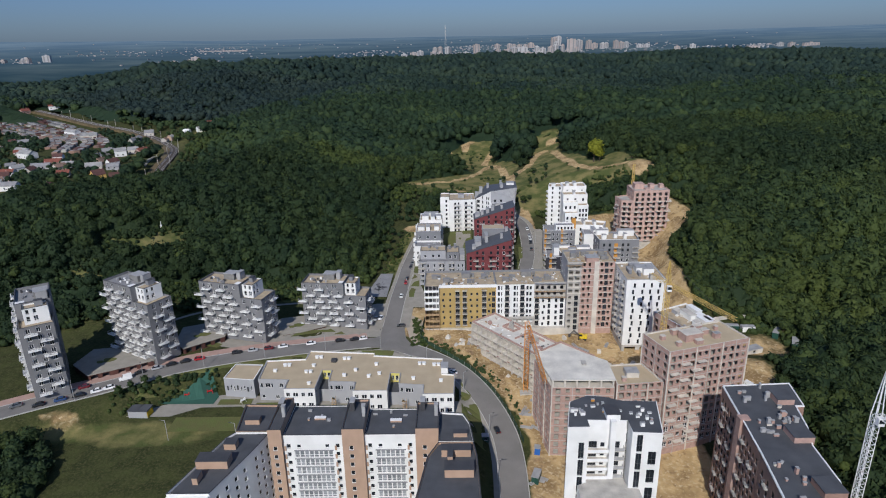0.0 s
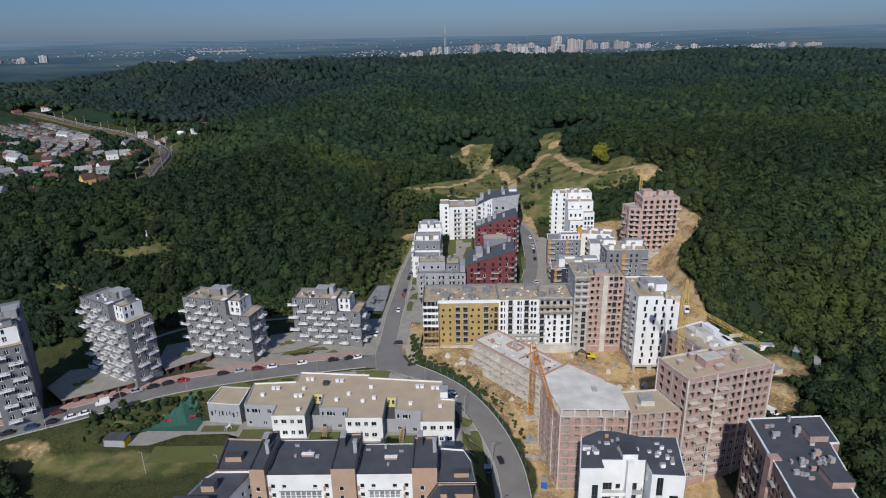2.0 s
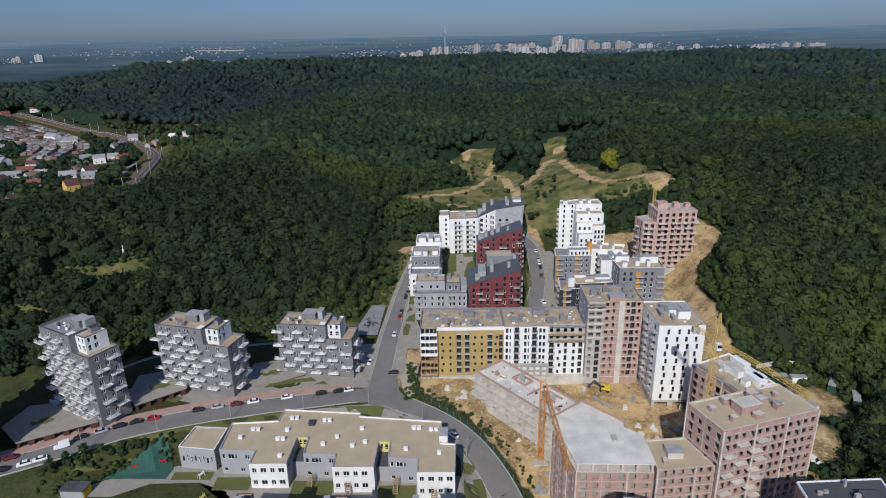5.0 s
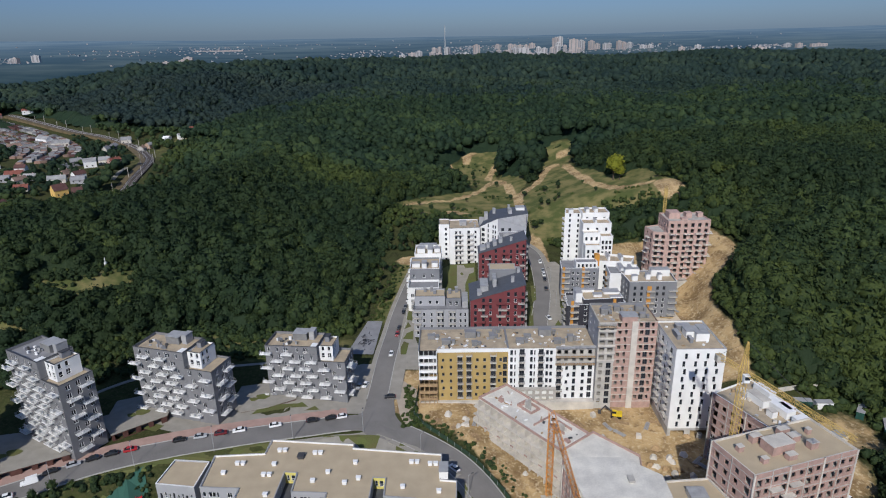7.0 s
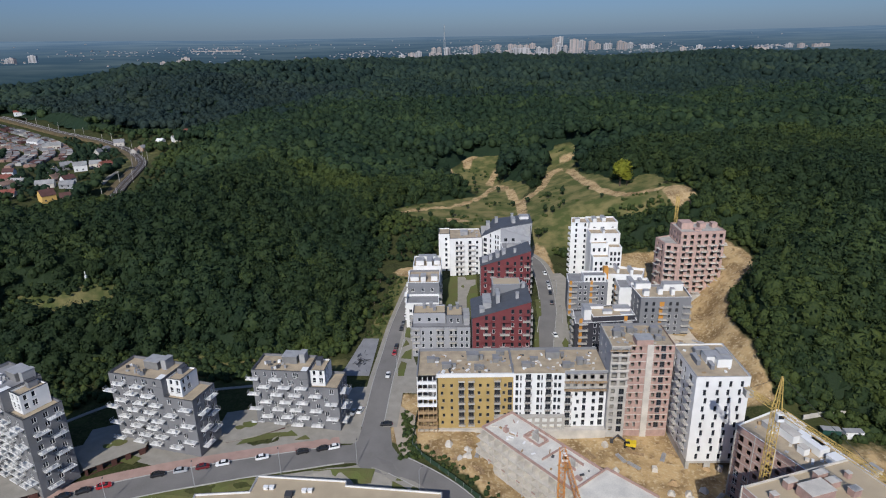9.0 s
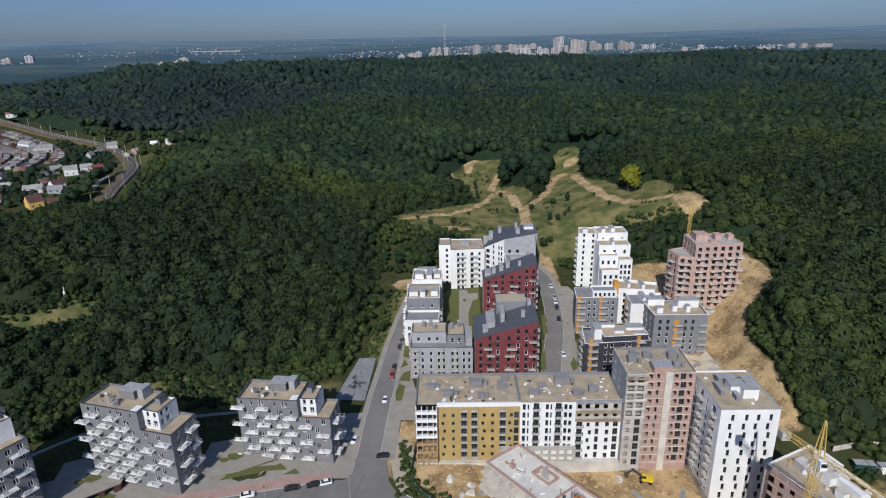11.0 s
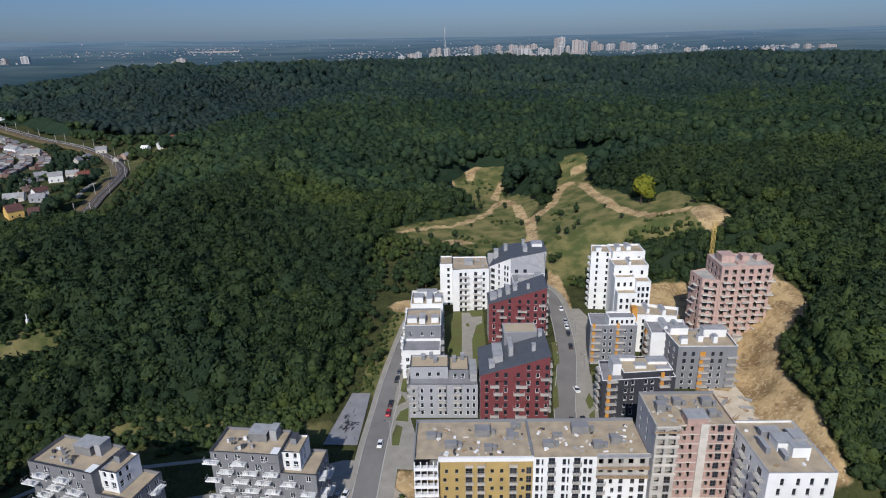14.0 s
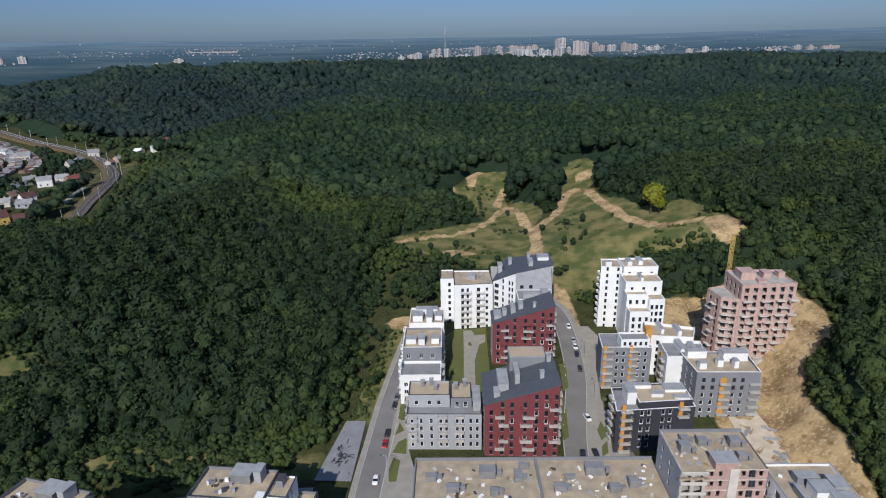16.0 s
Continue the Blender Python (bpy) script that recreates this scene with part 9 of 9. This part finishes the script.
def street_lamp(x, y, turn=0):
    p = thing("street_lamp", "slim grey street lamp with a single arm", "lamp", x, y, ground_at(x, y), turn, group="street lamps")
    if "lamp" not in BALCONIES:
        a, b = Shape(), Shape()
        a.bar((0, 0, 0), (0, 0, 8.6), 0.16, METAL)
        a.bar((0, 0, 8.5), (1.5, 0, 8.9), 0.1, METAL)
        b.box((1.2, -0.16, 8.84), (2.0, 0.16, 8.98), DARK_METAL)
        BALCONIES["lamp"] = (a.mesh("pole"), b.mesh("lamp_head"))
    part("pole", BALCONIES["lamp"][0], p)
    part("lamp_head", BALCONIES["lamp"][1], p)


for k in range(6, len(main) - 6, 8):
    if -180 < main[k, 0] < 24 and main[k, 1] > 150:
        d = main[k + 1, :2] - main[k - 1, :2]
        d = d / np.linalg.norm(d)
        street_lamp(main[k, 0] + d[1] * 5.6, main[k, 1] - d[0] * 5.6, math.degrees(math.atan2(d[0], -d[1])))
for x, y in ((-23.2, 305), (-21.6, 330), (-19.4, 352), (53.2, 372), (51.8, 345), (-104, 190), (-78, 188)):
    street_lamp(x, y, 180)

# scrap heap on the parking court
heap = thing("scrap_heap", "tangle of dark scrap metal on the parking court", "scrap", -39.5, 315, ground_at(-39.5, 315) + 0.5)
for k in range(40):
    s = Shape()
    a, b = Vector((rnd.gauss(0, 1.6), rnd.gauss(0, 3.6), rnd.uniform(0, 0.7))), Vector((rnd.gauss(0, 1.6), rnd.gauss(0, 3.6), rnd.uniform(0, 0.9)))
    s.bar(a, a + (b - a).normalized() * rnd.uniform(1, 2.6), 0.16, DARK_METAL)
    part("beam", s, heap)


# ---- single trees and shrubs ----
TREES = []
for k, (v, t) in enumerate(NEAR_CROWNS[:4] + [crown(rng, 420, (10, 6), 0.13)]):
    bright = k == 4
    tr = thing("tree", "yellow-green broadleaf tree standing in the meadow" if bright else "dark green broadleaf tree at the wood edge", "tree", 0, 0, -500 - 20 * k)
    me = tri_mesh("crown", v * (4.2, 4.2, 4.8) + (0, 0, 7.4), t, LEAF_BRIGHT if bright else LEAF)
    me.attributes.new("kind_of_tree", "FLOAT", "POINT").data.foreach_set("value", np.full(len(me.vertices), 0.0 if bright else 0.2 * k, np.float32))
    me.attributes.new("tone", "FLOAT", "POINT").data.foreach_set("value", np.full(len(me.vertices), 0.14 + 0.06 * k, np.float32))
    part("crown", me, tr)
    s = Shape()
    rings = []
    for z, r in ((-0.4, 0.42), (0.6, 0.3), (3.4, 0.22), (7.0, 0.10)):
        rings.append([(math.cos(a) * r + 0.05 * z * math.sin(k), math.sin(a) * r, z) for a in np.linspace(0, 2 * math.pi, 8)[:-1]])
    loft(rings, BARK, s)
    for a in (0.4, 2.3, 4.4):
        s.bar((0, 0, 3.0), (1.9 * math.cos(a), 1.9 * math.sin(a), 5.6), 0.14, BARK)
    part("trunk", s, tr)
    TREES.append(tr)


def plant_tree(x, y, size, which):
    copy = copy_thing(TREES[which], pose(x, y, ground_at(x, y), 0, 0, rnd.uniform(0, 360)) @ Matrix.Diagonal((size, size, size * rnd.uniform(0.85, 1.1), 1)))
    if which != 4:
        copy["group"] = "trees at the wood edge"
    return copy


for _ in range(170):
    zone = rnd.random()
    if zone < 0.35:
        x, y = rnd.uniform(-32, 60), rnd.uniform(415, 450)
        size = rnd.uniform(0.35, 0.95)
    elif zone < 0.7:
        x, y = rnd.uniform(-40, 160), rnd.uniform(430, 610)
        size = rnd.uniform(0.2, 0.5)
    elif zone < 0.85:
        x, y = rnd.uniform(-50, -30), rnd.uniform(306, 400)
        size = rnd.uniform(0.25, 0.6)
    else:
        x, y = rnd.uniform(128, 165), rnd.uniform(180, 300)
        size = rnd.uniform(0.3, 0.8)
    a, b = np.array([x]), np.array([y])
    if soil_mask(a, b)[0] > 0.25 or min(np.hypot(l[:, 0] - x, l[:, 1] - y).min() for l in (main, north, court)) < 8 or (-48 < x < -31 and 300 < y < 337):
        continue
    plant_tree(x, y, size, rnd.randrange(4))
plant_tree(114, 490, 1.6, 4)
plant_tree(117.5, 486, 0.9, 4)
for x, y in ((-150, 176), (-146, 170), (-153, 165), (-147, 160), (-158, 172), (-140, 158), (-152, 152), (-160, 160), (-144, 150), (-136, 148), (-165, 168), (-150, 184), (-158, 182), (-128, 214), (-124, 217.5), (-119, 219), (-131, 210)):
    plant_tree(x, y, rnd.uniform(0.6, 0.95) if x < -133 else 0.35, rnd.randrange(4))
for tr in TREES:
    for o in list(tr.children):
        bpy.data.objects.remove(o)
    bpy.data.objects.remove(tr)


# ---- the valley suburb and the railway ----
def cottage(x, y, turn, wall, roof, w=9.0, d=7.5, h=4.5, rise=3.0, label="small pale house with a pitched roof among trees"):
    c = thing("cottage", label, "house", x, y, ground_at(x, y), turn, group="cottages in the valley")
    s = Shape()
    s.prism(rect(-w / 2, -d / 2, w / 2, d / 2), -1, h, wall)
    for sx in (-w / 2, w / 2):
        tri = [(sx, -d / 2, h), (sx, d / 2, h), (sx, 0, h + rise)]
        s.face(tri if sx > 0 else tri[::-1], wall)
    part("wall", s, c)
    s = Shape()
    for sy in (-1, 1):
        e = [(-w / 2 - 0.4, sy * (d / 2 + 0.4), h - 0.3), (w / 2 + 0.4, sy * (d / 2 + 0.4), h - 0.3), (w / 2 + 0.4, 0, h + rise + 0.1), (-w / 2 - 0.4, 0, h + rise + 0.1)]
        s.face(e if sy < 0 else e[::-1], roof)
    part("roof", s, c)
    s = Shape()
    s.box((w * 0.2, 0.4, h + 0.5), (w * 0.2 + 0.7, 1.1, h + rise + 1.0), BRICK)
    part("chimney", s, c)
    for u in (-w * 0.32, w * 0.12):
        part("window", window_mesh(1.2, 1.4, "dark"), c, m=Matrix.Translation((u, -d / 2 - 0.12, 1.4)))


TILE_RED, TILE_DARK, ROOF_SHEET = material("red_tiles", (0.21, 0.075, 0.055), size=2, vary=0.2), material("dark_tiles", (0.10, 0.05, 0.045), size=2, vary=0.15), material("rusty_sheet", (0.22, 0.15, 0.12), size=6, vary=0.3)
CREAM = material("cream_render", (0.66, 0.44, 0.14), size=3, vary=0.06)
SHEET_PALE = material("pale_sheet_roof", (0.30, 0.30, 0.30), size=6, vary=0.2)
cottage(-339, 583, 52, CREAM, TILE_DARK, 11, 10, 6, 4.5, "yellow house with a dark pitched roof")
cottage(-326, 590, 30, BRICK_DARK, TILE_DARK, 11, 8, 4, 3.5, "brown house with a dark pitched roof")
for x, y, turn, wall, roof, w, d, h in (
        (-364, 622, 20, CONCRETE_LIGHT, SHEET_PALE, 15, 8, 4), (-354, 640, 60, WHITE, TILE_DARK, 11, 8, 4), (-344, 622, 10, GREY, ROOF_GREY, 12, 8, 3.5), (-374, 696, 30, WHITE, SHEET_PALE, 12, 10, 6.5), (-368, 714, 15, CONCRETE_LIGHT, SHEET_PALE, 11, 8, 5),
        (-357, 712, 60, BRICK, TILE_RED, 12, 8, 4), (-426, 655, 20, BRICK, TILE_RED, 16, 9, 4), (-431, 673, 10, WHITE, TILE_DARK, 10, 8, 6), (-428, 636, 15, GREY, ROOF_GREY, 18, 9, 3.5), (-445, 606, 10, WHITE, TILE_RED, 17, 10, 4),
        (-445, 624, 60, WHITE, SHEET_PALE, 12, 8, 5), (-404, 543, 5, WHITE, ROOF_GREY, 26, 10, 4.5), (-500, 718, -28, WHITE, SHEET_PALE, 24, 9, 4), (-480, 695, -25, WHITE, SHEET_PALE, 22, 11, 6), (-522, 857, -28, WHITE, SHEET_PALE, 24, 9, 5),
        (-486, 833, 20, CONCRETE_LIGHT, SHEET_PALE, 20, 11, 5), (-236, 349, 25, GREY, SHEET_PALE, 14, 6, 3.0), (-662, 966, 20, WHITE, ROOF_GREY, 16, 9, 5), (-650, 958, 60, BRICK, TILE_RED, 12, 9, 5), (-531, 812, 30, WHITE, ROOF_SHEET, 14, 8, 4)):
    cottage(x, y, turn, wall, roof, w, d, h, 3.0)
for x, y, w in ((-344, 862, 13), (-337, 890, 17), (-326, 903, 11), (-262, 1028, 15), (-254, 1036, 10), (-361, 852, 8), (-620, 985, 16), (-700, 1022, 14)):
    cottage(x, y, rnd.uniform(-20, 50), WHITE, rnd.choice([WHITE_METAL, SHEET_PALE, TILE_RED]), w, 9, 5, 2, "white hillside house among trees")
spots = np.array(thick_line([(*q, 0) for q in GARAGE_ROW], 6))
count = 0
while count < 34:
    x = rnd.uniform(-590, -345)
    y = rnd.uniform(540, 860) + (-430 - x) * 0.25
    if np.hypot(spots[:, 0] - x, spots[:, 1] - y).min() < 46 or np.hypot(x + 339, y - 583) < 30:
        continue
    cottage(x, y, rnd.uniform(0, 90), rnd.choice([CONCRETE, CONCRETE_LIGHT, GREY, BEIGE, GREY_MID]), rnd.choice([TILE_DARK, TILE_DARK, ROOF_GREY, ROOF_GREY, TILE_RED, ROOF_SHEET, SHEET_PALE]), rnd.uniform(7, 12), rnd.uniform(6, 9), rnd.uniform(3, 5.5), rnd.uniform(2, 3.6))
    count += 1
rows_g = thing("garage_rows", "dense rows of small garages with pale and rusty roofs", "garages", -560, 830, 0, kind="stuff")
s = Shape()
lane_of = thick_line([(*q, 0) for q in GARAGE_ROW], 4.6)
for k in range(1, len(lane_of) - 1):
    d = lane_of[k + 1, :2] - lane_of[k - 1, :2]
    d = d / np.linalg.norm(d)
    for i, off in enumerate((-31, -24, -13, -6.5, 4.5, 11, 22, 28.5)):
        if rnd.random() < 0.12 or (abs(off) > 20 and k > len(lane_of) - 9):
            continue
        x, y = lane_of[k, 0] - d[1] * off, lane_of[k, 1] + d[0] * off + rnd.uniform(-0.4, 0.4)
        z, h = ground_at(x, y), rnd.uniform(2.3, 3.1)
        s.box((x + 560 - 2.1, y - 830 - 2.9, z - 1), (x + 560 + 2.1, y - 830 + 2.9, z + h), rnd.choice([ROOF_SHEET, SHEET_PALE, ROOF_GREY, ROOF_GREY, ROOF_GREY, CONCRETE, BRICK_DARK, TILE_DARK, TILE_DARK, ROOF_UNIT]), math.atan2(d[1], d[0]) + rnd.uniform(-0.04, 0.04))
part("garage", s, rows_g)
BALLAST = material("ballast", (0.085, 0.07, 0.062), size=4, vary=0.2, rough=1)
track = thick_line([(*p, 0) for p in RAIL], 8)
track[:, 2] = ground(track[:, 0], track[:, 1]) + 1.4
ribbon("railway", track, 0, 9, 0, BALLAST, "dark ballast railway curving through the valley", 2.5, category="railway")
ribbon("railway_verge", track, -7.6, 6, -0.3, material("dry_verge", (0.15, 0.115, 0.06), size=5, vary=0.25), "dry brown verge along the railway", 2.5, category="railway")
for off in (-3.2, -1.8, 1.8, 3.2):
    ribbon("rail", track, off, 0.22, 0.2, METAL, "steel rail on the ballast", 0.2, category="railway")
for k in range(4, len(track) - 4, 6):
    d = track[k + 1, :2] - track[k - 1, :2]
    d = d / np.linalg.norm(d)
    for sd in (-6.0, 6.0):
        x, y = track[k, 0] + d[1] * sd, track[k, 1] - d[0] * sd
        p = thing("railway_mast", "pale concrete mast beside the railway", "mast", x, y, track[k, 2] - 1.5, group="railway masts")
        s = Shape()
        s.bar((0, 0, 0), (0, 0, 11.5), 0.34, CONCRETE)
        part("pole", s, p)
path_side = thick_line([(-331, 684, 0), (-326, 660, 0), (-320, 634, 0)], 6)
path_side[:, 2] = ground(path_side[:, 0], path_side[:, 1]) + 0.3
ribbon("road", path_side, 0, 4.5, 0, PAVING, "pale track beside the railway", 2)
post = thing("marker_post", "white concrete marker post in the hillside clearing", "post", -168.7, 344, ground_at(-168.7, 344))
s = Shape()
s.box((-0.45, -0.45, -0.5), (0.45, 0.45, 2.2), WHITE)
s.bar((0, 0, 2.2), (0, 0, 4.4), 0.3, WHITE)
part("post", s, post)


# ---- the far town ----
# town colours greyed down, with the haze mixed into them
FAR_WHITE = material("hazed_pale_panel", (0.40, 0.395, 0.40), size=30, vary=0.08, fine=3, bump=0)
FAR_ROOFS = material("hazed_small_roofs", (0.26, 0.27, 0.29), size=40, vary=0.25, fine=3, bump=0)
FAR_WARM = material("hazed_warm_panel", (0.38, 0.33, 0.31), size=30, vary=0.1, fine=3, bump=0)


def far_block(x, y, w, h, turn, mat):
    """A slab block seen from very far: storey bands, loggia strips and a roof house."""
    b = thing("panel_block", "distant pale panel-built apartment block", "building", x, y, ground_at(x, y), turn, group="distant apartment blocks")
    s = Shape()
    s.prism(rect(-w / 2, -7, w / 2, 7), -6, h, mat)
    part("wall", s, b)
    s = Shape()
    n = max(2, int(w / 14))
    for k in range(min(n, 9)):
        s = Shape()
        u = -w / 2 + w * (k + 0.5) / n
        s.box((u - 3, -7.6, 2), (u + 3, -6.99, h - 2), ROOF_GREY)
        part("loggia_strip", s, b)
    s = Shape()
    s.box((-4, -4, h), (4, 3, h + 3.4), mat)
    part("roof_house", s, b)


far_rnd = random.Random(4)
for x, y, w, h, m in ((-142, 2500, 88, 28, 0), (-53, 2510, 52, 26, 1), (-6, 2520, 30, 44, 0), (48, 2480, 54, 20, 0), (112, 2760, 34, 46, 0), (-66, 2950, 70, 22, 1), (196, 2500, 44, 26, 0), (240, 2540, 50, 30, 1), (286, 2560, 40, 30, 0),
                      (318, 2480, 60, 18, 1), (352, 2600, 48, 32, 1), (398, 2540, 54, 34, 0), (440, 2620, 42, 40, 1), (468, 2500, 44, 28, 0), (500, 2700, 40, 48, 1), (536, 2820, 44, 42, 0), (570, 2900, 34, 40, 1), (640, 2860, 90, 34, 0), (720, 2880, 70, 34, 1),
                      (782, 2900, 80, 30, 0), (852, 2860, 60, 20, 0), (280, 3100, 240, 24, 1), (520, 3200, 60, 50, 1), (940, 2640, 60, 14, 0), (985, 2660, 30, 22, 0), (1200, 2600, 70, 12, 1), (1330, 2640, 110, 14, 1), (1460, 2660, 80, 12, 1),
                      (-1740, 2450, 50, 14, 1), (-1640, 2480, 70, 20, 0), (-1575, 2520, 30, 24, 0), (-985, 2380, 60, 16, 1), (-940, 2390, 34, 24, 1), (-520, 2420, 34, 24, 0), (-470, 2440, 40, 10, 1), (-1150, 3300, 260, 5, 1)):
    pieces = max(1, round(w / 27)) if h > 12 else 1
    for k in range(pieces):
        if pieces > 2 and far_rnd.random() < 0.16:
            continue
        far_block(x + w * ((k + 0.5) / pieces - 0.5), y + far_rnd.uniform(-50, 50) * (pieces > 1), w / pieces * far_rnd.uniform(0.7, 0.98), h * far_rnd.uniform(0.62, 1.08), far_rnd.uniform(-25, 25), FAR_WARM if (m + (far_rnd.random() < 0.3)) % 2 else FAR_WHITE)
mast = thing("broadcast_tower", "slim distant broadcasting mast", "mast", -16, 2440, ground_at(-16, 2440))
s = Shape()
lattice(s, (0, 0, 0), (0, 0, 70), 5, METAL, 9, 0.6)
lattice(s, (0, 0, 70), (0, 0, 118), 2.4, METAL, 8, 0.5)
part("mast", s, mast)
burb = thing("distant_suburb", "pale scatter of distant small houses", "suburb", 0, 2500, 0, kind="stuff")
s = Shape()
# dense quarters as (x at 1000 m of depth, half width of it, nearest and furthest depth, houses)
for slope, half, near_y, far_y, count in ((-0.50, 0.10, 2850, 3400, 60), (-0.36, 0.07, 3000, 3700, 100), (-0.68, 0.05, 2420, 2700, 30), (-0.12, 0.05, 2560, 3200, 80), (-0.05, 0.06, 2380, 2560, 70), (-0.19, 0.03, 2420, 2520, 26), (0.04, 0.05, 2700, 3400, 150),
                                          (0.16, 0.08, 2480, 3000, 110), (0.30, 0.06, 2600, 3300, 60), (0.39, 0.03, 2740, 2900, 22), (0.48, 0.05, 2640, 2860, 60), (-0.1, 0.6, 2300, 4300, 130)):
    for _ in range(count):
        y = far_rnd.uniform(near_y, far_y)
        x = (slope + half * max(-1.6, min(1.6, far_rnd.gauss(0, 0.55)))) * y
        z, w, h = ground_at(x, y), far_rnd.uniform(3, 8), far_rnd.uniform(2, 4.5)
        s.box((x - w / 2, y - 2503, z - 3), (x + w / 2, y - 2495, z + h), far_rnd.choice([FAR_WHITE, FAR_ROOFS, FAR_ROOFS, FAR_ROOFS, FAR_WARM]), far_rnd.uniform(-0.4, 0.4))
part("house", s, burb)
